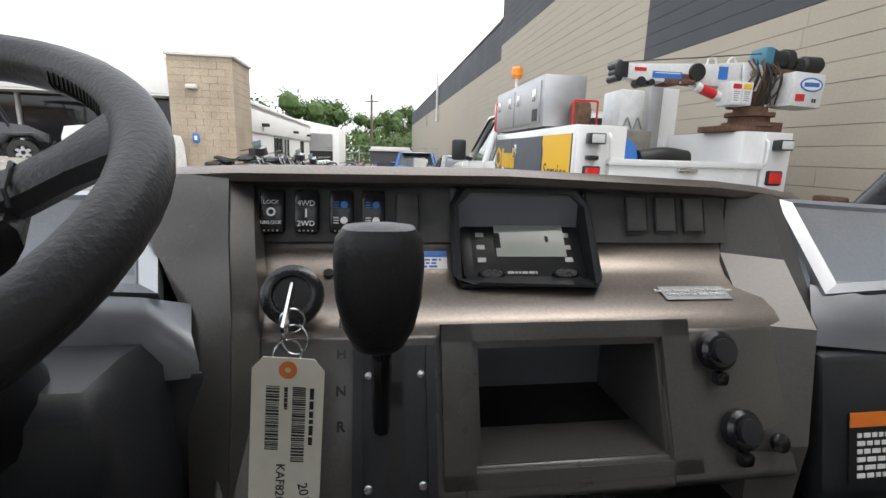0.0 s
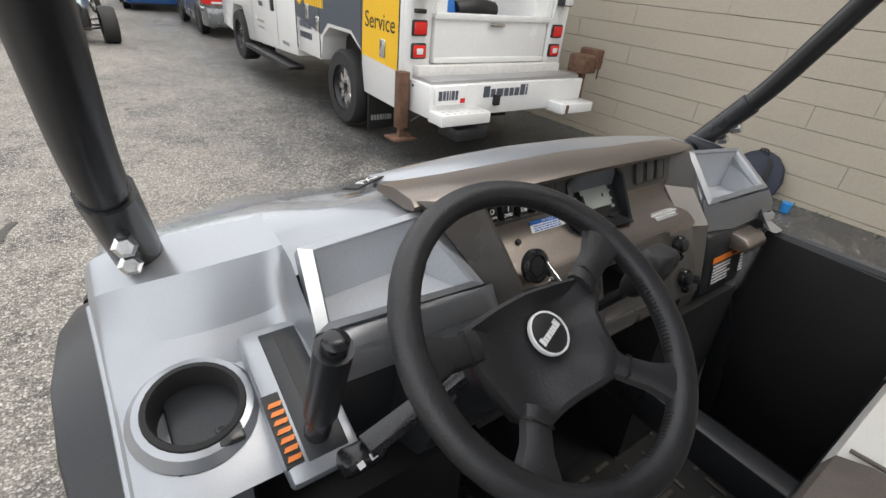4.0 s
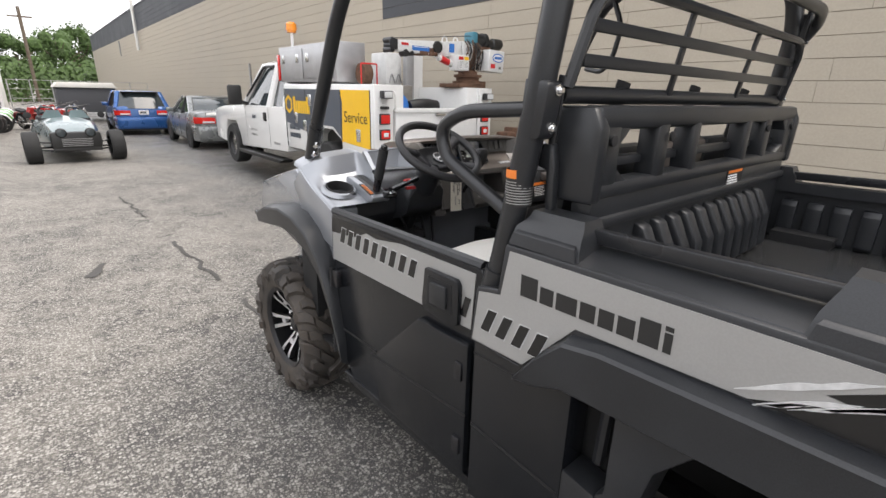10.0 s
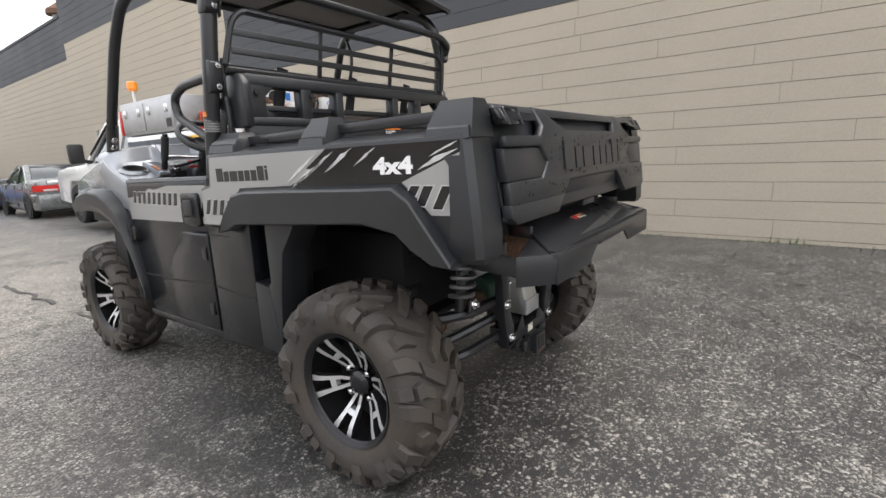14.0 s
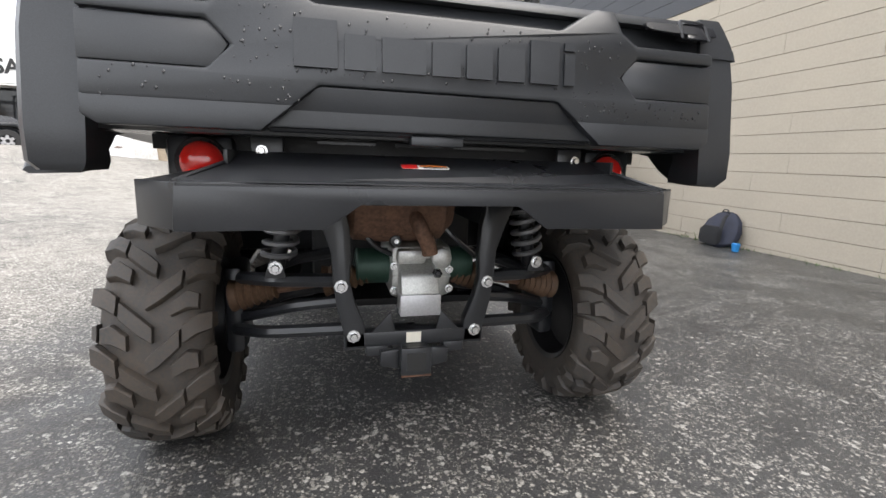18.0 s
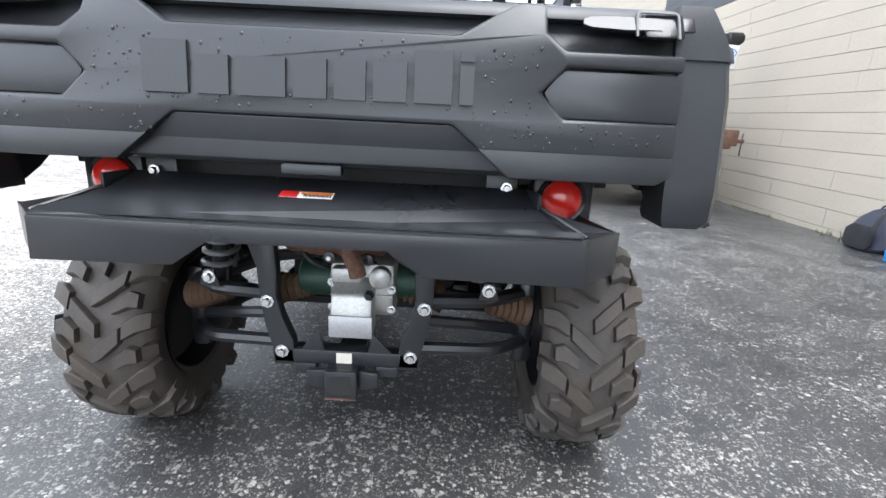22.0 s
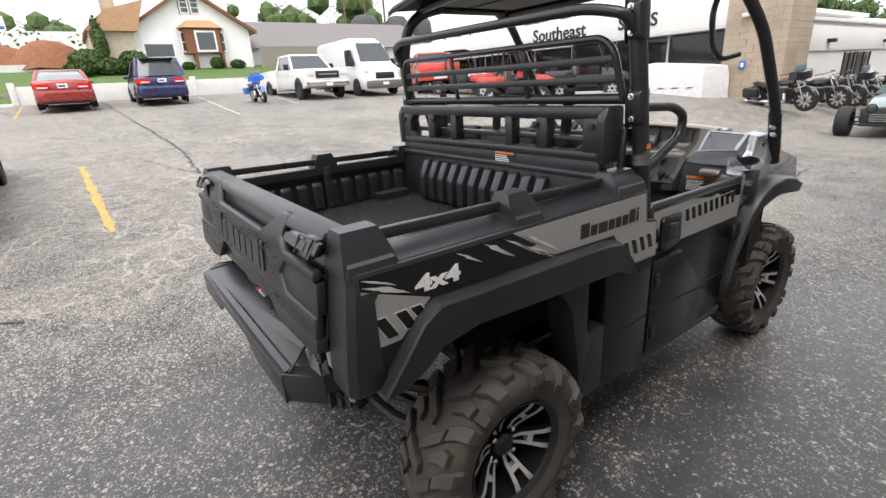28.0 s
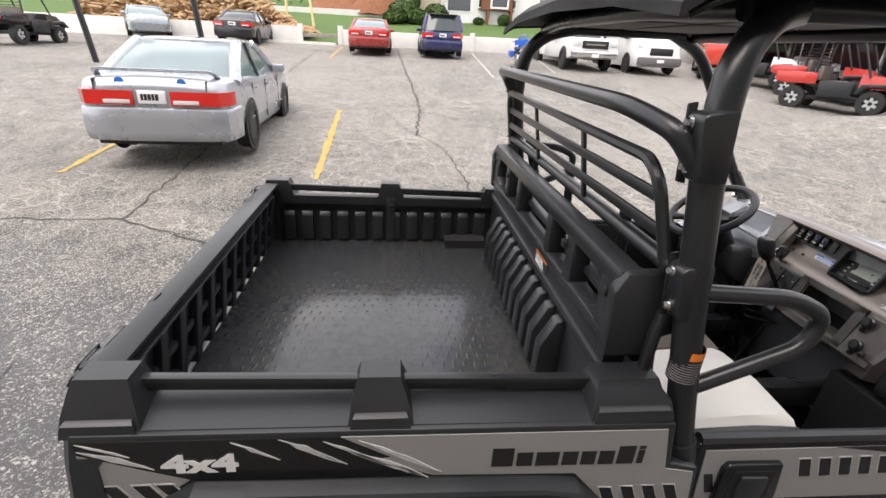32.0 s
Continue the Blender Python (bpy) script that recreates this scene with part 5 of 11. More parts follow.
    for k in range(4):
        y = 0.735 - k * 0.050
        p("dash_outline", [(y + 0.002, 0.988), (y - 0.030, 0.990), (y - 0.006, 0.925), (y + 0.026, 0.924)], X + 0.0015, X + 0.0036, DECAL_L, side, 0)
        p("decal_dash", [(y, 0.986), (y - 0.028, 0.988), (y - 0.004, 0.927), (y + 0.024, 0.926)], X + 0.002, X + 0.0045, DECAL_D, side, 0)
    rnd = random.Random(7)
    for ya, za, ln, th in ((0.035, 1.149, 0.17, 0.010), (-0.035, 1.150, 0.15, 0.008), (0.005, 1.128, 0.13, 0.006), (0.06, 1.105, 0.12, 0.008), (-0.12, 1.158, 0.12, 0.012), (-0.06, 1.126, 0.07, 0.004), (-0.21, 1.155, 0.09, 0.006), (0.10, 1.082, 0.08, 0.004), (-0.488, 1.160, 0.09, 0.005), (-0.489, 1.142, 0.13, 0.010)):
        dz = -0.56 * ln if ya > -0.4 else -0.40 * ln
        n = 7
        up = [(ya + ln * k / n, za + dz * k / n + th * math.sin(math.pi * k / n) * rnd.uniform(0.5, 1.2)) for k in range(n + 1)]
        lo = [(ya + ln * k / n + rnd.uniform(-0.004, 0.004), za + dz * k / n - th * 0.4 * math.sin(math.pi * k / n) * rnd.uniform(0.2, 1.4)) for k in range(n - 1, 0, -1)]
        p("decal_streak", up + lo, X + 0.002, X + 0.0042, DECAL_L, side, 0)
    maker_mark(facing((s * (X + 0.003), 0.475, 1.086), (0, s, -0.02 * s), (0, 0, 1)), 0.335, 0.050, INK, side)
    words("lettering", "4x4", 0.066, WHITE, side, facing((s * (X + 0.0046), -0.272, 1.101), (0, s, -0.01 * s), (0, 0, 1)) @ Matrix.Diagonal((1.42, 0.92, 1.0, 1.0)), bold=0.0030)
    # rear corner post, broad behind and flush with the side
    post = part("corner_post", loft([[Vector((s * x, y, z)) for x, y in ((xi, yr), (xo - 0.016, yr), (xo, yr + 0.018), (xo, yf), (xi, yf))] for z, xi, xo, yr, yf in ((1.172, 0.688, 0.790, -0.516, -0.40), (1.10, 0.686, 0.797, -0.528, -0.46), (0.93, 0.686, 0.800, -0.548, -0.46), (0.865, 0.690, 0.798, -0.550, -0.44), (0.848, 0.70, 0.785, -0.540, -0.43))]), BLACK, utv)
    # stake pocket caps, each with a low step outside, and the rail over the side
    for ya, yb, h in ((0.685, 0.525, 1.240), (0.132, 0.022, 1.257), (-0.385, -0.512, 1.264)):
        cap = part("stake_pocket", loft([[Vector((s * x, y, z)) for x, y in ((xi, a), (xo, a), (xo, b), (xi, b))] for z, xi, xo, a, b in ((1.168, 0.675, 0.782, ya + 0.012, yb - 0.010), (1.205, 0.675, 0.770, ya + 0.004, yb - 0.004), (h - 0.018, 0.676, 0.748, ya - 0.010, yb + 0.006), (h, 0.68, 0.738, ya - 0.016, yb + 0.012))]), BLACK, utv)
        part("pocket_step", loft([[Vector((s * x, y, z)) for x, y in ((0.76, a), (xo, a), (xo, b), (0.76, b))] for z, xo, a, b in ((1.166, 0.789, ya + 0.006, yb - 0.006), (1.192, 0.784, ya, yb), (1.198, 0.776, ya - 0.004, yb + 0.004))]), BLACK, cap)
    part("side_rail", prism([(0.54, 1.222), (-0.40, 1.244), (-0.40, 1.214), (0.54, 1.192)], "x", s * 0.690, s * 0.712, 0.003), STEEL_B, utv)
    part("side_ledge", loft([[Vector((s * x, y, z + dz)) for x, z in ((0.676, 1.188), (0.70, 1.192), (0.78, 1.172), (0.788, 1.160), (0.676, 1.15))] for y, dz in ((0.68, -0.008), (0.2, 0.0), (-0.49, 0.006))]), BLACK, utv)
    part("bed_wall", prism([(0.60, 0.93), (0.60, 1.15), (-0.49, 1.165), (-0.49, 0.93)], "x", s * 0.702, s * 0.724, 0), BLACK, utv)
    for k in range(12):
        y = 0.52 - k * 0.0845
        part("wall_rib", prism([(0.702, 1.115), (0.690, 1.112), (0.678, 1.092), (0.676, 0.975), (0.686, 0.962), (0.702, 0.960)] if s > 0 else [(-0.702, 1.115), (-0.690, 1.112), (-0.678, 1.092), (-0.676, 0.975), (-0.686, 0.962), (-0.702, 0.960)], "y", y - 0.027, y + 0.027, 0.004), BLACK, utv)
    wp = part("wall_post", box(s * 0.672, s * 0.706, 0.055, 0.098, 0.962, 1.19, 0.005), BLACK, utv)
    for z in (0.985, 1.15):
        part("wall_bolt", lathe([(0.009, 0), (0.009, 0.006), (0.004, 0.009), (0, 0.009)], matrix=Matrix.Translation((s * 0.672, 0.077, z)) @ Matrix.Rotation(radians(-90 * s), 4, "Y"), seg=10), STEEL_B, wp)
    # front wheel arch flare and hood side
    rings = []
    for y, zt, zb, o in ((2.31, 0.915, 0.885, 0.79), (2.27, 0.932, 0.878, 0.815), (2.12, 0.985, 0.90, 0.832), (1.95, 1.012, 0.85, 0.835), (1.82, 1.0, 0.74, 0.83), (1.72, 0.95, 0.60, 0.822), (1.65, 0.87, 0.47, 0.812), (1.60, 0.74, 0.40, 0.80), (1.545, 0.52, 0.375, 0.785)):
        rings.append([Vector((s * x, y, z)) for x, z in ((0.70, zt + 0.004), (o - 0.03, zt + 0.002), (o - 0.004, zt - 0.008), (o, zt - 0.016), (o - 0.006, max(zb, zt - 0.085)), (o - 0.016, max(zb, zt - 0.092)), (0.70, zb))])
    part("front_flare", loft(rings), BLACK, utv).data.set_sharp_from_angle(angle=radians(24))
    part("flare_tip", lathe([(0.0, 0.02), (0.010, 0.018), (0.014, 0.006), (0.014, -0.01)], matrix=Matrix.Translation((s * 0.79, 2.315, 0.905)) @ Matrix.Rotation(radians(-90), 4, "X"), seg=12), BLACK_G, utv)
    part("hood_side", prism([(2.42, 0.90), (2.36, 1.05), (2.20, 1.10), (1.95, 1.165), (1.80, 1.10), (1.70, 1.07), (1.622, 1.05), (1.622, 0.88), (1.64, 0.80), (1.70, 0.90), (1.85, 0.95), (2.05, 0.95)], "x", s * 0.63, s * 0.742, 0.012), HOOD, utv)
    for k in range(3):
        y = 1.80 - k * 0.052
        part("decal_dash", prism([(y, 1.0), (y - 0.024, 0.99), (y - 0.002, 0.935), (y + 0.022, 0.945)], "x", s * 0.743, s * 0.7445, 0), DECAL_D, utv)
    # liner coloured near-black for the shade inside the arch
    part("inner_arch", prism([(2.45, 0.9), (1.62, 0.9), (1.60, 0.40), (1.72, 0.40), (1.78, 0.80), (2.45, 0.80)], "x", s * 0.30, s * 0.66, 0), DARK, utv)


def settle(build, names, shift, lean=0.0):
    """Builds a group of parts and sets those with the given names (all, if none are given) by a small shift, leaning back below z = 1.14 and curling in at the top."""
    known = set(bpy.data.objects)
    build()
    m = Matrix.Translation(shift) @ Matrix.Translation((0, 0, 1.14)) @ Matrix(((1, 0, 0, 0), (0, 1, lean, 0), (0, 0, 1, 0), (0, 0, 0, 1))) @ Matrix.Translation((0, 0, -1.14))
    for ob in [o for o in bpy.data.objects if o not in known and o.type == "MESH" and (not names or o.name.split(".")[0] in names)]:
        ob.data.transform(m)
        if lean:
            for v in ob.data.vertices:
                v.co.y += 0.55 * max(0.0, v.co.z - 1.185)


for s_ in (-1, 1):
    side_bodywork(s_)


def bed_and_tailgate():
    bed = part("bed_floor", box(-0.705, 0.705, -0.495, 0.60, 0.930, 0.960, 0.003), TREAD, utv, "black tread-pattern cargo bed floor, dusty in places")
    part("bed_front", box(-0.70, 0.70, 0.578, 0.625, 0.93, 1.215, 0.01), BLACK, utv)
    part("front_ledge", box(-0.70, 0.70, 0.562, 0.63, 1.20, 1.226, 0.008), BLACK, utv)
    for k in range(11):
        x = -0.43 + k * 0.083
        part("front_rib", prism([(0.58, 0.958), (0.530, 0.966), (0.508, 0.99), (0.512, 1.10), (0.552, 1.178), (0.58, 1.188)], "x", x - 0.024, x + 0.024, 0.008), BLACK, utv)
    # sheet below the bed, its shade put into the near-black colour
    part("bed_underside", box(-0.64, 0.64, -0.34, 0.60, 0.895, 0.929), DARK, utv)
    # tailgate
    tg = part("tailgate", box(-0.682, 0.682, -0.525, -0.495, 0.96, 1.262, 0.006), BLACK, utv, "black moulded tailgate with a raised maker's name")
    half = [(0.0, 1.045), (0.262, 1.045), (0.318, 1.0), (0.682, 1.0), (0.682, 1.065), (0.47, 1.065), (0.425, 1.11), (0.47, 1.155), (0.682, 1.155), (0.682, 1.185), (0.465, 1.185), (0.43, 1.215), (0.43, 1.27), (0.375, 1.27), (0.268, 1.203), (0.0, 1.203)]
    face = half[1:-1] + [(-x, z) for x, z in reversed(half[1:-1])]
    part("raised_face", prism(face, "y", -0.522, -0.548, 0.008), BLACK, tg)
    for s in (-1, 1):
        part("lower_face", prism([(s * 0.682, 1.006), (s * 0.682, 0.97), (s * 0.655, 0.952), (s * 0.375, 0.952), (s * 0.311, 1.006)], "y", -0.50, -0.5465, 0.004), BLACK, tg)
        part("recess_panel", prism([(s * 0.430, 1.110), (s * 0.458, 1.152), (s * 0.684, 1.152), (s * 0.684, 1.066), (s * 0.458, 1.066)], "y", -0.515, -0.5405, 0.003), BLACK, tg)
        part("latch_base", box(s * 0.600, s * 0.672, -0.562, -0.52, 1.212, 1.258, 0.006), BLACK_G, tg)
        part("latch_lever", loft([[Vector((s * x, -0.552 - dy, 1.236 + k * h)) for dy, k in ((0, -1), (0.012, -0.8), (0.012, 0.8), (0, 1))] for x, h in ((0.49, 0.006), (0.505, 0.012), (0.56, 0.015), (0.63, 0.013))]), BLACK_G, tg)
        part("latch_wire", tube([(s * 0.585, -0.560, 1.214), (s * 0.585, -0.568, 1.258), (s * 0.660, -0.566, 1.258), (s * 0.660, -0.560, 1.212)], 0.0035, 6, 0.01), STEEL_B, tg)
        part("latch_strap", box(s * 0.645, s * 0.692, -0.560, -0.546, 1.225, 1.252, 0.003), BLACK_G, tg)
    part("lower_centre", prism([(-0.505, 0.952), (-0.54, 1.045), (-0.50, 1.045), (-0.49, 0.952)], "x", -0.365, 0.365, 0.006), BLACK, tg)
    part("top_edge", box(-0.67, 0.67, -0.545, -0.475, 1.240, 1.270, 0.010), BLACK, tg)
    m = facing((-0.005, -0.548, 1.126), (1, 0, 0.004), (0, 0, 1))
    maker_mark(m, 0.61, 0.092, BLACK, tg, 0.006, 0.0)
    for k in range(12):
        x = -0.60 + k * 0.109
        part("gate_rib", box(x - 0.020, x + 0.020, -0.497, -0.452, 0.980, 1.225, 0.008), BLACK, tg)
    for z in (1.03, 1.125, 1.215):
        part("gate_bar", box(-0.62, 0.62, -0.497, -0.456, z - 0.013, z + 0.013, 0.006), BLACK, tg)
    part("gate_inner", box(-0.67, 0.67, -0.4955, -0.486, 0.977, 1.25), BLACK, tg)
    rnd = random.Random(21)
    bm = bmesh.new()
    for i in range(700):
        x, z = rnd.uniform(-0.66, 0.66), 0.965 + 0.30 * rnd.random() ** 1.4
        r = rnd.choice((0.0012, 0.0016, 0.0022, 0.003))
        y = -0.5485 if z > 1.06 and abs(x) < 0.42 and z < 1.19 else -0.5485 if 1.005 < z < 1.06 and abs(x) > 0.30 else None
        if y is not None:
            bmesh.ops.create_icosphere(bm, subdivisions=1, radius=1, matrix=Matrix.Translation((x, y, z)) @ Matrix.Diagonal((r, r * 0.5, r * rnd.uniform(1, 1.6), 1)))
    tagged(part("water_beading", bm, BLACK_G, tg), kind="stuff")
    part("hinge_cover", box(-0.07, 0.05, -0.515, -0.49, 0.935, 0.957, 0.004), BLACK, tg)


TAIL_PARTS = ("tailgate", "raised_face", "lower_face", "recess_panel", "latch_base", "latch_lever", "latch_wire", "latch_strap", "lower_centre", "top_edge", "mark_block", "gate_rib", "gate_inner", "gate_bar", "hinge_cover", "water_beading")
settle(bed_and_tailgate, TAIL_PARTS, (0, -0.015, -0.016), 0.10)


def rear_step_and_lamps():
    edge = [(-0.44, -0.405, 0.912), (0.44, -0.405, 0.912), (0.452, -0.488, 0.884), (0.606, -0.520, 0.850), (0.522, -0.604, 0.850), (-0.522, -0.604, 0.850), (-0.606, -0.520, 0.850), (-0.452, -0.488, 0.884)]
    st = part("rear_step", loft([[Vector((x, y, z - 0.012)) for x, y, z in edge], [Vector(p) for p in edge]]), STEEL_B, utv, "folded black steel rear step bumper")
    part("step_fold", prism([(-0.575, 0.8605), (-0.594, 0.855), (-0.594, 0.8525), (-0.575, 0.858)], "x", -0.52, 0.52, 0), STEEL_B, st)
    prof = [(-0.522, 0.846), (0.522, 0.846), (0.528, 0.760), (0.225, 0.763), (0.155, 0.812), (-0.185, 0.812), (-0.255, 0.763), (-0.528, 0.760)]
    part("front_fold", prism(prof, "y", -0.598, -0.607, 0.002), STEEL_B, st)
    for s in (-1, 1):
        part("side_fold", prism([(s * 0.519, -0.606), (s * 0.614, -0.518), (s * 0.608, -0.514), (s * 0.513, -0.600)], "z", 0.762, 0.852, 0.002), STEEL_B, st)
        part("side_gusset", prism([(s * 0.612, -0.518), (s * 0.575, -0.34), (s * 0.568, -0.34), (s * 0.605, -0.518)], "z", 0.79, 0.85, 0.002), STEEL_B, st)
        part("top_flange", prism([(s * 0.434, -0.405), (s * 0.442, -0.405), (s * 0.457, -0.488), (s * 0.448, -0.492)], "z", 0.875, 0.914, 0.001), STEEL_B, st)
        part("corner_rib", tube([(s * 0.455, -0.49, 0.888), (s * 0.53, -0.585, 0.853)], 0.004, 6, 0), STEEL_B, st)
        part("step_bolt", bolt((s * 0.39, -0.411, 0.914), "y", 0.008, -0.012), CHROME, st)
        part("bolt_tab", box(s * 0.345, s * 0.415, -0.402, -0.385, 0.88, 0.945, 0.004), STEEL_B, st)
        lamp = part("tail_lamp", box(s * 0.46, s * 0.605, -0.345, -0.26, 0.80, 0.945, 0.015), BLACK, utv, "round red tail lamp in a black housing")
        part("lens", lathe([(0.0, 0.026), (0.024, 0.024), (0.040, 0.016), (0.047, 0.004), (0.048, 0)], (s * 0.532, -0.350, 0.884), matrix=Matrix.Translation((s * 0.529, -0.350, 0.884)) @ Matrix.Rotation(radians(90), 4, "X"), seg=24), LAMP_R, lamp)
        part("bezel", lathe([(0.048, 0), (0.056, 0.004), (0.060, -0.004)], matrix=Matrix.Translation((s * 0.529, -0.347, 0.884)) @ Matrix.Rotation(radians(90), 4, "X"), seg=24, cap=False), BLACK_G, lamp)
    lab = part("warning_sticker", slab(facing((-0.03, -0.483, 0.8885), (1, 0, 0), (0, 0.95, 0.31)), -0.055, 0.055, -0.013, 0.013), WHITE, st)
    part("sticker_red", slab(facing((-0.03, -0.4834, 0.8895), (1, 0, 0), (0, 0.95, 0.31)), -0.055, -0.018, -0.013, 0.013), RED_P, st)
    part("sticker_bar", slab(facing((-0.03, -0.4834, 0.8895), (1, 0, 0), (0, 0.95, 0.31)), -0.012, 0.052, 0.0, 0.01), ORANGE, st)
    bars("small_print", facing((-0.005, -0.4895, 0.8885), (1, 0, 0), (0, 0.95, 0.31)), 0.06, 2, 0.005, INK, st, 3)
    part("plate_panel", box(-0.40, 0.40, -0.35, -0.32, 0.86, 0.955, 0.005), DARK, utv)
    for x, w in ((-0.20, 0.14), (-0.02, 0.12), (0.17, 0.2)):
        part("slot_trim", box(x - w / 2, x + w / 2, -0.36, -0.35, 0.935, 0.942), STEEL_B, utv)


settle(rear_step_and_lamps, (), (0, -0.032, -0.016))


SPRING = material("grey coil spring", (0.14, 0.14, 0.145), 0.4, metal=0.4)


def chassis():
    for s in (-1, 1):
        # bent frame plates with zinc bolts
        outer = [(0.300, 0.79), (0.262, 0.70), (0.240, 0.63), (0.236, 0.55), (0.226, 0.47), (0.208, 0.40), (0.205, 0.345)]
        inner = [(0.145, 0.348), (0.148, 0.42), (0.176, 0.49), (0.190, 0.55), (0.186, 0.62), (0.19, 0.70), (0.21, 0.79)]
        pl = part("frame_plate", prism([(s * x, z) for x, z in outer + inner], "y", -0.300, -0.262, 0.004), STEEL_B, utv)
        for x, z in ((0.214, 0.537), (0.180, 0.389)):
            part("frame_bolt", bolt((s * x, -0.300, z), "y", 0.012, -0.016), CHROME, pl)
        # arms, half shaft and damper
        part("upper_arm", tube([(s * 0.21, -0.245, 0.540), (s * 0.38, -0.23, 0.542), (s * 0.50, -0.10, 0.52)], 0.026, 8, 0.04, flatten=(1, 0.8)), STEEL_B, utv)
        part("upper_arm", tube([(s * 0.20, 0.16, 0.545), (s * 0.36, 0.12, 0.53), (s * 0.47, 0.03, 0.50)], 0.022, 8, 0.04), STEEL_B, utv)
        part("lower_arm", tube([(s * 0.17, -0.245, 0.392), (s * 0.42, -0.22, 0.385), (s * 0.54, -0.06, 0.345)], 0.020, 8, 0.05), STEEL_B, utv)
        part("lower_arm", tube([(s * 0.17, 0.20, 0.412), (s * 0.42, 0.16, 0.385), (s * 0.54, 0.04, 0.345)], 0.021, 8, 0.05), STEEL_B, utv)
        part("arm_link", tube([(s * 0.21, -0.235, 0.475), (s * 0.34, -0.20, 0.455), (s * 0.50, -0.08, 0.39)], 0.018, 8, 0.05), STEEL_B, utv)
        part("knuckle", box(s * 0.50, s * 0.56, -0.09, 0.09, 0.27, 0.55, 0.02), STEEL_B, utv)
        sh = part("half_shaft", tube([(s * 0.12, -0.16, 0.535), (s * 0.52, -0.10, 0.465)], 0.015, 8, 0), RUST, utv, "rusty half shaft with brown rubber boots")
        for t in (0.84, 0.16):
            c = Vector((s * 0.12, -0.16, 0.535)).lerp(Vector((s * 0.52, -0.10, 0.465)), t)
            d = Vector((s * 0.40, 0.06, -0.07)).normalized()
            mm = Matrix.Translation(c) @ d.to_track_quat("Z", "Y").to_matrix().to_4x4()
            prof = [(0.02, -0.06)]
            for k in range(6):
                prof += [(0.03 + 0.004 * k, -0.055 + 0.02 * k), (0.022 + 0.004 * k, -0.045 + 0.02 * k)]
            part("boot", lathe(prof + [(0.05, 0.075)], matrix=mm, seg=14), BOOT, sh)
        top, foot = Vector((s * 0.345, -0.215, 0.82)), Vector((s * 0.395, -0.20, 0.545))
        dm = part("damper", tube([foot, top], 0.022, 10, 0), STEEL_B, utv, "black coil-over damper with a grey spring")
        coil = []
        axis = (top - foot).normalized()
        u = axis.orthogonal().normalized()
        v = axis.cross(u)
        for i in range(85):
            t = i / 84
            a = 2 * math.pi * 6.5 * t
            coil.append(foot.lerp(top, 0.18 + 0.8 * t) + (u * math.cos(a) + v * math.sin(a)) * 0.043)
        part("spring", tube(coil, 0.0085, 6, 0), SPRING, dm)
        part("damper_eye", bolt((s * 0.388, -0.262, 0.585), "y", 0.012, -0.016), CHROME, dm)
        part("damper_tab", prism([(s * 0.36, 0.555), (s * 0.42, 0.555), (s * 0.402, 0.605), (s * 0.375, 0.605)], "y", -0.262, -0.25, 0.003), STEEL_B, dm)
        part("frame_rail", box(s * 0.20, s * 0.26, -0.30, 2.3, 0.70, 0.79, 0.006), STEEL_B, utv)
        part("floor_rail", box(s * 0.30, s * 0.36, 0.30, 2.0, 0.33, 0.39, 0.006), STEEL_B, utv)
        for y in (WHEEL_Y,):
            part("front_arm", tube([(s * 0.18, y - 0.12, 0.42), (s * 0.52, y, 0.34)], 0.02, 8, 0), STEEL_B, utv)
            part("front_damper", tube([(s * 0.40, y - 0.02, 0.42), (s * 0.36, y - 0.05, 0.85)], 0.035, 8, 0), STEEL_B, utv)
    gb = part("gearbox", box(-0.065, 0.125, -0.225, 0.05, 0.47, 0.635, 0.022), CAST, utv, "cast aluminium gearbox between the rear wheels")
    part("gearbox_nose", prism([(-0.225, 0.60), (-0.285, 0.56), (-0.30, 0.505), (-0.30, 0.45), (-0.285, 0.437), (-0.22, 0.437)], "x", -0.045, 0.070, 0.010), CAST, gb)
    part("gearbox_plate", box(-0.048, 0.073, -0.306, -0.27, 0.440, 0.505, 0.004), ALU, gb)
    part("gearbox_cover", box(-0.05, 0.035, -0.262, -0.22, 0.585, 0.628, 0.010), CAST, gb)
    part("gearbox_cap", lathe([(0.030, 0), (0.030, 0.03), (0.02, 0.036), (0, 0.036)], matrix=Matrix.Translation((0.085, -0.225, 0.600)) @ Matrix.Rotation(radians(90), 4, "X"), seg=14), CAST, gb)
    for x, z in ((-0.055, 0.655), (0.05, 0.652)):
        ear = part("gearbox_ear", lathe([(0.016, 0), (0.016, 0.03), (0.010, 0.032), (0, 0.032)], matrix=Matrix.Translation((x, -0.225, z)) @ Matrix.Rotation(radians(90), 4, "X"), seg=14), STEEL_B, gb)
        part("ear_bolt", lathe([(0.007, 0.03), (0.007, 0.04), (0, 0.04)], matrix=Matrix.Translation((x, -0.225, z)) @ Matrix.Rotation(radians(90), 4, "X"), seg=8), CHROME, ear)
    for x, z in ((-0.055, 0.575), (0.115, 0.56), (0.115, 0.50), (-0.055, 0.50)):
        part("gearbox_bolt", bolt((x, -0.228, z), "y", 0.008, -0.012), CHROME, gb)
    part("drain_plug", lathe([(0.014, 0), (0.014, 0.016), (0.009, 0.022), (0, 0.022)], matrix=Matrix.Translation((0.062, -0.285, 0.565)) @ Matrix.Rotation(radians(90), 4, "X"), seg=6), BLACK_G, gb)
    for k in range(3):
        part("gearbox_rib", box(-0.06, 0.12, -0.232, -0.222, 0.535 + 0.03 * k, 0.541 + 0.03 * k, 0.002), CAST, gb)
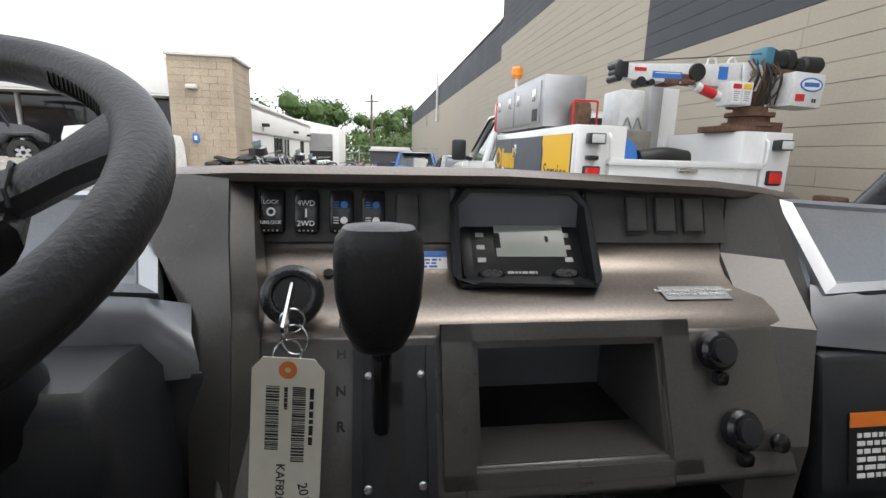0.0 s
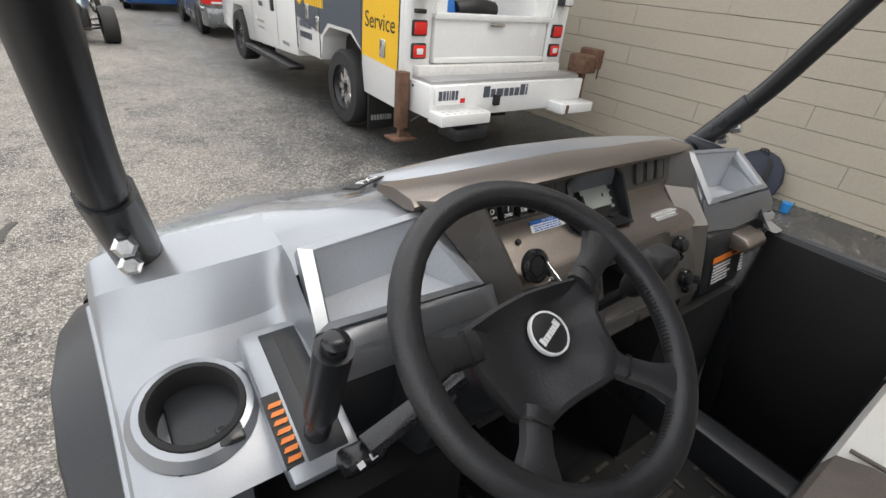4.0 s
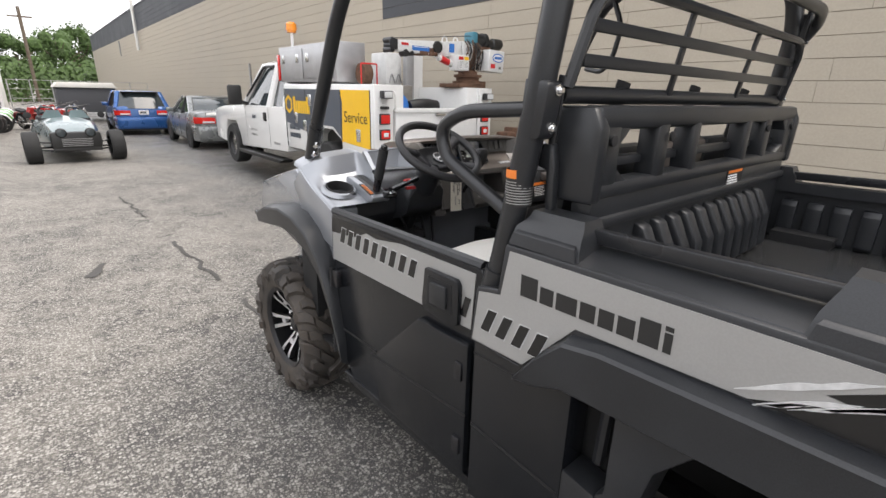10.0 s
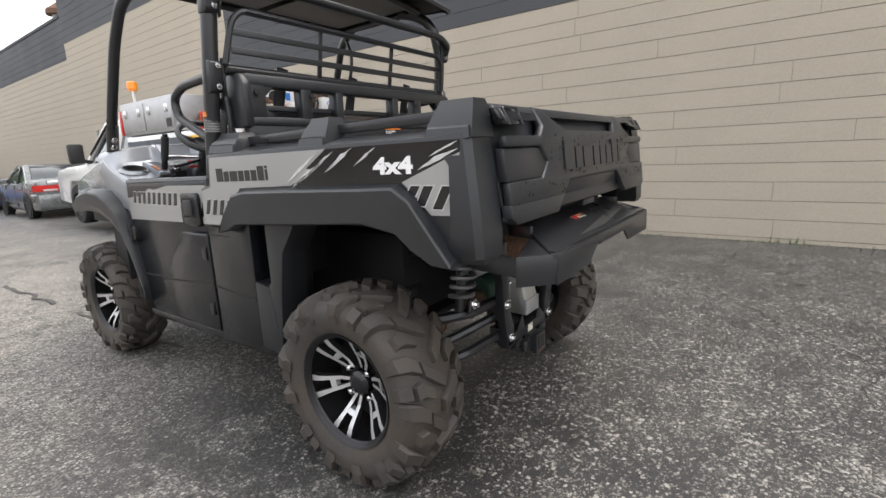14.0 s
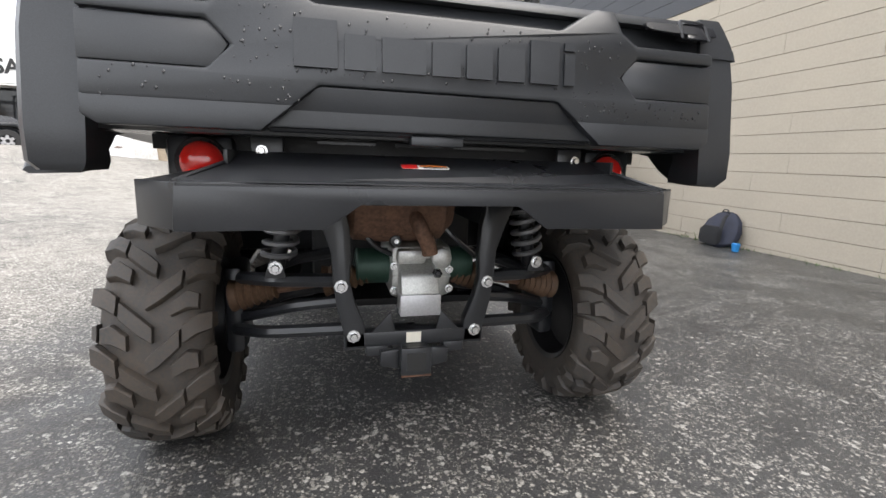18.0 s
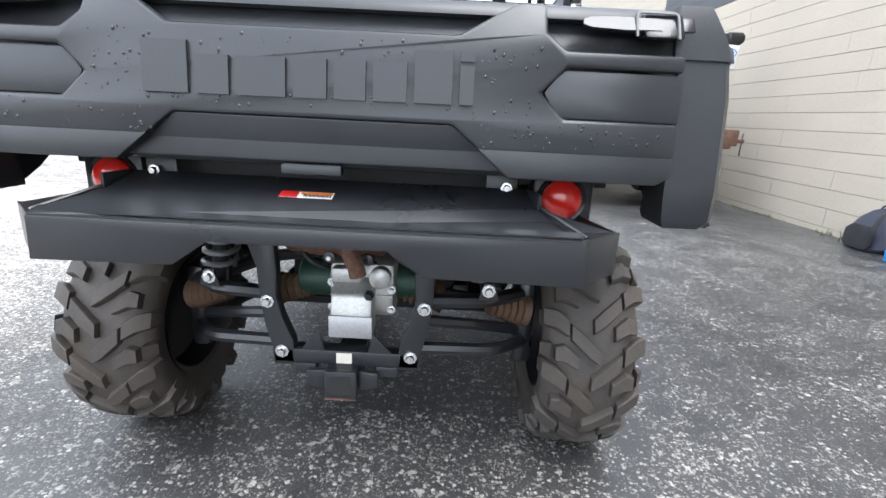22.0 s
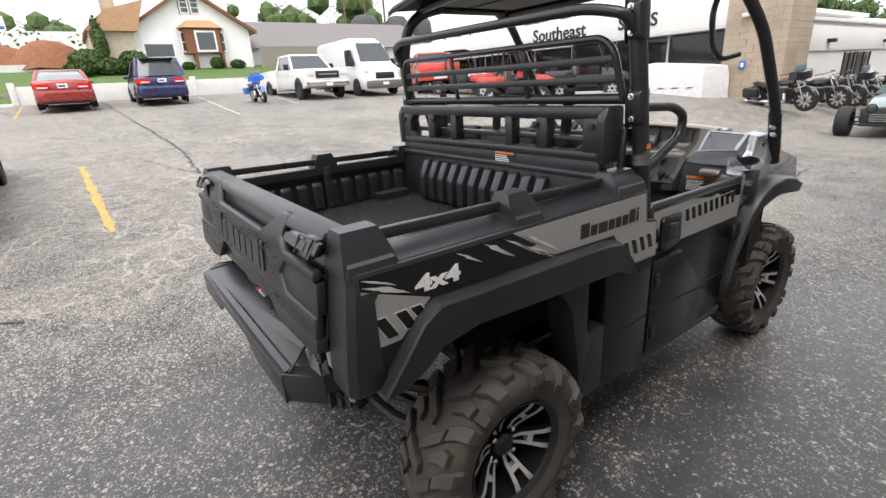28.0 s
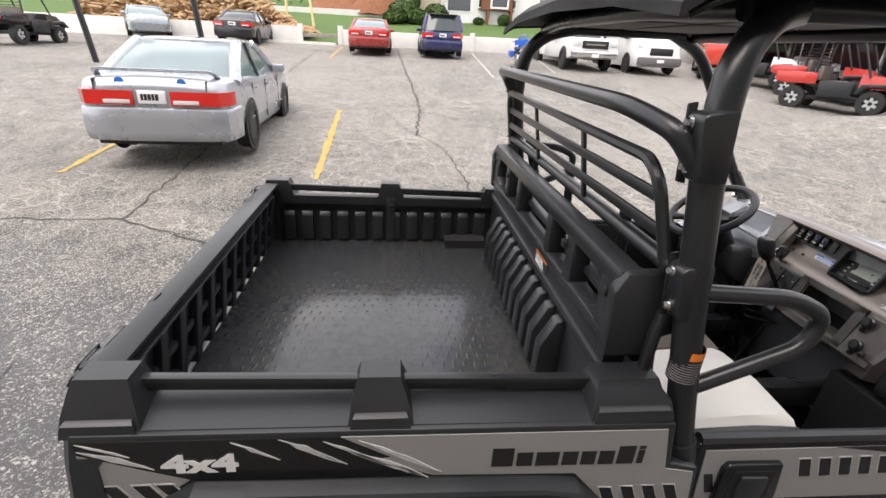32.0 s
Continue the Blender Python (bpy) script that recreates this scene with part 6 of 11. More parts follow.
    part("axle_housing", lathe([(0.050, -0.185), (0.056, -0.18), (0.056, 0.18), (0.050, 0.185)], (0.02, -0.14, 0.558), "x", 20), GREEN_D, utv)
    mf = part("silencer", lathe([(0.0, -0.17), (0.08, -0.165), (0.118, -0.13), (0.125, -0.05), (0.125, 0.05), (0.118, 0.13), (0.08, 0.165), (0, 0.17)], (-0.045, -0.17, 0.765), "x", 22), RUST, utv, "rusty exhaust silencer with a short tail pipe")
    part("pipe_flange", lathe([(0.045, 0), (0.048, 0.008), (0, 0.01)], matrix=Matrix.Translation((-0.01, -0.285, 0.735)) @ Matrix.Rotation(radians(90), 4, "X"), seg=14), RUST, mf)
    part("tail_pipe", tube([(-0.01, -0.27, 0.735), (0.0, -0.305, 0.715), (0.03, -0.31, 0.65), (0.035, -0.31, 0.625)], 0.023, 12, 0.04), RUST, mf)
    for k in range(2):
        part("heat_shield_rib", tube([(-0.13 + 0.07 * k, -0.268, 0.70), (-0.09 + 0.05 * k, -0.285, 0.73)], 0.005, 6, 0), RUST, mf)
    cm = part("cross_member", box(-0.205, 0.205, -0.300, -0.25, 0.352, 0.396, 0.004), STEEL_B, utv)
    for s in (-1, 1):
        part("member_web", prism([(s * 0.06, 0.395), (s * 0.13, 0.395), (s * 0.075, 0.455)], "y", -0.302, -0.294, 0.002), STEEL_B, cm)
        part("member_foot", box(s * 0.085, s * 0.145, -0.306, -0.26, 0.325, 0.356, 0.003), STEEL_B, cm)
    hitch = part("hitch_receiver", box(-0.046, 0.034, -0.345, -0.12, 0.281, 0.357, 0.005), STEEL_B, utv, "square black hitch receiver")
    part("receiver_mouth", prism([(-0.050, 0.277), (0.038, 0.277), (0.038, 0.361), (-0.050, 0.361)], "y", -0.352, -0.336, 0.004), STEEL_B, hitch)
    part("receiver_hole", box(-0.034, 0.022, -0.354, -0.350, 0.293, 0.346), INK, hitch)
    part("receiver_rust", box(-0.05, 0.038, -0.3535, -0.348, 0.275, 0.279), RUST, hitch)
    part("receiver_label", slab(facing((-0.006, -0.302, 0.376), (1, 0, 0), (0, 0, 1)), -0.022, 0.022, -0.016, 0.016, 0.001), PAPER, hitch, "worn paper label on the receiver")
    for s in (-1, 1):
        part("receiver_wing", prism([(-0.006 + s * 0.045, 0.35), (-0.006 + s * 0.10, 0.345), (-0.006 + s * 0.10, 0.30), (-0.006 + s * 0.045, 0.288)], "y", -0.325, -0.305, 0.004), STEEL_B, hitch)
    # plain box fills the engine bay; it and the skid plate are coloured as shaded
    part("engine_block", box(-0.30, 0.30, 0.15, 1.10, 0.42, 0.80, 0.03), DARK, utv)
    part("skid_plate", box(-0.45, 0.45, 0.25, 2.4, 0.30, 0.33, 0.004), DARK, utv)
    for k, (x0, x1) in enumerate(((-0.16, 0.10), (0.02, 0.2), (-0.2, -0.05))):
        part("wiring_loom", tube([(x0, -0.15, 0.80), ((x0 + x1) / 2, -0.24, 0.70 - 0.03 * k), (x1, -0.20, 0.60)], 0.008, 6, 0.05), STEEL_B, utv)


chassis()


def cage():
    for s in (-1, 1):
        X = s * 0.742
        # rear hoop post, front post and roof rail
        part("rear_post", tube([(X, 0.772, 1.0), (X, 0.738, 1.15), (X, 0.706, 1.32), (s * 0.738, 0.676, 1.52), (s * 0.728, 0.652, 1.72), (s * 0.70, 0.672, 1.87), (s * 0.655, 0.745, 1.945), (s * 0.60, 0.85, 1.968)], 0.030, 14, 0.07), STEEL_B, utv)
        part("post_foot", tube([(X, 0.785, 0.95), (X, 0.755, 1.075)], 0.036, 12, 0), STEEL_B, utv)
        for za, ya in ((1.735, 0.648), (1.455, 0.686)):
            br = part("post_bracket", prism([(ya + 0.016, za + 0.062), (ya - 0.040, za + 0.056), (ya - 0.047, za + 0.046), (ya - 0.034, za - 0.052), (ya - 0.026, za - 0.062), (ya + 0.026, za - 0.062)], "x", s * 0.712, s * 0.764, 0.006), STEEL_B, utv)
            part("bracket_flange", prism([(ya - 0.030, za + 0.070), (ya - 0.048, za + 0.066), (ya - 0.036, za - 0.070), (ya - 0.018, za - 0.074)], "x", s * 0.706, s * 0.712, 0.002), STEEL_B, br)
            for k in (-1, 1):
                part("post_bolt", bolt((s * 0.730, ya - 0.040 - 0.005 * k, za + 0.038 * k), "y", 0.0075, -0.013), CHROME, br)
        sl = part("warning_label", lathe([(0.0308, 1.245), (0.0308, 1.325)], (0, 0, 0), "z", 16, matrix=Matrix.Translation((X, 0.7135, 0)), cap=False), INK, utv, "black and orange warning label on the post")
        part("label_band", lathe([(0.0313, 1.307), (0.0313, 1.326)], matrix=Matrix.Translation((X, 0.7135, 0)), seg=16, cap=False), ORANGE, sl)
        for k in range(9):
            part("label_print", lathe([(0.0312, 1.250 + k * 0.006), (0.0312, 1.2522 + k * 0.006)], matrix=Matrix.Translation((X, 0.7135, 0)), seg=16, cap=False), POLE, sl)
        o = 0.08 if s > 0 else 0.0
        part("front_post", tube([(s * 0.665 + o, 2.0, 1.08), (s * 0.682 + o, 1.90, 1.22), (s * 0.70 + o, 1.79, 1.38), (s * 0.70 + o * 0.6, 1.60, 1.72), (s * 0.69, 1.47, 1.90), (s * 0.64, 1.30, 1.965)], 0.0255, 12, 0.08), STEEL_B, utv)
        jt = part("post_joint", tube([(s * 0.672 + o, 1.955, 1.14), (s * 0.695 + o, 1.815, 1.345)], 0.030, 12, 0), STEEL_B, utv)
        for y, z in ((1.862, 1.278), (1.886, 1.240)):
            part("post_bolt", lathe([(0.014, 0), (0.014, 0.020), (0.009, 0.024), (0, 0.024)], matrix=Matrix.Translation((s * 0.692 + o, y - 0.026, z - 0.010)) @ Matrix.Rotation(radians(70), 4, "X"), seg=6), CHROME, jt)
        part("roof_rail", tube([(s * 0.62, 0.72, 1.96), (s * 0.64, 1.35, 1.965)], 0.022, 10, 0.05), STEEL_B, utv)
        # hand rail beside the seat
        part("side_grab_bar", tube([(X + s * 0.006, 0.69, 1.455), (X + s * 0.008, 0.90, 1.442), (X + s * 0.006, 0.985, 1.400), (X + s * 0.006, 0.965, 1.325), (X + s * 0.006, 0.735, 1.222)], 0.0175, 10, 0.06), STEEL_B, utv)
    part("passenger_grab", tube([(0.69, 1.53, 1.62), (0.66, 1.42, 1.60), (0.645, 1.36, 1.66), (0.645, 1.33, 1.80), (0.66, 1.40, 1.93)], 0.012, 8, 0.05), STEEL_B, utv)
    part("roof_bow", tube([(-0.62, 0.72, 1.955), (-0.3, 0.69, 1.97), (0.3, 0.69, 1.97), (0.62, 0.72, 1.955)], 0.02, 10, 0.08), STEEL_B, utv)
    part("roof_bow", tube([(-0.64, 1.40, 1.955), (0.64, 1.40, 1.955)], 0.02, 10, 0), STEEL_B, utv)
    # soft top
    rings = []
    for y, z, hw in ((0.555, 1.972, 0.715), (0.60, 2.004, 0.735), (1.0, 2.028, 0.74), (1.35, 2.016, 0.72), (1.44, 1.985, 0.69)):
        rings.append([Vector((hw * c, y + 0.01 * math.sin(5 * c), z + dz - 0.02 * c * c)) for c, dz in ((-1, -0.02), (-1.0, 0.0), (-0.6, 0.025), (0, 0.035), (0.6, 0.025), (1.0, 0.0), (1, -0.02), (0.6, 0.0), (0, 0.006), (-0.6, 0.0))])
    roof = part("soft_top", loft(rings), CLOTH, utv, "black soft roof stretched over the cage")
    for s in (-1, 1):
        part("top_hem", tube([(s * 0.71, 0.565, 1.935), (s * 0.736, 0.61, 1.963), (s * 0.742, 1.0, 1.988), (s * 0.722, 1.35, 1.976)], 0.006, 6, 0.03), CLOTH, roof)
    lining = material("grey roof lining", (0.16, 0.15, 0.14), 0.8, var=0.15, scale=5, fine=300, bump=0.3)
    for xa, xb in ((-0.57, -0.03), (0.03, 0.57)):
        for ya, yb in ((0.70, 1.00), (1.04, 1.36)):
            part("roof_lining", box(xa, xb, ya, yb, 1.968, 1.974, 0.002), lining, roof)
    # rear screen of flat bars under the hoop
    sc = part("screen_frame", tube([(-0.70, 0.64, 1.50), (-0.672, 0.612, 1.655), (-0.63, 0.605, 1.698), (0.63, 0.600, 1.690), (0.676, 0.606, 1.648), (0.70, 0.64, 1.49)], 0.013, 8, 0.05), STEEL_B, utv, "black barred screen behind the seats")
    part("upper_hoop", tube([(-0.722, 0.632, 1.69), (-0.715, 0.590, 1.765), (-0.60, 0.548, 1.790), (0.60, 0.548, 1.785), (0.725, 0.585, 1.755), (0.735, 0.625, 1.70)], 0.019, 10, 0.07), STEEL_B, sc)
    for z, y in ((1.620, 0.618), (1.553, 0.626)):
        part("screen_bar", box(-0.675, 0.675, y - 0.004, y + 0.006, z - 0.013, z + 0.013, 0.003), STEEL_B, sc)
    for x in (-0.24, 0.24):
        part("screen_upright", prism([(0.606, 1.692), (0.616, 1.692), (0.650, 1.49), (0.640, 1.49)], "x", x - 0.011, x + 0.011, 0.002), STEEL_B, sc)
    part("lower_tube", tube([(-0.70, 0.66, 1.485), (0.70, 0.66, 1.485)], 0.02, 10, 0), STEEL_B, utv)


cage()


def headboard():
    """Moulded cargo headboard with its row of openings."""
    y0, y1 = 0.565, 0.625
    hb = part("headboard", box(-0.675, 0.675, y0, y1, 1.415, 1.466, 0.014), BLACK, utv, "black moulded headboard with a row of openings")
    part("lower_beam", box(-0.665, 0.665, y0, y1, 1.268, 1.304, 0.010), BLACK, hb)
    part("head_panel", box(-0.665, 0.665, y0 + 0.008, y1, 1.20, 1.27, 0.004), BLACK, hb)
    for x, w in ((-0.635, 0.05), (-0.385, 0.030), (-0.195, 0.024), (0.195, 0.024), (0.385, 0.030), (0.635, 0.05)):
        part("strut", box(x - w, x + w, y0 + 0.002, y1 - 0.002, 1.29, 1.43, 0.01), BLACK, hb)
    for s in (-1, 1):
        part("end_block", prism([(y0 - 0.006, 1.262), (y0 - 0.010, 1.42), (y0 + 0.012, 1.464), (y1 + 0.045, 1.464), (y1 + 0.06, 1.262)], "x", s * 0.652, s * 0.690, 0.010), BLACK, hb)
        part("gusset", prism([(s * 0.61, 1.422), (s * 0.54, 1.422), (s * 0.61, 1.36)], "y", y0 + 0.004, y1 - 0.004, 0.006), BLACK, hb)
        part("gusset", prism([(s * 0.61, 1.30), (s * 0.53, 1.30), (s * 0.61, 1.345)], "y", y0 + 0.004, y1 - 0.004, 0.006), BLACK, hb)
        part("end_latch", prism([(0.655, 1.385), (0.70, 1.38), (0.70, 1.335), (0.668, 1.325), (0.66, 1.20), (0.64, 1.20), (0.645, 1.33)], "x", s * 0.688, s * 0.712, 0.006), BLACK, hb)
        for x in (0.36, 0.63):
            part("head_bolt", lathe([(0.012, 0), (0.012, 0.006), (0, 0.008)], matrix=Matrix.Translation((s * x, y0 - 0.0015, 1.395)) @ Matrix.Rotation(radians(90), 4, "X"), seg=12), DARK, hb)
    part("back_rail", box(-0.60, 0.60, y1 - 0.02, y1 + 0.01, 1.33, 1.352, 0.004), BLACK, hb)
    m = facing((0.165, y0 + 0.0075, 1.242), (1, 0, 0), (0, 0, 1))
    lb = part("cargo_label", slab(m, -0.068, 0.068, -0.03, 0.03, 0.001), INK, hb, "orange and black cargo warning label")
    part("label_head", slab(m @ Matrix.Translation((0, 0, 0.0011)), -0.06, 0.06, 0.018, 0.03), ORANGE, lb)
    bars("label_print", m @ Matrix.Translation((-0.012, -0.006, 0.0011)), 0.09, 5, 0.008, WHITE, lb, 9)
    part("back_wall", box(-0.66, 0.66, 0.64, 0.66, 0.60, 1.21), DARK, utv)


headboard()


# ---- cab of the utility vehicle ----
def hood_and_cowl():
    sec = []
    for y, pts in ((1.80, ((0.66, 1.13), (0.46, 1.205), (0.30, 1.246), (0.0, 1.258))), (1.90, ((0.665, 1.170), (0.46, 1.212), (0.30, 1.236), (0.0, 1.252))), (2.06, ((0.655, 1.165), (0.50, 1.185), (0.29, 1.178), (0.0, 1.205))), (2.25, ((0.63, 1.09), (0.48, 1.12), (0.28, 1.105), (0.0, 1.135))), (2.42, ((0.56, 0.99), (0.42, 1.02), (0.25, 1.01), (0.0, 1.04))), (2.52, ((0.46, 0.86), (0.34, 0.88), (0.2, 0.885), (0.0, 0.90))), (2.55, ((0.44, 0.60), (0.34, 0.60), (0.2, 0.60), (0.0, 0.60)))):
        full = [(-x, z) for x, z in pts] + [(x, z) for x, z in reversed(pts[:-1])]
        sec.append([Vector((x, y, z)) for x, z in full] + [Vector((x, y, 0.58)) for x, _ in reversed(full)])
    hd = part("hood", loft(sec), HOOD, utv, "grey metallic hood with a black badge")
    rings = []
    for x, y, z, w in ((-0.262, 2.050, 1.199, 0.020), (-0.18, 1.995, 1.222, 0.045), (-0.08, 1.955, 1.243, 0.055), (0.05, 1.925, 1.258, 0.058), (0.25, 1.90, 1.264, 0.055), (0.42, 1.885, 1.258, 0.050), (0.55, 1.875, 1.246, 0.045)):
        rings.append([Vector((x, y + e * w, z + dz)) for e, dz in ((-1, -0.012), (-1, 0.004), (0, 0.010), (1, -0.002), (1, -0.02))])
    part("hood_band", loft(rings), SILVER, hd, "bright curved band across the hood")
    for k in range(4):
        part("hood_vent", slab(facing((-0.10 + 0.11 * k, 2.03 - 0.02 * k, 1.214 + 0.006 * k), (1, -0.12, 0.02), (0.12, 1, -0.42)), -0.035, 0.035, -0.006, 0.006, 0.0015), INK, hd)
    bd = part("hood_badge", slab(facing((-0.27, 2.035, 1.204), (1, 0.42, 0.04), (-0.42, 1, -0.32)), -0.055, 0.055, -0.020, 0.020, 0.003), INK, hd)
    words("lettering", "FXR", 0.034, WHITE, bd, facing((-0.27, 2.035, 1.2075), (1, 0.42, 0.04), (-0.42, 1, -0.32)))
    part("front_bumper", tube([(-0.45, 2.45, 0.45), (-0.42, 2.66, 0.62), (0.42, 2.66, 0.62), (0.45, 2.45, 0.45)], 0.028, 10, 0.08), STEEL_B, utv)
    for s in (-1, 1):
        part("headlamp", prism([(2.50, 0.82), (2.57, 0.84), (2.53, 0.95), (2.46, 0.97)], "x", s * 0.28, s * 0.52, 0.01), LAMP_W, utv)
    # moulded cowls beside the dash, each dished for a cup holder
    def cowl(s, dx, name, label):
        rows = []
        for x, ys in ((0.748, ((1.612, 1.048), (1.68, 1.075), (1.76, 1.105), (1.83, 1.140), (1.878, 1.172), (1.94, 1.180))), (0.738, ((1.603, 1.062), (1.68, 1.088), (1.76, 1.113), (1.822, 1.148), (1.868, 1.188), (1.94, 1.200))), (0.70, ((1.60, 1.064), (1.68, 1.096), (1.748, 1.115), (1.795, 1.150), (1.842, 1.207), (1.93, 1.217))), (0.64, ((1.60, 1.064), (1.68, 1.099), (1.742, 1.118), (1.782, 1.152), (1.820, 1.222), (1.92, 1.228))), (0.58, ((1.60, 1.064), (1.68, 1.101), (1.742, 1.121), (1.778, 1.156), (1.812, 1.230), (1.91, 1.235))), (0.545, ((1.602, 1.066), (1.68, 1.104), (1.742, 1.126), (1.776, 1.164), (1.808, 1.234), (1.90, 1.239))), (0.530, ((1.612, 1.074), (1.682, 1.122), (1.742, 1.152), (1.774, 1.190), (1.806, 1.237), (1.90, 1.242))), (0.520, ((1.640, 1.110), (1.686, 1.172), (1.735, 1.204), (1.772, 1.232), (1.803, 1.241), (1.90, 1.244)))):
            rows.append([Vector((s * (x + dx * ease((0.76 - x) / 0.22)), y, z)) for y, z in ys])
        cx, cr = s * (0.668 + dx * 0.42), 0.047
        rows = [[a.lerp(b, k / 4) for a, b in zip(r, r[1:]) for k in range(4)] + [r[-1]] for r in rows]
        bm = loft(eased_grid(rows, 4, 1), closed=False, cap=False)
        gone = [f for f in bm.faces if (f.calc_center_median().x - cx) ** 2 + (f.calc_center_median().y - 1.700) ** 2 < (cr + 0.011) ** 2]
        bmesh.ops.delete(bm, geom=gone, context="FACES")
        body = part(name, bm, SILVER, utv, label)
        body.data.set_sharp_from_angle(angle=radians(16))
        part("cowl_skirt", prism([(1.612, 1.050), (1.68, 1.076), (1.76, 1.106), (1.83, 1.141), (1.878, 1.173), (1.95, 1.10), (1.85, 0.95), (1.622, 0.90)], "x", s * 0.753, s * 0.737, 0.005), SILVER, body)
        cm = Matrix.Translation((cx, 1.700, 1.112)) @ Matrix.Rotation(radians(17), 4, "X")
        cu = part("cup_holder", lathe([(cr + 0.010, 0.004), (cr + 0.008, 0.009), (cr + 0.002, 0.010), (cr, 0.006), (cr - 0.003, -0.050), (cr - 0.006, -0.085), (0.0, -0.085)], matrix=cm, seg=28, cap=False), DARK, utv, "round black cup holder in the silver cowl")
        part("cup_slot", box(cx + 0.012, cx + 0.040, 1.640, 1.665, 1.094, 1.104, 0.003, turn=Matrix.Rotation(radians(17), 4, "X")), BLACK_G, cu)
        part("cup_collar", lathe([(cr + 0.009, 0.006), (cr + 0.017, 0.004), (cr + 0.026, -0.010)], matrix=cm, seg=28, cap=False), SILVER, cu)

    cowl(-1, 0.0, "driver_cowl", "silver moulded cowl beside the steering wheel")
    cowl(1, 0.145, "passenger_cowl", "silver moulded cowl on the passenger side")
    # parking brake pod: a silver frame round a black slot
    pod_top = [(1.556, 1.093), (1.60, 1.108), (1.66, 1.128), (1.72, 1.144), (1.758, 1.150)]
    pod = part("brake_pod", prism(pod_top + [(1.775, 1.10), (1.70, 1.05), (1.565, 1.07)], "x", -0.603, -0.520, 0.006), SILVER, utv, "silver parking brake pod")
    part("pod_slot", prism([(y, z + 0.0025) for y, z in ((1.572, 1.0975), (1.60, 1.108), (1.66, 1.128), (1.72, 1.144), (1.745, 1.147))] + [(1.74, 1.12), (1.58, 1.08)], "x", -0.580, -0.532, 0.002), BLACK, pod)
    part("slot_gap", prism([(y, z + 0.0035) for y, z in ((1.615, 1.113), (1.66, 1.128), (1.72, 1.144), (1.736, 1.146))] + [(1.73, 1.13), (1.62, 1.10)], "x", -0.562, -0.548, 0), INK, pod)
    part("mark_strip", prism([(1.575, 1.1005), (1.60, 1.109), (1.66, 1.129), (1.66, 1.126), (1.575, 1.0975)], "x", -0.6035, -0.5835, 0), INK, pod)
    for k in range(7):
        y = 1.582 + k * 0.0105
        z = 1.1035 + k * 0.0035
        part("arrow_mark", slab(facing((-0.5935, y, z + 0.0008), (1, 0, 0), (0, 1, 0.33)), -0.0075, 0.0075, -0.0028, 0.0028, 0.0008, slant=0.003), ORANGE, pod)
    lv = part("brake_lever", tube([(-0.560, 1.605, 1.09), (-0.558, 1.572, 1.19), (-0.556, 1.55, 1.262)], 0.0155, 12, 0.02), BLACK_G, utv, "black parking brake lever")
    part("lever_grip", tube([(-0.559, 1.582, 1.16), (-0.556, 1.546, 1.276)], 0.0190, 14, 0), BLACK, lv)
    part("lever_button", lathe([(0.013, 0), (0.013, 0.012), (0.008, 0.015), (0, 0.015)], matrix=Matrix.Translation((-0.556, 1.545, 1.277)) @ Matrix.Rotation(radians(17), 4, "X"), seg=14), BLACK_G, lv)


hood_and_cowl()


TRAY_IN = material("grey tray lining", (0.46, 0.48, 0.51), 0.36, metal=0.3, var=0.08, fine=300, bump=0.1, dist=0.0004)


def tray(name, tl, tr, br, bl, parent, label):
    """An open moulded tray in a sloping top, given by the four corners of its mouth: rim, back, sides and floor."""
    mouth = [Vector(q) for q in (tl, tr, br, bl)]
    mid = sum(mouth, Vector()) / 4
    up = (mouth[1] - mouth[2]).cross(mouth[0] - mouth[1]).normalized()
    up = up if up.z > 0 else -up
    outer = [q + (q - mid).normalized() * 0.024 for q in mouth]
    low = min(bl[2], br[2]) - 0.018
    floor = [Vector((tl[0] + 0.010, tl[1] + 0.004, low)), Vector((tr[0] - 0.010, tr[1] + 0.004, low)), Vector((br[0] - 0.008, br[1] + 0.010, low)), Vector((bl[0] + 0.008, bl[1] + 0.010, low))]
    t = bmesh.new()

    def wall(*pts):
        t.faces.new([t.verts.new(q) for q in pts])

    soft = [q + up * 0.003 + (q - mid).normalized() * 0.004 for q in mouth]
    for i in range(4):
        j = (i + 1) % 4
        wall(outer[i] - up * 0.02, outer[j] - up * 0.02, outer[j], outer[i])
        wall(outer[i], outer[j], soft[j], soft[i])
        wall(soft[i], soft[j], mouth[j] - up * 0.003, mouth[i] - up * 0.003)
    rim = part(name, t, SILVER, parent, label, flat=True)
    t = bmesh.new()
    for i in range(4):
        j = (i + 1) % 4
        wall(mouth[i] - up * 0.002, mouth[j] - up * 0.002, floor[j], floor[i])
    wall(*floor)
    part("tray_lining", t, TRAY_IN, rim, flat=True)
    return rim


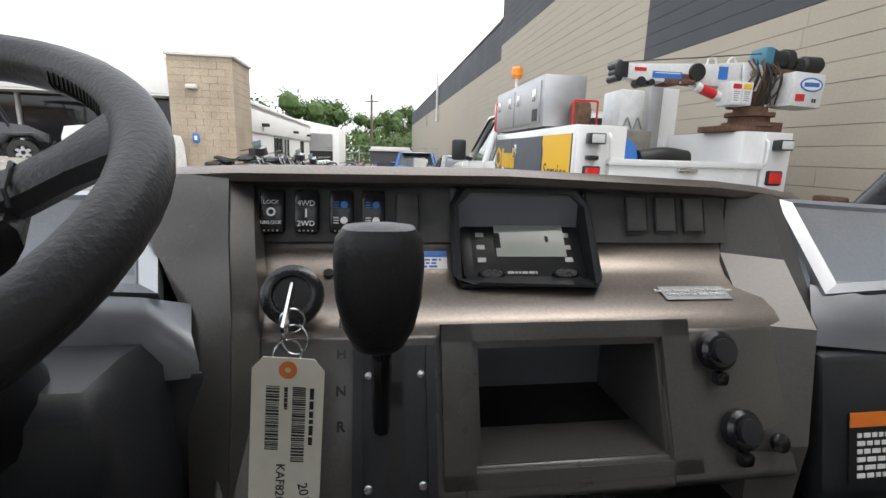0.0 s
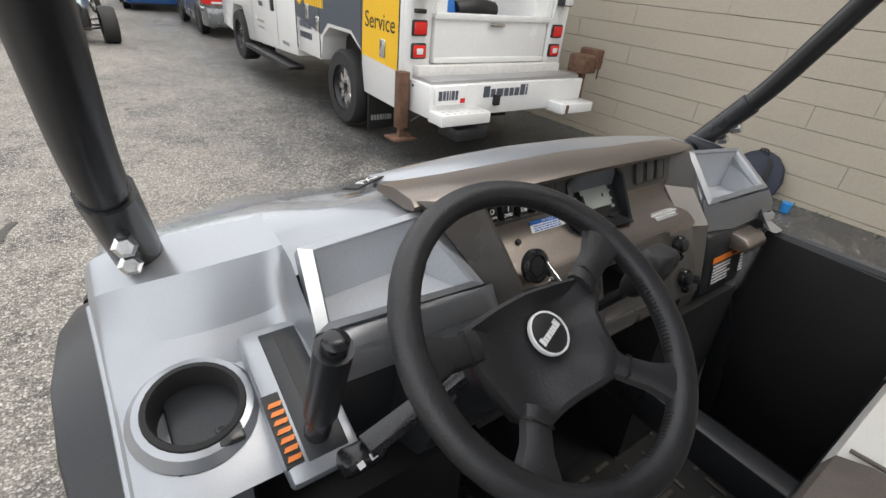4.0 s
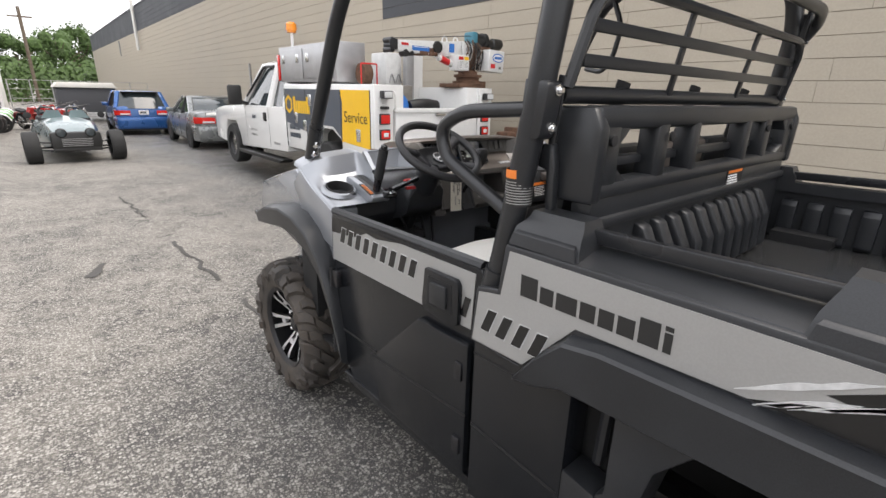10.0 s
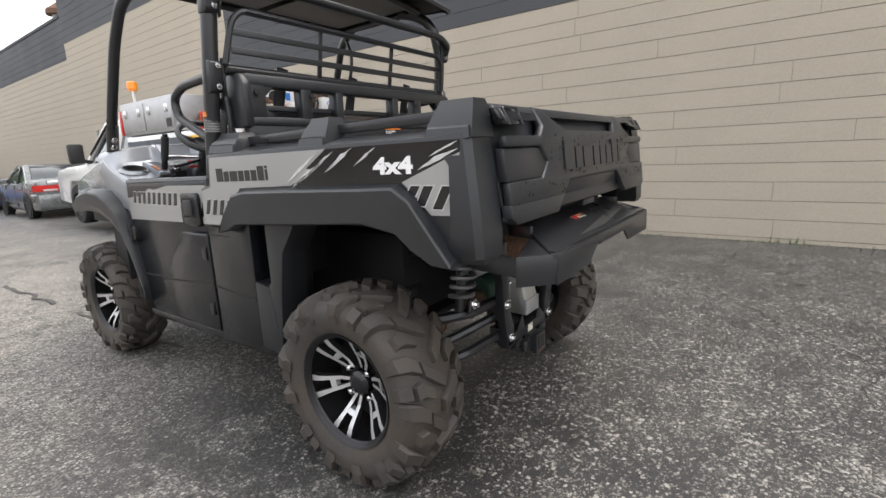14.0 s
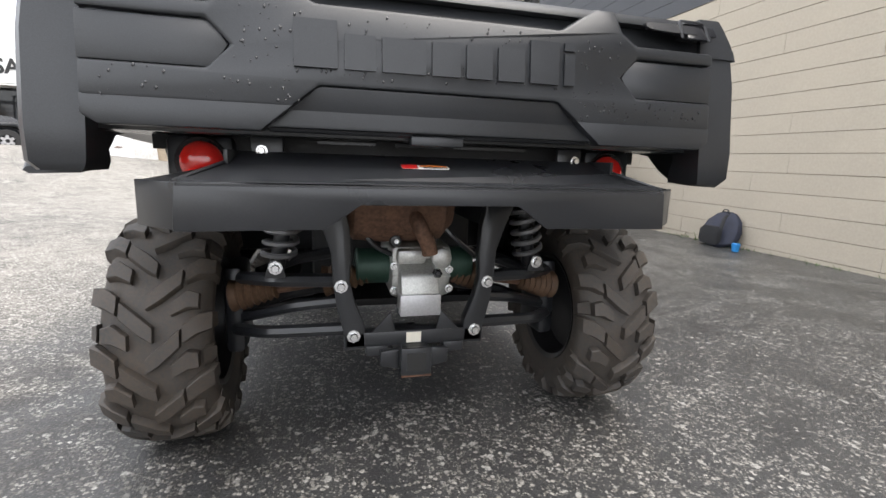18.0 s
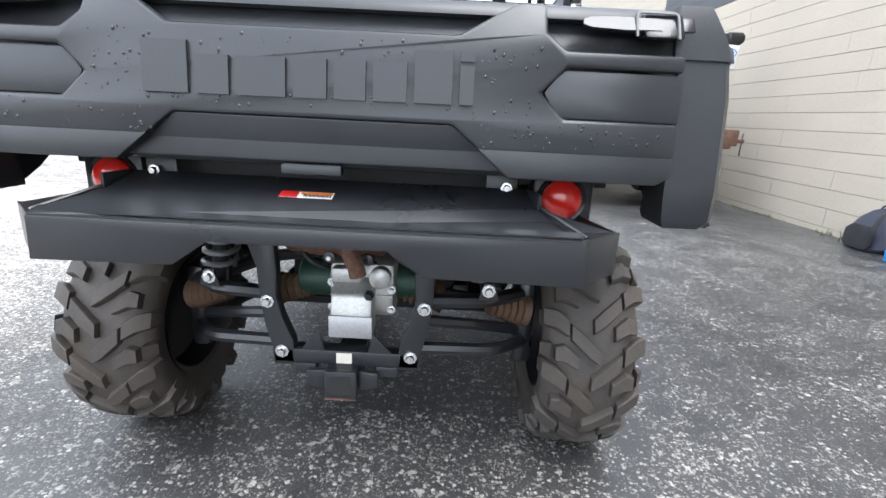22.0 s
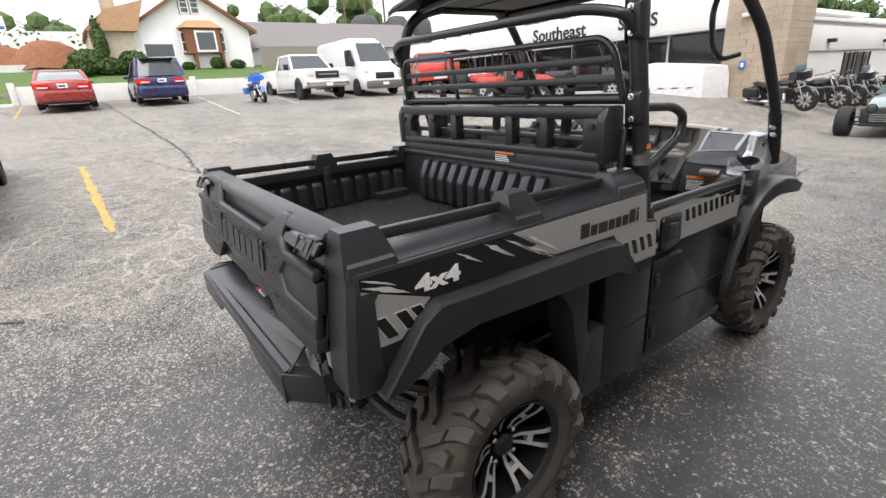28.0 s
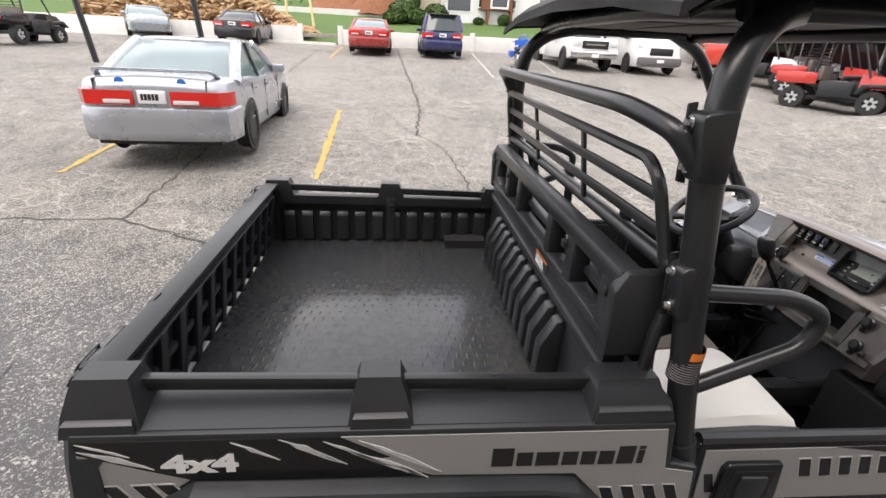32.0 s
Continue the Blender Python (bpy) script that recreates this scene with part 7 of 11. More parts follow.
def dashboard():
    d = part("dash_core", prism([(1.99, 1.18), (1.84, 1.19), (1.84, 1.05), (1.80, 0.95), (1.99, 0.90)], "x", -0.50, 0.74, 0.0), DARK, utv)
    upper = [(1.86, 1.262), (1.80, 1.262), (1.802, 1.25), (1.790, 1.190), (1.778, 1.170), (1.758, 1.156), (1.735, 1.146), (1.712, 1.137), (1.696, 1.129), (1.687, 1.120), (1.682, 1.110), (1.80, 1.108), (1.86, 1.15)]
    con = part("console", prism(upper, "x", -0.20, 0.040, 0.0), BRONZE, utv, "bronze tinted centre console")
    part("console_face", prism(upper, "x", 0.210, 0.41, 0.0), BRONZE, con)
    part("console_shelf", prism([(1.86, 1.15), (1.80, 1.151), (1.748, 1.1505), (1.735, 1.146), (1.712, 1.137), (1.696, 1.129), (1.687, 1.120), (1.682, 1.110), (1.80, 1.108)], "x", 0.040, 0.210, 0.0), BRONZE, con)
    rings = []
    for x, dz, dy in ((-0.315, -0.012, 0.03), (-0.25, -0.003, 0.008), (-0.20, 0.0, 0.0), (0.10, 0.003, 0.0), (0.38, -0.006, 0.012), (0.45, -0.012, 0.022), (0.52, -0.022, 0.035)):
        rings.append([Vector((x, y + dy, z + dz)) for y, z in ((1.792, 1.256), (1.768, 1.262), (1.764, 1.271), (1.776, 1.279), (1.83, 1.278), (1.885, 1.264), (1.885, 1.25))])
    part("console_top", loft(rings), BRONZE, con)
    part("console_left", prism([(1.80, 1.115), (1.682, 1.115), (1.622, 0.985), (1.616, 0.975), (1.64, 0.95), (1.80, 0.95)], "x", -0.195, 0.036, 0.004), GUN, con)
    part("console_right", prism([(1.80, 1.115), (1.682, 1.115), (1.622, 0.985), (1.616, 0.975), (1.64, 0.95), (1.80, 0.95)], "x", 0.252, 0.395, 0.004), GUN, con)
    part("console_lip", prism([(1.70, 0.998), (1.631, 0.998), (1.615, 0.972), (1.64, 0.945), (1.70, 0.95)], "x", 0.034, 0.254, 0.004), GUN, con)
    # switch band
    m = facing((0.10, 1.788, 1.197), (1, 0, 0), (0, 0.025, 0.08))
    part("switch_band", slab(m, -0.298, -0.062, -0.036, 0.036, 0.003), CARBON, con)
    part("switch_band", slab(m, 0.112, 0.302, -0.036, 0.036, 0.003), CARBON, con)
    for i, x in enumerate((-0.167, -0.129, -0.090, -0.054)):
        sw = part("rocker_switch", box(x - 0.0135, x + 0.0135, 1.772, 1.792, 1.172, 1.222, 0.004, turn=Matrix.Rotation(radians(-17), 4, "X")), BLACK_G, con, "black rocker switch with pale symbols")
        mm = facing((x, 1.7715, 1.197), (1, 0, 0), (0, 0.3, 1))
        if i == 0:
            words("symbol", "LOCK", 0.0065, WHITE, sw, mm @ Matrix.Translation((0, 0.012, 0.001)))
            part("icon", lathe([(0.003, 0), (0.005, 0), (0.005, 0.0005), (0.003, 0.0005)], matrix=mm @ Matrix.Translation((0, 0.001, 0.001)), seg=14, cap=False), WHITE, sw)
            words("symbol", "UNLOCK", 0.0055, WHITE, sw, mm @ Matrix.Translation((0, -0.011, 0.001)))
        elif i == 1:
            words("symbol", "4WD", 0.0085, WHITE, sw, mm @ Matrix.Translation((0, 0.011, 0.001)))
            part("icon", slab(mm @ Matrix.Translation((0, 0, 0.001)), -0.001, 0.001, -0.005, 0.005), WHITE, sw)
            words("symbol", "2WD", 0.0085, WHITE, sw, mm @ Matrix.Translation((0, -0.012, 0.001)))
        else:
            for yy, mt in ((0.010, BLUE_P), (-0.008, WHITE)):
                part("icon", lathe([(0, 0), (0.0042, 0), (0.0042, 0.0006), (0, 0.0006)], matrix=mm @ Matrix.Translation((0.003, yy, 0.001)), seg=12), mt, sw)
                for k in range(3):
                    part("icon_ray", slab(mm @ Matrix.Translation((-0.006, yy - 0.003 + 0.003 * k, 0.001)), -0.003, 0.003, -0.0006, 0.0006), mt, sw)
        for k in range(4):
            part("switch_dot", slab(mm @ Matrix.Translation((-0.007 + 0.0047 * k, -0.020, 0.0008)), -0.0009, 0.0009, -0.0009, 0.0009), POLE, sw)
    for x in (-0.014, 0.276, 0.316, 0.355):
        part("blank_switch", box(x - 0.013, x + 0.013, 1.779, 1.79, 1.176, 1.220, 0.002, turn=Matrix.Rotation(radians(-17), 4, "X")), CARBON, con)
        fr = facing((x, 1.7795, 1.198), (1, 0, 0), (0, 0.3, 1))
        bm = bmesh.new()
        for q in ((-0.015, -0.0135, -0.024, 0.024), (0.0135, 0.015, -0.024, 0.024), (-0.015, 0.015, 0.0225, 0.024), (-0.015, 0.015, -0.024, -0.0225)):
            slab(fr, *q, 0.001, bm)
        part("blank_outline", bm, INK, con)
    # instrument
    gs = part("gauge_hood", loft([[Vector((x, y + dy, z)) for x, y, z in ((0.036 + i, 1.742, 1.163 - i), (0.036 + i, 1.786, 1.238), (0.052 + i, 1.793, 1.262 - i), (0.198 - i, 1.793, 1.262 - i), (0.214 - i, 1.786, 1.238), (0.216 - i, 1.738, 1.160 - i), (0.205 - i, 1.724, 1.150 + i * 0.5), (0.055 + i, 1.734, 1.152 + i * 0.5))] for dy, i in ((0.004, 0.0), (-0.003, 0.004), (-0.003, 0.010), (0.05, 0.012))], cap=False), BLACK, con, "black recess of the digital instrument")
    # recess lining in unlit black: the depth's shade is part of the colour
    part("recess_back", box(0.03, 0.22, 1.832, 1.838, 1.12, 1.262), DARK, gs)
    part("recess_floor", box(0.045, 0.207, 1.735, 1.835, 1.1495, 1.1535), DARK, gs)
    gm = facing((0.130, 1.788, 1.188), (1, 0, 0), (0, 0.62, 0.78))
    part("gauge_body", loft([[gm @ Vector((x * k, y * k, z)) for x, y in ((-0.066, -0.052), (-0.078, -0.040), (-0.080, 0.030), (-0.066, 0.056), (0.066, 0.056), (0.080, 0.030), (0.078, -0.040), (0.066, -0.052))] for k, z in ((0.95, -0.03), (1.0, -0.006), (1.0, 0.002), (0.93, 0.004))]), BLACK, gs)
    part("gauge_face", slab(gm, -0.066, 0.066, -0.046, 0.050, 0.004), INK, gs)
    part("display", slab(gm @ Matrix.Translation((0.006, 0.004, 0.0042)), -0.042, 0.047, -0.022, 0.024, 0.001), LCD, gs)
    part("display_icon", slab(gm @ Matrix.Translation((-0.034, 0.004, 0.0054)), -0.004, 0.004, -0.010, 0.010), DARK, gs)
    part("display_mark", slab(gm @ Matrix.Translation((0.030, 0.006, 0.0054)), -0.002, 0.002, -0.004, 0.004), DARK, gs)
    for x in (-0.026, -0.004, 0.018):
        part("tell_tale", slab(gm @ Matrix.Translation((x, 0.037, 0.0042)), -0.005, 0.005, -0.003, 0.003), POLE, gs)
    for s in (-1, 1):
        for k in range(3):
            part("tell_tale", slab(gm @ Matrix.Translation((s * 0.055, 0.012 - 0.017 * k, 0.0042)), -0.005, 0.005, -0.003, 0.003), POLE, gs)
        part("gauge_button", loft([[gm @ Vector((s * 0.046 + 0.017 * k * math.cos(a), -0.042 + 0.007 * k * math.sin(a), z)) for a in [2 * math.pi * j / 14 for j in range(14)]] for k, z in ((1.0, 0.003), (1.0, 0.007), (0.8, 0.010))]), BLACK_G, gs)
    bars("maker_print", gm @ Matrix.Translation((0, -0.039, 0.0042)), 0.05, 1, 0.006, POLE, gs, 2)
    # notice stickers
    nm = facing((-0.012, 1.7755, 1.1725), (1, 0, 0), (0, 0.55, 0.70)) @ Matrix.Diagonal((0.98, 0.72, 0.6, 1.0))
    ns = part("notice_sticker", slab(nm, -0.05, 0.046, -0.016, 0.016, 0.001), WHITE, con, "white sticker with a blue notice bar")
    part("notice_bar", slab(nm @ Matrix.Translation((0, 0, 0.0011)), -0.05, 0.046, 0.005, 0.016, 0.0008), BLUE_P, ns)
    words("notice_word", "NOTICE", 0.009, WHITE, ns, nm @ Matrix.Translation((0, 0.0105, 0.0025)))
    bars("notice_print", nm @ Matrix.Translation((0, -0.006, 0.0011)), 0.085, 3, 0.006, BLUE_P, ns, 8)
    lm = facing((0.325, 1.7235, 1.1430), (1, 0, 0), (0, 0.93, 0.38))
    ls = part("limit_sticker", slab(lm, -0.042, 0.042, -0.012, 0.012, 0.001), POLE, con)
    words("limit_text", "Do Not Exceed 120 W Total When\nUsing One or Both Sockets", 0.0068, WHITE, ls, lm @ Matrix.Translation((0, 0, 0.0018)))
    # ignition, gear gate, knob
    ig = part("ignition", lathe([(0.030, 0), (0.030, 0.008), (0.024, 0.012), (0.019, 0.012), (0.018, 0.008), (0, 0.008)], matrix=facing((-0.131, 1.683, 1.142), (1, 0, 0), (0, 0.42, 0.9)), seg=24), BLACK_G, con, "black ignition switch ring")
    part("lock_face", lathe([(0, 0.011), (0.016, 0.010)], matrix=facing((-0.131, 1.683, 1.142), (1, 0, 0), (0, 0.42, 0.9)), seg=18, cap=False), DARK, ig)
    for x, z in ((-0.15, 1.194), (-0.10, 1.193)):
        part("panel_screw", lathe([(0.006, 0), (0.006, 0.003), (0, 0.004)], matrix=facing((x - 0.004, 1.7605, z - 0.033), (1, 0, 0), (0, 0.86, 0.51)), seg=10), DARK, con)
    gm2 = facing((-0.033, 1.6490, 1.045), (1, 0, 0), (0, 0.42, 0.907))
    gate = part("gear_gate", slab(gm2, -0.031, 0.031, -0.084, 0.068, 0.002), BLACK, con, "black gear lever gate with screws")
    for q in ((-0.040, 0.040, -0.094, -0.084), (-0.040, -0.031, -0.084, 0.068), (0.031, 0.040, -0.084, 0.068)):
        part("gate_rim", slab(gm2, *q, 0.006), BLACK, gate)
    part("gate_slot", slab(gm2, -0.006, 0.010, -0.062, 0.062, 0.0030), INK, gate)
    part("slot_side", slab(gm2, -0.020, 0.008, 0.010, 0.034, 0.0030), INK, gate)
    part("slot_foot", lathe([(0, 0.0034), (0.013, 0.0034)], matrix=gm2 @ Matrix.Translation((0.002, -0.056, 0.0)), seg=14, cap=False), INK, gate)
    for x in (-0.025, 0.026):
        for z in (-0.062, 0.040):
            part("gate_screw", lathe([(0.0040, 0.002), (0.0040, 0.004), (0, 0.005)], matrix=gm2 @ Matrix.Translation((x, z, 0)), seg=8), CHROME, gate)
    for body, z in (("L", 1.095), ("H", 1.068), ("N", 1.036), ("R", 1.006)):
        y = 1.617 + (z - 0.975) * 0.408 - 0.002
        words("gear_letter", body, 0.013, BLACK_G, con, facing((-0.112, y, z), (1, 0, 0), (0, 0.42, 0.9)), 0.001, bold=0.0003)
    rings = []
    for z, a, b, yy in ((1.158, 0.013, 0.012, 1.556), (1.164, 0.018, 0.017, 1.553), (1.180, 0.0245, 0.022, 1.547), (1.205, 0.0285, 0.025, 1.538), (1.230, 0.0290, 0.025, 1.531), (1.244, 0.0275, 0.023, 1.529), (1.251, 0.0225, 0.018, 1.528), (1.253, 0.010, 0.009, 1.528)):
        ring = []
        for k in range(20):
            c, q = math.cos(2 * math.pi * k / 20), math.sin(2 * math.pi * k / 20)
            ring.append(Vector((-0.057 + a * math.copysign(abs(c) ** 0.62, c), yy + b * math.copysign(abs(q) ** 0.62, q), z)))
        rings.append(ring)
    kn = part("gear_knob", loft(rings), LEATHER, utv, "grained black gear knob")
    part("gear_stem", tube([(-0.055, 1.565, 1.15), (-0.054, 1.64, 1.04)], 0.008, 8, 0), BLACK_G, kn)
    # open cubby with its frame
    # cubby lining carries the shade of its depth in the near-black colour
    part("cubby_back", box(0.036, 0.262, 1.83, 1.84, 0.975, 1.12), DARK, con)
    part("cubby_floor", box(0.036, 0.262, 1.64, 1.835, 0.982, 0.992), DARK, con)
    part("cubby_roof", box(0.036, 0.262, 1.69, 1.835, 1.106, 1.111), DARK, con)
    fm = facing((0.150, 1.658, 1.050), (1, 0, 0), (0, 0.40, 1))
    bm = bmesh.new()
    for q in ((-0.136, 0.136, 0.062, 0.080), (-0.136, 0.136, -0.078, -0.064), (-0.136, -0.104, -0.078, 0.080), (0.104, 0.136, -0.078, 0.080)):
        slab(fm, *q, 0.010, bm)
    for q in ((-0.104, 0.104, 0.055, 0.062), (-0.104, 0.104, -0.064, -0.057), (-0.104, -0.098, -0.064, 0.062), (0.098, 0.104, -0.064, 0.062)):
        slab(fm, *q, 0.004, bm)
    part("cubby_frame", bm, GUN, con)
    for z, sx in ((1.096, 0.313), (1.020, 0.330)):
        so = part("power_socket", lathe([(0.021, 0), (0.021, 0.010), (0.017, 0.014), (0, 0.014)], matrix=facing((sx, 1.6165 + (z - 0.975) * 0.408, z), (1, 0, 0), (0, 0.40, 1)), seg=20), BLACK_G, con, "capped black power socket")
        part("socket_cap", lathe([(0.013, 0.014), (0.013, 0.020), (0, 0.021)], matrix=facing((sx, 1.6165 + (z - 0.975) * 0.408, z), (1, 0, 0), (0, 0.40, 1)), seg=16), BLACK, so)
        part("socket_tab", box(sx - 0.007, sx + 0.007, 1.595 + (z - 0.975) * 0.408, 1.607 + (z - 0.975) * 0.408, z - 0.032, z - 0.018, 0.003), BLACK_G, so)
    part("console_plug", lathe([(0.010, 0), (0.010, 0.005), (0.006, 0.007), (0, 0.006)], matrix=facing((0.368, 1.622, 1.010), (1, 0, 0), (0, 0.40, 1)), seg=14), BLACK_G, con)
    # side posts of the console
    part("left_post", loft([[Vector(q) for q in ((xo, yo + 0.05, z), (xo, yo, z), (xi, yi, z + 0.004), (xi, yi + 0.05, z))] for z, xo, yo, xi, yi in ((1.266, -0.308, 1.772, -0.208, 1.772), (1.20, -0.268, 1.722, -0.196, 1.715), (1.135, -0.232, 1.692, -0.182, 1.662), (1.05, -0.226, 1.662, -0.180, 1.636), (0.945, -0.220, 1.632, -0.180, 1.610))]), GUN, con)
    part("post_cheek", loft([[Vector(q) for q in ((xi, yi - 0.001, z), (xi + 0.022, yi + 0.020, z), (xi + 0.022, yi + 0.06, z), (xi, yi + 0.05, z))] for z, xi, yi in ((1.262, -0.210, 1.772), (1.20, -0.198, 1.716), (1.135, -0.184, 1.663), (1.05, -0.182, 1.637), (0.95, -0.182, 1.611))]), GUN, con)
    part("right_post", loft([[Vector(q) for q in ((xa, ya, z), (xb, yb, z), (xc, yc, z), (xc, yc + 0.05, z), (xa, ya + 0.05, z))] for z, xa, ya, xb, yb, xc, yc in ((1.258, 0.412, 1.800, 0.450, 1.782, 0.522, 1.818), (1.18, 0.400, 1.784, 0.452, 1.738, 0.486, 1.745), (1.115, 0.374, 1.692, 0.440, 1.668, 0.455, 1.682), (1.00, 0.340, 1.628, 0.410, 1.626, 0.428, 1.650), (0.935, 0.338, 1.622, 0.398, 1.622, 0.42, 1.655))]), GUN, con).data.set_sharp_from_angle(angle=radians(20))
    # trays and the fascias below them
    tray("storage_tray", (-0.486, 1.772, 1.237), (-0.312, 1.790, 1.240), (-0.272, 1.690, 1.170), (-0.502, 1.690, 1.182), utv, "silver rimmed open storage tray")
    tray("storage_tray", (0.500, 1.785, 1.243), (0.672, 1.762, 1.236), (0.668, 1.676, 1.178), (0.498, 1.706, 1.158), utv, "silver rimmed open storage tray")
    for name, rows in (("tray_fascia", (((-0.524, 1.690, 1.176), (-0.262, 1.680, 1.160), (-0.225, 1.690, 1.150)), ((-0.522, 1.668, 1.150), (-0.25, 1.664, 1.130), (-0.222, 1.676, 1.125)), ((-0.515, 1.660, 1.098), (-0.235, 1.658, 1.088), (-0.212, 1.668, 1.086)))), ("tray_fascia", (((0.470, 1.715, 1.155), (0.52, 1.690, 1.148), (0.695, 1.660, 1.166)), ((0.448, 1.685, 1.125), (0.53, 1.664, 1.118), (0.70, 1.642, 1.140)), ((0.432, 1.668, 1.098), (0.54, 1.650, 1.092), (0.742, 1.645, 1.098)))), ("tray_shoulder", (((-0.31, 1.83, 1.246), (-0.275, 1.80, 1.243), (-0.238, 1.70, 1.166)), ((-0.272, 1.80, 1.20), (-0.25, 1.76, 1.20), (-0.215, 1.70, 1.12)))), ("tray_shoulder", (((0.53, 1.84, 1.244), (0.497, 1.80, 1.243), (0.475, 1.72, 1.16)), ((0.49, 1.84, 1.20), (0.47, 1.78, 1.18), (0.452, 1.70, 1.12))))):
        bm = loft([[Vector(q) for q in row] for row in rows], closed=False, cap=False)
        bmesh.ops.solidify(bm, geom=bm.faces[:], thickness=0.006)
        part(name, bm, SILVER, utv).data.set_sharp_from_angle(angle=radians(60))
    part("dash_underside", prism([(1.664, 1.092), (1.80, 1.10), (1.84, 0.98), (1.72, 0.90), (1.655, 0.99)], "x", -0.70, -0.20, 0.006), BLACK, utv)
    gb = part("glove_box", prism([(1.652, 1.092), (1.70, 1.09), (1.70, 0.93), (1.632, 0.915), (1.622, 0.94)], "x", 0.436, 0.735, 0.010), BLACK, utv, "black glove box lid with a warning label")
    part("glove_side", prism([(1.65, 1.085), (1.69, 1.085), (1.69, 0.95), (1.64, 0.96)], "x", 0.742, 0.80, 0.006), BLACK, gb)
    bars("side_label", facing((0.77, 1.644, 1.025), (1, 0, 0), (0, 0.25, 1)), 0.04, 5, 0.006, POLE, gb, 3)
    part("glove_handle", prism([(1.600, 1.040), (1.598, 1.062), (1.615, 1.076), (1.66, 1.080), (1.66, 1.035)], "x", 0.545, 0.645, 0.007), BRONZE, gb)
    wm = facing((0.592, 1.6305, 0.990), (1, 0, 0), (0, 0.195, 1))
    wl2 = part("warning_label", slab(wm, -0.125, 0.115, -0.038, 0.040, 0.001), INK, gb, "orange and black warning label")
    part("label_head", slab(wm @ Matrix.Translation((0, 0, 0.0011)), -0.125, 0.115, 0.024, 0.040, 0.0008), ORANGE, wl2)
    words("label_word", "WARNING", 0.013, INK, wl2, wm @ Matrix.Translation((0, 0.032, 0.0025)))
    bars("label_print", wm @ Matrix.Translation((-0.07, -0.008, 0.0011)), 0.09, 6, 0.009, WHITE, wl2, 4)
    bars("label_print", wm @ Matrix.Translation((0.065, -0.008, 0.0011)), 0.08, 6, 0.009, WHITE, wl2, 5)
    part("label_pictogram", lathe([(0, 0.001), (0.012, 0.001)], matrix=wm @ Matrix.Translation((0.098, -0.012, 0.0008)), seg=14, cap=False), RED_P, wl2)


SWITCHES = ("switch_band", "rocker_switch", "symbol", "icon", "icon_ray", "switch_dot", "blank_switch", "blank_outline")
known_parts = set(bpy.data.objects)
dashboard()
for ob in [o for o in bpy.data.objects if o not in known_parts and o.type == "MESH"]:
    kind_of = ob.name.split(".")[0]
    move = (0, 0.005, 0.030) if kind_of in SWITCHES else (0, 0.008, 0.014) if kind_of in ("ignition", "lock_face") else (0.028, 0.014, 0.036) if kind_of == "gear_letter" else (0.008, 0, 0) if kind_of in ("gear_knob", "gear_stem") else None
    if move:
        ob.data.transform(Matrix.Translation(move))


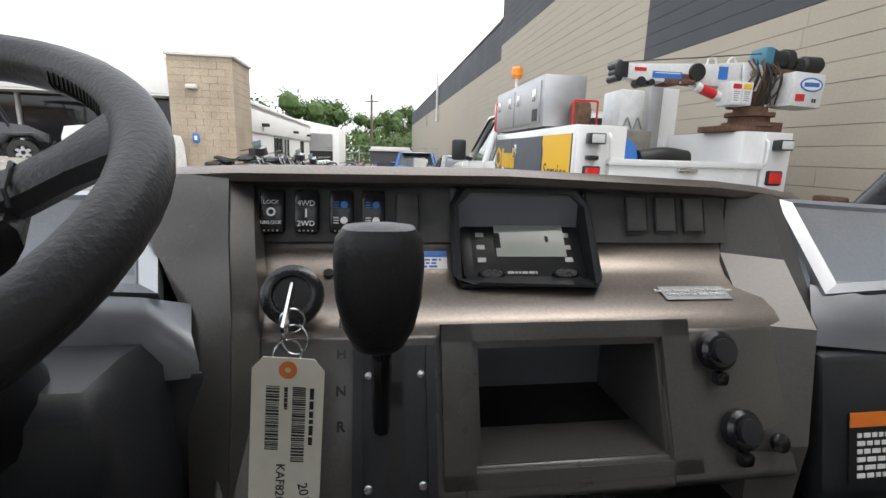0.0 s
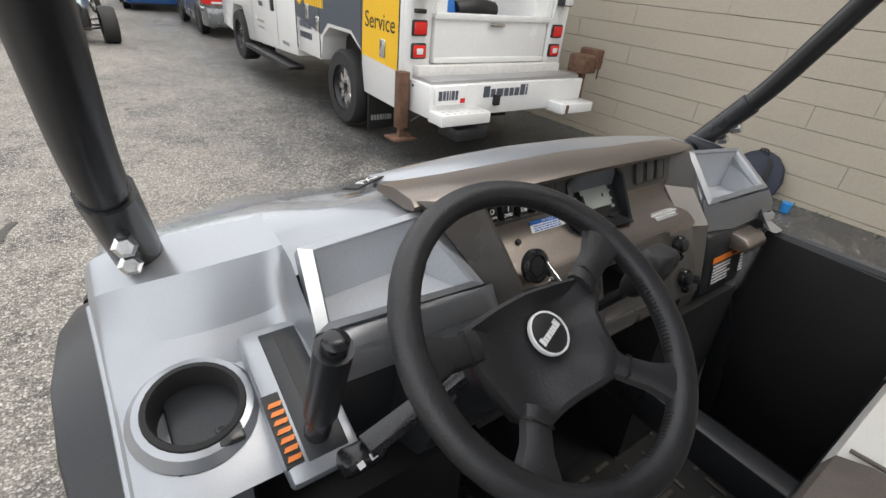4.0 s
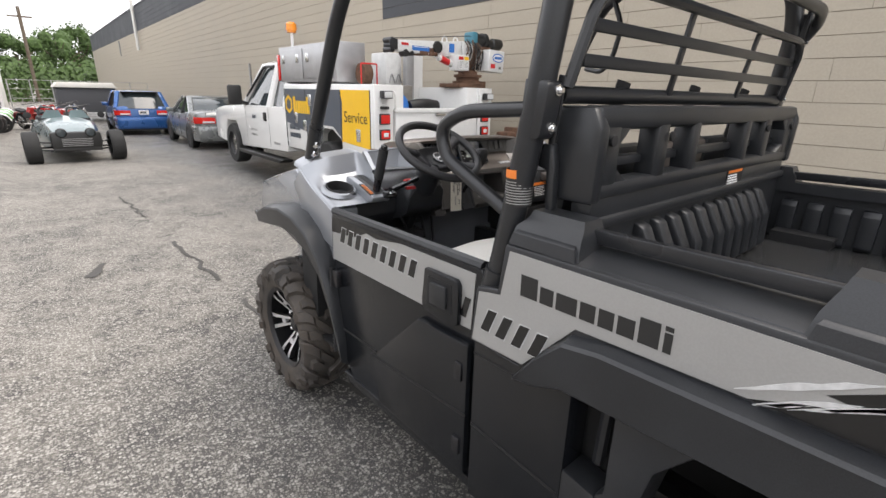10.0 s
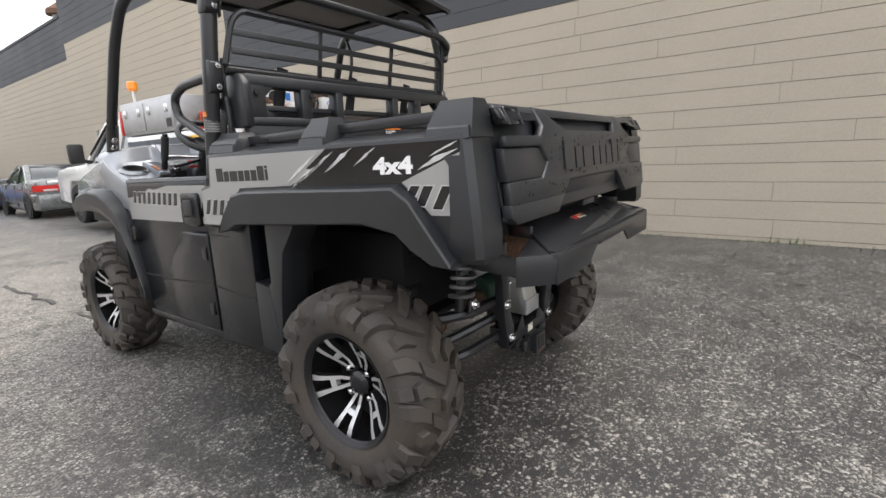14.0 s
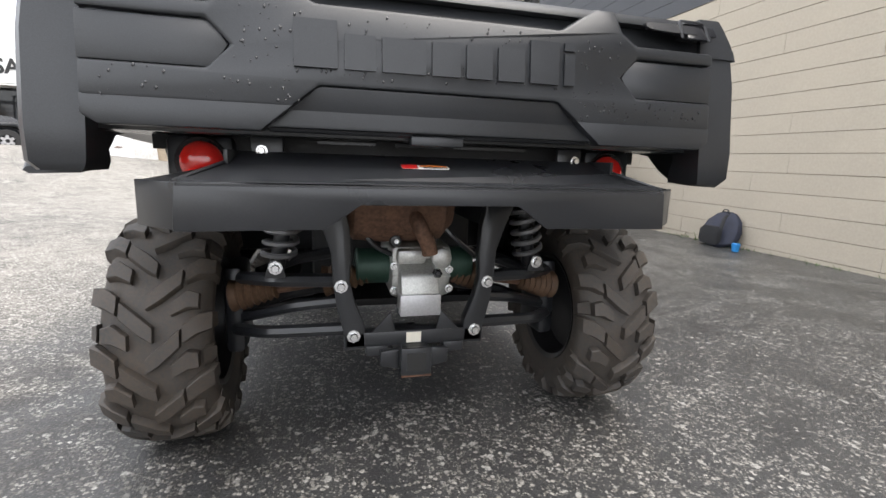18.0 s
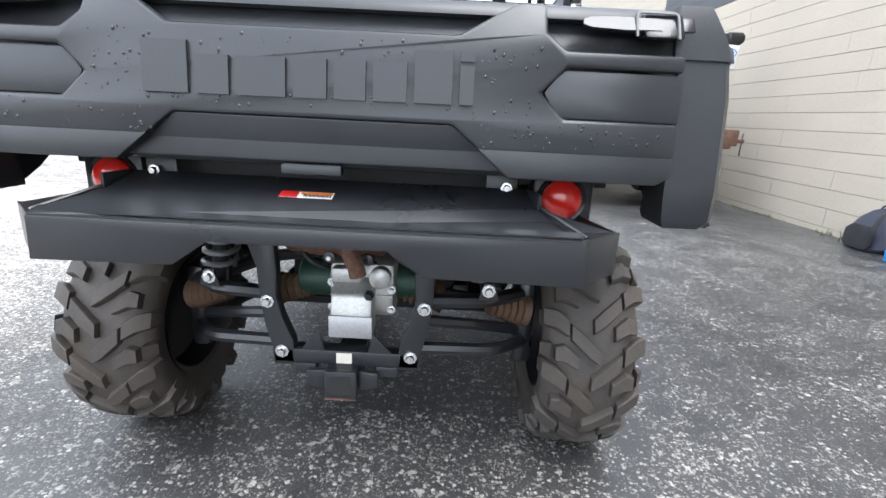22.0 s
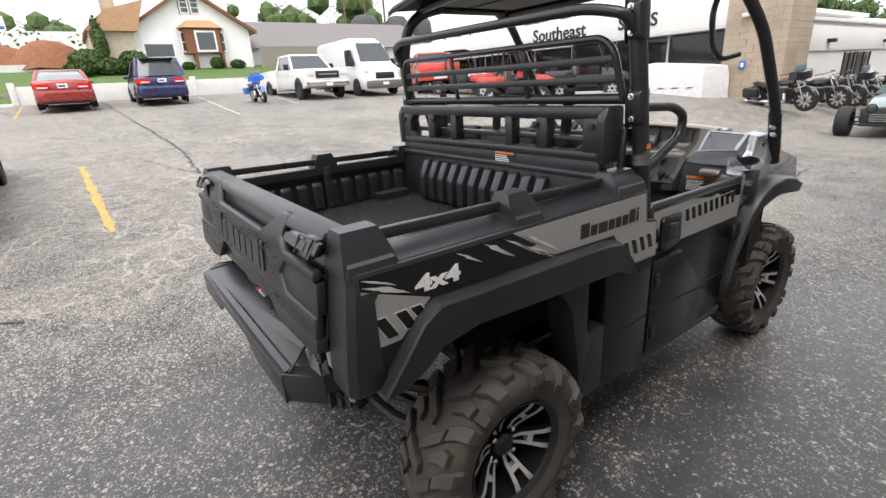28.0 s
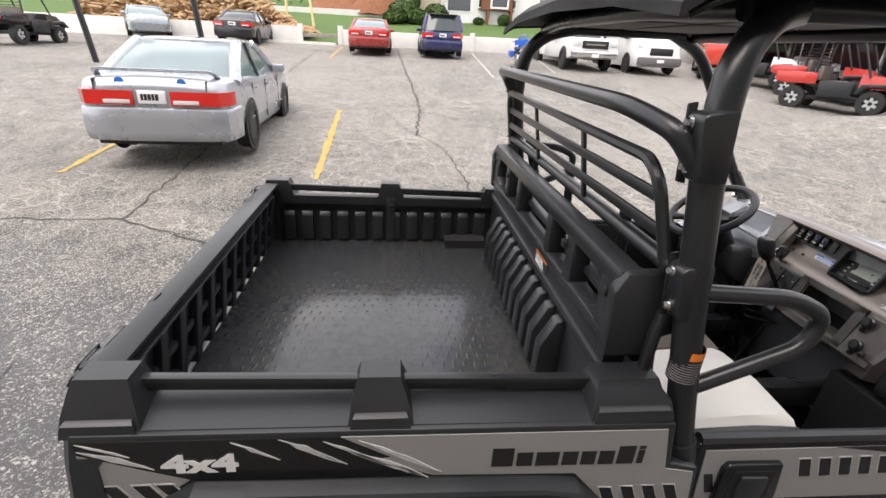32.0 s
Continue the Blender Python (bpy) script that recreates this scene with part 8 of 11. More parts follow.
def steering():
    m = facing((-0.338, 1.478, 1.2655), (1, 0, 0), (0, 0.846, 0.533))
    ring = [m @ Vector((0.1675 * math.cos(a), 0.1675 * math.sin(a), 0)) for a in [2 * math.pi * k / 56 for k in range(56)]]
    w = part("steering_wheel", tube(ring, 0.0158, 14, 0, closed=True), LEATHER, utv, "black grained steering wheel with stitched spokes")
    hubz = -0.034
    edge = [(0.094, 0.042), (0.05, 0.046), (0.0, 0.048), (-0.05, 0.043), (-0.096, 0.034), (-0.101, 0.0), (-0.094, -0.034), (-0.084, -0.066), (-0.054, -0.087), (-0.028, -0.082), (0.0, -0.080), (0.028, -0.080), (0.056, -0.079), (0.080, -0.060), (0.082, -0.03), (0.086, -0.006), (0.104, 0.013)]
    part("hub_pad", loft([[m @ Vector((x * k, y * k, z)) for x, y in edge] for k, z in ((0.80, -0.060), (0.98, -0.036), (1.0, -0.024), (0.97, -0.017), (0.90, -0.016), (0.78, -0.022), (0.60, -0.032), (0.45, -0.0365), (0.25, -0.037))]), LEATHER, w)
    for a, wa, wb, lean in ((172, 0.017, 0.019, 2), (20, 0.018, 0.020, 8), (-46, 0.0155, 0.018, 0), (-132, 0.0165, 0.018, 0)):
        rg = []
        for r, ww, z in ((0.088, wa, -0.017), (0.105, wa, -0.014), (0.128, wb * 0.95, -0.007), (0.148, wb * 1.3, -0.001), (0.166, wb * 2.0, 0.001)):
            b_ = a + lean * (r - 0.088) / 0.08
            c, q = Vector((math.cos(radians(b_)), math.sin(radians(b_)), 0)), Vector((-math.sin(radians(b_)), math.cos(radians(b_)), 0))
            rg.append([m @ (c * r + q * k * ww + Vector((0, 0, z + e))) for k, e in ((-1, -0.006), (-0.85, 0.003), (-0.4, 0.0075), (0.4, 0.0075), (0.85, 0.003), (1, -0.006), (0.6, -0.014), (-0.6, -0.014))])
        part("spoke", loft(rg), LEATHER, w)
        c, q = Vector((math.cos(radians(a)), math.sin(radians(a)), 0)), Vector((-math.sin(radians(a)), math.cos(radians(a)), 0))
        part("spoke_seam", tube([m @ (c * 0.103 + q * k * wa * 1.02 + Vector((0, 0, -0.014 + (0.0082 if abs(k) < 0.8 else 0.001)))) for k in (-1, -0.7, 0.7, 1)], 0.0013, 5, 0), INK, w)
    rnd = random.Random(3)
    for a0, a1 in ((36, 62), (-32, 6), (138, 164), (184, 208), (236, 262), (276, 302)):
        bm = bmesh.new()
        for k in range(int((a1 - a0) * 0.55)):
            a = radians(a0 + k / 0.55)
            c = Vector((math.cos(a), math.sin(a), 0))
            tube([m @ (c * 0.1535 + Vector((0, 0, -0.006))), m @ (c * 0.1512 + Vector((0, 0, 0.0))), m @ (c * 0.1535 + Vector((0, 0, 0.007)))], 0.0011, 4, 0, bm)
        tagged(part("stitching", bm, INK, w), kind="stuff")
    em = part("emblem", lathe([(0.0, 0.004), (0.0235, 0.004), (0.0255, 0.003), (0.0255, 0)], matrix=m @ Matrix.Translation((0.012, -0.004, hubz + 0.0015)), seg=30), INK, w, "round black emblem with a bright ring")
    part("emblem_ring", lathe([(0.0235, 0.003), (0.0238, 0.0055), (0.0260, 0.005), (0.0263, 0.0)], matrix=m @ Matrix.Translation((0.012, -0.004, hubz + 0.0015)), seg=30, cap=False), WHITE, em)
    maker_mark(m @ Matrix.Translation((0.012, -0.004, hubz + 0.0060)) @ Matrix.Rotation(radians(24), 4, "Z"), 0.038, 0.0095, WHITE, em, 0.0006)
    part("column_cover", loft([[Vector(q) for q in ((-0.43, y, z0), (-0.415, y, z1 - 0.03), (-0.385, y, z1), (-0.26, y, z1), (-0.242, y, z1 - 0.02), (-0.228 + dx, y, z0))] for y, z0, z1, dx in ((1.56, 1.03, 1.105, -0.02), (1.575, 1.0, 1.122, -0.005), (1.63, 0.97, 1.125, 0.0), (1.70, 0.95, 1.118, 0.0))]), BLACK, utv, "black steering column cover with water drops")
    part("column_shroud", tube([m @ Vector((0, 0, -0.05)), m @ Vector((0, 0.0, -0.20))], 0.052, 14, 0), BLACK, utv)
    part("column", tube([m @ Vector((0, 0, -0.18)), (-0.33, 1.75, 0.80), (-0.32, 1.82, 0.55)], 0.022, 10, 0.05), STEEL_B, utv)
    stalk = part("light_stalk", tube([(-0.38, 1.56, 1.15), (-0.46, 1.55, 1.132), (-0.525, 1.545, 1.118)], 0.012, 8, 0.02, flatten=(1.4, 0.8)), BLACK_G, utv, "black indicator stalk with a red switch")
    part("stalk_paddle", box(-0.555, -0.50, 1.535, 1.565, 1.085, 1.112, 0.008), BLACK_G, stalk)
    mm = facing((-0.528, 1.537, 1.108), (1, 0.1, 0.25), (0, 0.5, 0.8))
    for k in (-1, 1):
        part("stalk_mark", slab(mm @ Matrix.Translation((0.008 * k, 0, 0.003)), -0.004, 0.004, -0.004, 0.004), WHITE, stalk)
    part("hazard_switch", box(-0.452, -0.418, 1.548, 1.568, 1.135, 1.150, 0.006), RED_P, stalk)
    part("hazard_switch", box(-0.45, -0.405, 1.54, 1.56, 1.108, 1.12, 0.004), RED_P, stalk)


steering()


def seats_and_floor():
    # bench: three sewn zones
    for x0, x1, mt, lb in ((-0.582, -0.15, SEAT_L, "light grey seat cushion"), (-0.15, 0.22, SEAT_D, "brown grey middle seat cushion"), (0.22, 0.582, SEAT_L, "light grey seat cushion")):
        rings = []
        for y, zt in ((0.80, 0.925), (0.90, 0.942), (1.10, 0.957), (1.20, 0.955), (1.245, 0.935), (1.255, 0.90)):
            rings.append([Vector((x0 + (x1 - x0) * k, y, z)) for k, z in ((0, 0.84), (0.0, zt - 0.02), (0.06, zt), (0.5, zt + 0.012), (0.94, zt), (1.0, zt - 0.02), (1.0, 0.84))])
        s = part("seat_cushion", loft(rings), mt, utv, lb)
        part("piping", tube([(x0 + 0.004, 0.85, 0.936), (x0 + 0.004, 1.10, 0.953), (x0 + 0.004, 1.235, 0.94)], 0.004, 6, 0.03), SEAT_D, s)
        part("backrest", prism([(0.80, 0.92), (0.745, 1.36), (0.69, 1.36), (0.74, 0.90)], "x", x0 + 0.005, x1 - 0.005, 0.02), SEAT_D if mt is SEAT_D else BLACK, utv)
    part("seat_base", prism([(0.76, 0.60), (0.76, 0.85), (1.25, 0.87), (1.262, 0.80), (1.22, 0.44), (0.76, 0.44)], "x", -0.66, 0.66, 0.015), BLACK, utv)
    for s in (-1, 1):
        part("seat_bolster", loft([[Vector((s * x, y, z + dz)) for x, z in ((0.582, 0.84), (0.582, 0.935), (0.60, 0.952), (0.64, 0.945), (0.668, 0.91), (0.67, 0.84))] for y, dz in ((0.80, -0.015), (0.92, 0.0), (1.10, 0.005), (1.22, -0.005), (1.262, -0.04))]), LEATHER, utv)
    for x in (-0.42, 0.0, 0.42):
        hr = part("belt_guide", tube([(x - 0.02, 0.70, 1.35), (x, 0.69, 1.46), (x + 0.01, 0.68, 1.52)], 0.022, 8, 0.03, flatten=(1.3, 0.5)), CLOTH, utv)
    part("belt_buckle", box(-0.60, -0.56, 0.80, 0.86, 1.02, 1.06, 0.01), BLACK_G, utv)
    part("belt_webbing", tube([(-0.655, 0.72, 1.50), (-0.66, 0.80, 1.20), (-0.64, 0.84, 0.98)], 0.024, 6, 0.05, flatten=(0.25, 1)), CLOTH, utv)
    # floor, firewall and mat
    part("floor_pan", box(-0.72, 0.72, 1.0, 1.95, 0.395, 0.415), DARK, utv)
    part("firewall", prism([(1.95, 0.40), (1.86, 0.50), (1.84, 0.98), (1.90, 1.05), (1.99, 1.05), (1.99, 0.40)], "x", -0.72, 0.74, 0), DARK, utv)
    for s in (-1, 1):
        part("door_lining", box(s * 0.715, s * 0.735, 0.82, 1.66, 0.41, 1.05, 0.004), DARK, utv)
        part("sill_strip", tube([(s * 0.70, 1.64, 1.06), (s * 0.70, 1.655, 0.80), (s * 0.705, 1.60, 0.42)], 0.008, 6, 0.03), POLE, utv)
    mat_o = part("floor_mat", box(-0.66, 0.66, 1.27, 1.66, 0.416, 0.424, 0.003), DARK, utv, "worn black rubber floor mat with ridges")
    rnd = random.Random(9)
    for i in range(15):
        for j in range(5):
            x, y = -0.62 + i * 0.083, 1.30 + j * 0.075
            if rnd.random() < 0.5:
                part("mat_ridge", box(x, x + 0.055, y, y + 0.012, 0.424, 0.4285, 0.002), RUBBER, mat_o)
            else:
                part("mat_ridge", box(x, x + 0.012, y - 0.01, y + 0.05, 0.424, 0.4285, 0.002), RUBBER, mat_o)
    for x, w, nm in ((-0.33, 0.05, "brake_pedal"), (-0.22, 0.035, "throttle_pedal")):
        pd = part(nm, box(x - w, x + w, 1.70, 1.715, 0.50, 0.60, 0.01, turn=Matrix.Rotation(radians(-35), 4, "X")), STEEL_B, utv, "perforated steel pedal")
        for i in range(3):
            for j in range(3):
                part("pedal_stud", lathe([(0.006, 0), (0.005, 0.006), (0, 0.006)], matrix=facing((x - w * 0.6 + w * 0.6 * i, 1.693 + 0.022 * (j - 1) * 0.57, 0.55 + 0.026 * (j - 1)), (1, 0, 0), (0, 0.57, 0.82)), seg=8), CHROME, pd)
        part("pedal_arm", tube([(x, 1.72, 0.56), (x + 0.02, 1.78, 0.72), (x + 0.02, 1.83, 0.80)], 0.010, 8, 0.03), STEEL_B, pd)
    part("pedal_rod", tube([(-0.13, 1.60, 0.44), (-0.17, 1.72, 0.70)], 0.014, 8, 0), STEEL_B, utv)
    for k in range(4):
        part("under_dash_cable", tube([(-0.40 + 0.07 * k, 1.72, 1.02), (-0.36 + 0.05 * k, 1.66, 0.90 - 0.03 * k), (-0.30 + 0.06 * k, 1.78, 0.82)], 0.007, 6, 0.06), STEEL_B, utv)


seats_and_floor()


def key_and_tag():
    k = thing("key_tag", "manila paper price tag on a ring at the ignition key", "key tag", (-0.135, 1.64, 1.02))
    part("key_blade", box(-0.1365, -0.1335, 1.62, 1.678, 1.128, 1.146, 0.001, turn=Matrix.Rotation(radians(25), 4, "X")), CHROME, k)
    for c, r, tilt in (((-0.133, 1.655, 1.125), 0.011, 20), ((-0.130, 1.648, 1.110), 0.0135, -25), ((-0.134, 1.634, 1.102), 0.013, 35), ((-0.134, 1.618, 1.088), 0.012, 10)):
        m = Matrix.Translation(c) @ Euler((radians(80), 0, radians(tilt))).to_matrix().to_4x4()
        part("ring", tube([m @ Vector((r * math.cos(a), r * math.sin(a), 0)) for a in [2 * math.pi * j / 20 for j in range(20)]], 0.0011, 6, 0, closed=True), CHROME, k)
    tm = facing((-0.136, 1.640, 1.030), (1, -0.12, -0.04), (0.03, 0.10, 1))
    bm = bmesh.new()
    pts = [(-0.030, -0.094), (0.030, -0.094), (0.030, 0.058), (0.021, 0.068), (-0.021, 0.068), (-0.030, 0.058)]
    lo, hi = [bm.verts.new(tm @ Vector((*p, 0))) for p in pts], [bm.verts.new(tm @ Vector((*p, 0.0012))) for p in pts]
    bm.faces.new(lo[::-1])
    bm.faces.new(hi)
    for i in range(6):
        bm.faces.new((lo[i], lo[(i + 1) % 6], hi[(i + 1) % 6], hi[i]))
    tg = part("paper_tag", bm, PAPER, k)
    up = tm @ Matrix.Translation((0, 0, 0.0014))
    part("tag_eyelet", lathe([(0.0025, 0), (0.0075, 0), (0.0075, 0.0006), (0.0025, 0.0006)], matrix=up @ Matrix.Translation((0, 0.058, 0)), seg=18, cap=False), ORANGE, tg)
    rnd = random.Random(4)
    for x0, w in ((-0.012, 0.011), (0.010, 0.011)):
        bm = bmesh.new()
        y = -0.012 if x0 < 0 else -0.022
        top = 0.044
        while y < top:
            h = rnd.choice((0.0006, 0.001, 0.0016))
            slab(up, x0 - w / 2, x0 + w / 2, y, y + h, 0.0003, bm)
            y += h + rnd.choice((0.0007, 0.0012))
        tagged(part("bar_code", bm, INK, tg), kind="stuff")
    t90 = Matrix.Rotation(radians(-90), 4, "Z")
    bars("number_bars", up @ Matrix.Translation((0.0205, 0.010, 0)) @ t90, 0.066, 1, 0.006, INK, tg, 6)
    bars("number_bars", up @ Matrix.Translation((-0.001, 0.03, 0)) @ t90, 0.026, 1, 0.005, INK, tg, 2)
    words("model_line", "KAF820K", 0.0105, INK, tg, up @ Matrix.Translation((-0.004, -0.045, 0)) @ t90, 0.0003)
    words("year_line", "2019", 0.0115, INK, tg, up @ Matrix.Translation((0.017, -0.052, 0)) @ Matrix.Rotation(radians(-78), 4, "Z"), 0.0003)


settle(key_and_tag, ("paper_tag", "tag_eyelet", "bar_code", "number_bars", "model_line", "year_line"), (0.010, -0.035, 0.030))
for ob in bpy.data.objects:
    if ob.parent and ob.parent.name == "key_tag" and ob.name.split(".")[0] in ("ring", "key_blade"):
        ob.data.transform(Matrix.Translation((0.007, -0.004, 0.020)))


# ---- parked vehicles ----
def road_wheel(parent, x, y, r, w, side, rim_mat=RIM_L, spokes=5, rim_r=0.66):
    base = Matrix.Translation((x, y, r)) @ Matrix.Rotation(radians(90), 4, "Y")
    h = w / 2
    t = part("wheel", lathe([(r * rim_r, -h), (r * 0.93, -h), (r, -h * 0.7), (r, h * 0.7), (r * 0.93, h), (r * rim_r, h)], matrix=base, seg=28, cap=False), RUBBER_C, parent)
    part("rim", lathe([(r * rim_r, -side * h), (r * rim_r, side * h * 0.9), (r * rim_r * 0.9, side * h * 0.55), (r * 0.2, side * h * 0.45), (0, side * h * 0.45)], matrix=base, seg=28, cap=False), RIM_D, t)
    bm = bmesh.new()
    for i in range(spokes):
        a = 2 * math.pi * i / spokes
        c, q = Vector((math.cos(a), math.sin(a), 0)), Vector((-math.sin(a), math.cos(a), 0))
        rings = []
        for rr, ww in ((0.05, 0.05), (r * rim_r * 0.97, 0.035)):
            rings.append([base @ (c * rr + q * k * ww + Vector((0, 0, side * (h * 0.5 + e)))) for k, e in ((-1, 0), (-0.8, 0.02), (0.8, 0.02), (1, 0))])
        loft(rings, bm)
    part("spoke_set", bm, rim_mat, t)
    return t


def car(name, label, category, coat, L, W, H, at, heading, hood=0.95, deck=1.0, belt=0.93, cab=(-0.36, 0.22), roof=(-0.17, 0.03), wheel=0.32, wb=0.58, rear_red=True, spoiler=False, hatch=False, glass=GLASS, trim=None, plate=True):
    """A parked car: lofted body, glasshouse, pillars, wheels, lamps, bumpers. It faces +y before it is turned."""
    z0 = ground_z(at[0], at[1])
    c = thing(name, label, category, (0, 0, 0))
    hw = W / 2
    st = []
    ends = [(-0.5, 0.80, 0.36, deck - 0.14), (-0.485, 0.90, 0.24, deck - 0.03), (-0.44, 0.965, 0.20, deck), (-0.30, 1.0, 0.18, max(deck, belt)), (-0.1, 1.0, 0.18, belt), (0.1, 1.0, 0.18, belt), (0.22, 1.0, 0.18, belt), (0.30, 0.99, 0.18, hood + 0.02), (0.42, 0.95, 0.20, hood - 0.07), (0.48, 0.87, 0.24, hood - 0.16), (0.5, 0.76, 0.36, hood - 0.26)]
    for f, wd, zb, zt in ends:
        w = hw * wd
        zm = zb + (zt - zb) * 0.55
        ring = [(-w * 0.88, zb), (-w * 0.97, zb + 0.08), (-w, zm), (-w * 0.975, zt - 0.10), (-w * 0.90, zt - 0.02), (-w * 0.6, zt + 0.015), (0, zt + 0.03), (w * 0.6, zt + 0.015), (w * 0.90, zt - 0.02), (w * 0.975, zt - 0.10), (w, zm), (w * 0.97, zb + 0.08), (w * 0.88, zb)]
        st.append([Vector((x, f * L, z)) for x, z in ring])
    part("body", loft(eased_grid(st, 3, 2)), coat, c)
    # glasshouse, roof and pillars
    b0, b1, r0, r1 = cab[0] * L, cab[1] * L, roof[0] * L, roof[1] * L
    bw, rw = hw * 0.91, hw * 0.73

    def outline(w, ya, yb, z, bow):
        return [Vector(p) for p in ((-w, ya + 0.10, z), (-w * 0.86, ya + 0.02, z), (-w * 0.45, ya - bow, z), (w * 0.45, ya - bow, z), (w * 0.86, ya + 0.02, z), (w, ya + 0.10, z), (w, yb - 0.12, z), (w * 0.86, yb - 0.02, z), (w * 0.45, yb + bow, z), (-w * 0.45, yb + bow, z), (-w * 0.86, yb - 0.02, z), (-w, yb - 0.12, z))]

    zr = H - 0.06
    shell = [outline(bw, b0, b1, belt - 0.04, 0.09), outline(bw * 0.45 + rw * 0.55, b0 * 0.5 + r0 * 0.5 - 0.015, b1 * 0.5 + r1 * 0.5 + 0.02, (belt + zr) / 2, 0.05), outline(rw, r0, r1, zr, 0.04)]
    low, top = [shell[0][i] for i in (0, 5, 6, 11)], [shell[2][i] for i in (0, 5, 6, 11)]
    mid = [shell[1][i] for i in (0, 5, 6, 11)]
    part("glasshouse", loft(shell), glass, c, "reflecting car windows")
    part("roof", loft([outline(rw + 0.012 - i, r0 + i - 0.01, r1 - i + 0.01, zr + k, 0.04) for k, i in ((-0.012, 0.0), (0.018, 0.006), (0.038, 0.07), (0.05, 0.2))]), coat, c)
    for a, m_, z in zip(low, mid, top):
        sgn = 1 if a.x > 0 else -1
        wide = 1.9 if a.y < 0 else 1.15
        part("pillar", tube([a + Vector((sgn * 0.004, 0, 0)), m_ + Vector((sgn * 0.006, 0, 0)), z + Vector((sgn * 0.004, 0, 0))], 0.042, 8, 0, flatten=(wide if a.y < 0 else 1, 1.3)), coat, c)
    for s in (-1, 1):
        for t in ((0.5, 0.48),) if not hatch else ((0.45, 0.5), (0.78, 0.8)):
            pa, pm, pb = (q[0 if s < 0 else 1].lerp(q[3 if s < 0 else 2], tt) for q, tt in ((low, t[0]), (mid, (t[0] + t[1]) / 2), (top, t[1])))
            part("pillar", tube([pa + Vector((s * 0.006, 0, 0)), pm + Vector((s * 0.008, 0, 0)), pb + Vector((s * 0.006, 0, 0))], 0.03, 6, 0), INK, c)
        part("sill_trim", tube([(s * hw * 1.0, -0.30 * L, 0.42), (s * hw * 1.004, 0.3 * L, 0.42)], 0.012, 6, 0), trim or coat, c)
        for f in (-0.06, 0.16, -0.24):
            part("door_gap", box(s * (hw * 0.985), s * (hw * 1.001), f * L - 0.004, f * L + 0.004, 0.30, belt - 0.08), INK, c)
        for f in (-0.03, -0.2):
            part("door_handle", box(s * hw * 0.985, s * (hw * 1.0 + 0.018), f * L - 0.02, f * L + 0.12, belt - 0.17, belt - 0.14, 0.006), coat, c)
        mir = part("door_mirror", box(s * (hw * 0.93), s * (hw * 1.0 + 0.14), b1 - 0.36, b1 - 0.24, belt - 0.03, belt + 0.10, 0.03), coat, c)
        for f in (-wb / 2, wb / 2):
            y = f * L
            part("wheel_arch", lathe([(0, 0.0), (wheel * 1.16, 0.0), (wheel * 1.16, 0.02), (0, 0.02)], matrix=Matrix.Translation((s * (hw * 0.985), y, wheel)) @ Matrix.Rotation(radians(90 * s), 4, "Y"), seg=28), INK, c)
            road_wheel(c, s * (hw - 0.085), y, wheel, 0.21, s)
        # lamps
        x_in = 0.24 if spoiler else 0.46
        rl = part("tail_lamp", loft([[Vector((s * hw * fx, fy * L, z)) for fx, fy in ((x_in, -0.5075), (0.62, -0.507), (0.84, -0.503), (0.965, -0.475), (0.985, -0.435), (0.8, -0.45), (x_in, -0.46))] for z in (deck - 0.305, deck - 0.295, deck - 0.155, deck - 0.145)]), LAMP_R, c, "red tail lamp")
        part("reverse_lens", box(s * hw * (x_in + 0.03), s * hw * (x_in + 0.36), -0.5085 * L, -0.47 * L, deck - 0.292, deck - 0.245, 0.006), LAMP_W, rl)
        part("boot_gap", box(s * hw * 0.70, s * hw * 0.704, -0.5012 * L, -0.46 * L, 0.56, deck - 0.02), INK, c)
        part("headlamp", box(s * hw * 0.48, s * hw * 0.86, 0.43 * L, 0.478 * L, hood - 0.30, hood - 0.15, 0.03), LAMP_W, c)
    part("rear_bumper", loft([[Vector((x * (hw + k * 0.4), y * (L + 2 * k), z)) for x, y in ((-1.0, -0.40), (-0.985, -0.455), (-0.93, -0.490), (-0.8, -0.504), (-0.45, -0.510), (0, -0.511), (0.45, -0.510), (0.8, -0.504), (0.93, -0.490), (0.985, -0.455), (1.0, -0.40))] for z, k in ((0.25, -0.03), (0.29, 0.0), (0.36, 0.012), (0.52, 0.014), (0.60, 0.008), (0.635, -0.006), (0.645, -0.03))], closed=False, cap=False), trim or coat, c)
    part("front_bumper", loft([[Vector((x * hw, y * L, z)) for x, y in ((-0.97, 0.42), (-0.88, 0.485), (-0.5, 0.508), (0.5, 0.508), (0.88, 0.485), (0.97, 0.42))] for z in (0.26, 0.32, 0.50, 0.56)], closed=False, cap=False), trim or coat, c)
    part("grille", box(-hw * 0.45, hw * 0.45, 0.47 * L, 0.492 * L, hood - 0.36, hood - 0.24, 0.01), INK, c)
    # added black block: shade under the tail, put into a shape
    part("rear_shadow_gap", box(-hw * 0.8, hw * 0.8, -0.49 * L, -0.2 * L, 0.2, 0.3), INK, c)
    if plate:
        p = part("number_plate", box(-0.155, 0.155, -0.5 * L - 0.022, -0.49 * L, deck - 0.29, deck - 0.14, 0.006), WHITE, c)
        bars("plate_print", facing((0, -0.5 * L - 0.0225, deck - 0.215), (1, 0, 0), (0, 0, 1)), 0.24, 1, 0.09, INK, c, 5, 0.8)
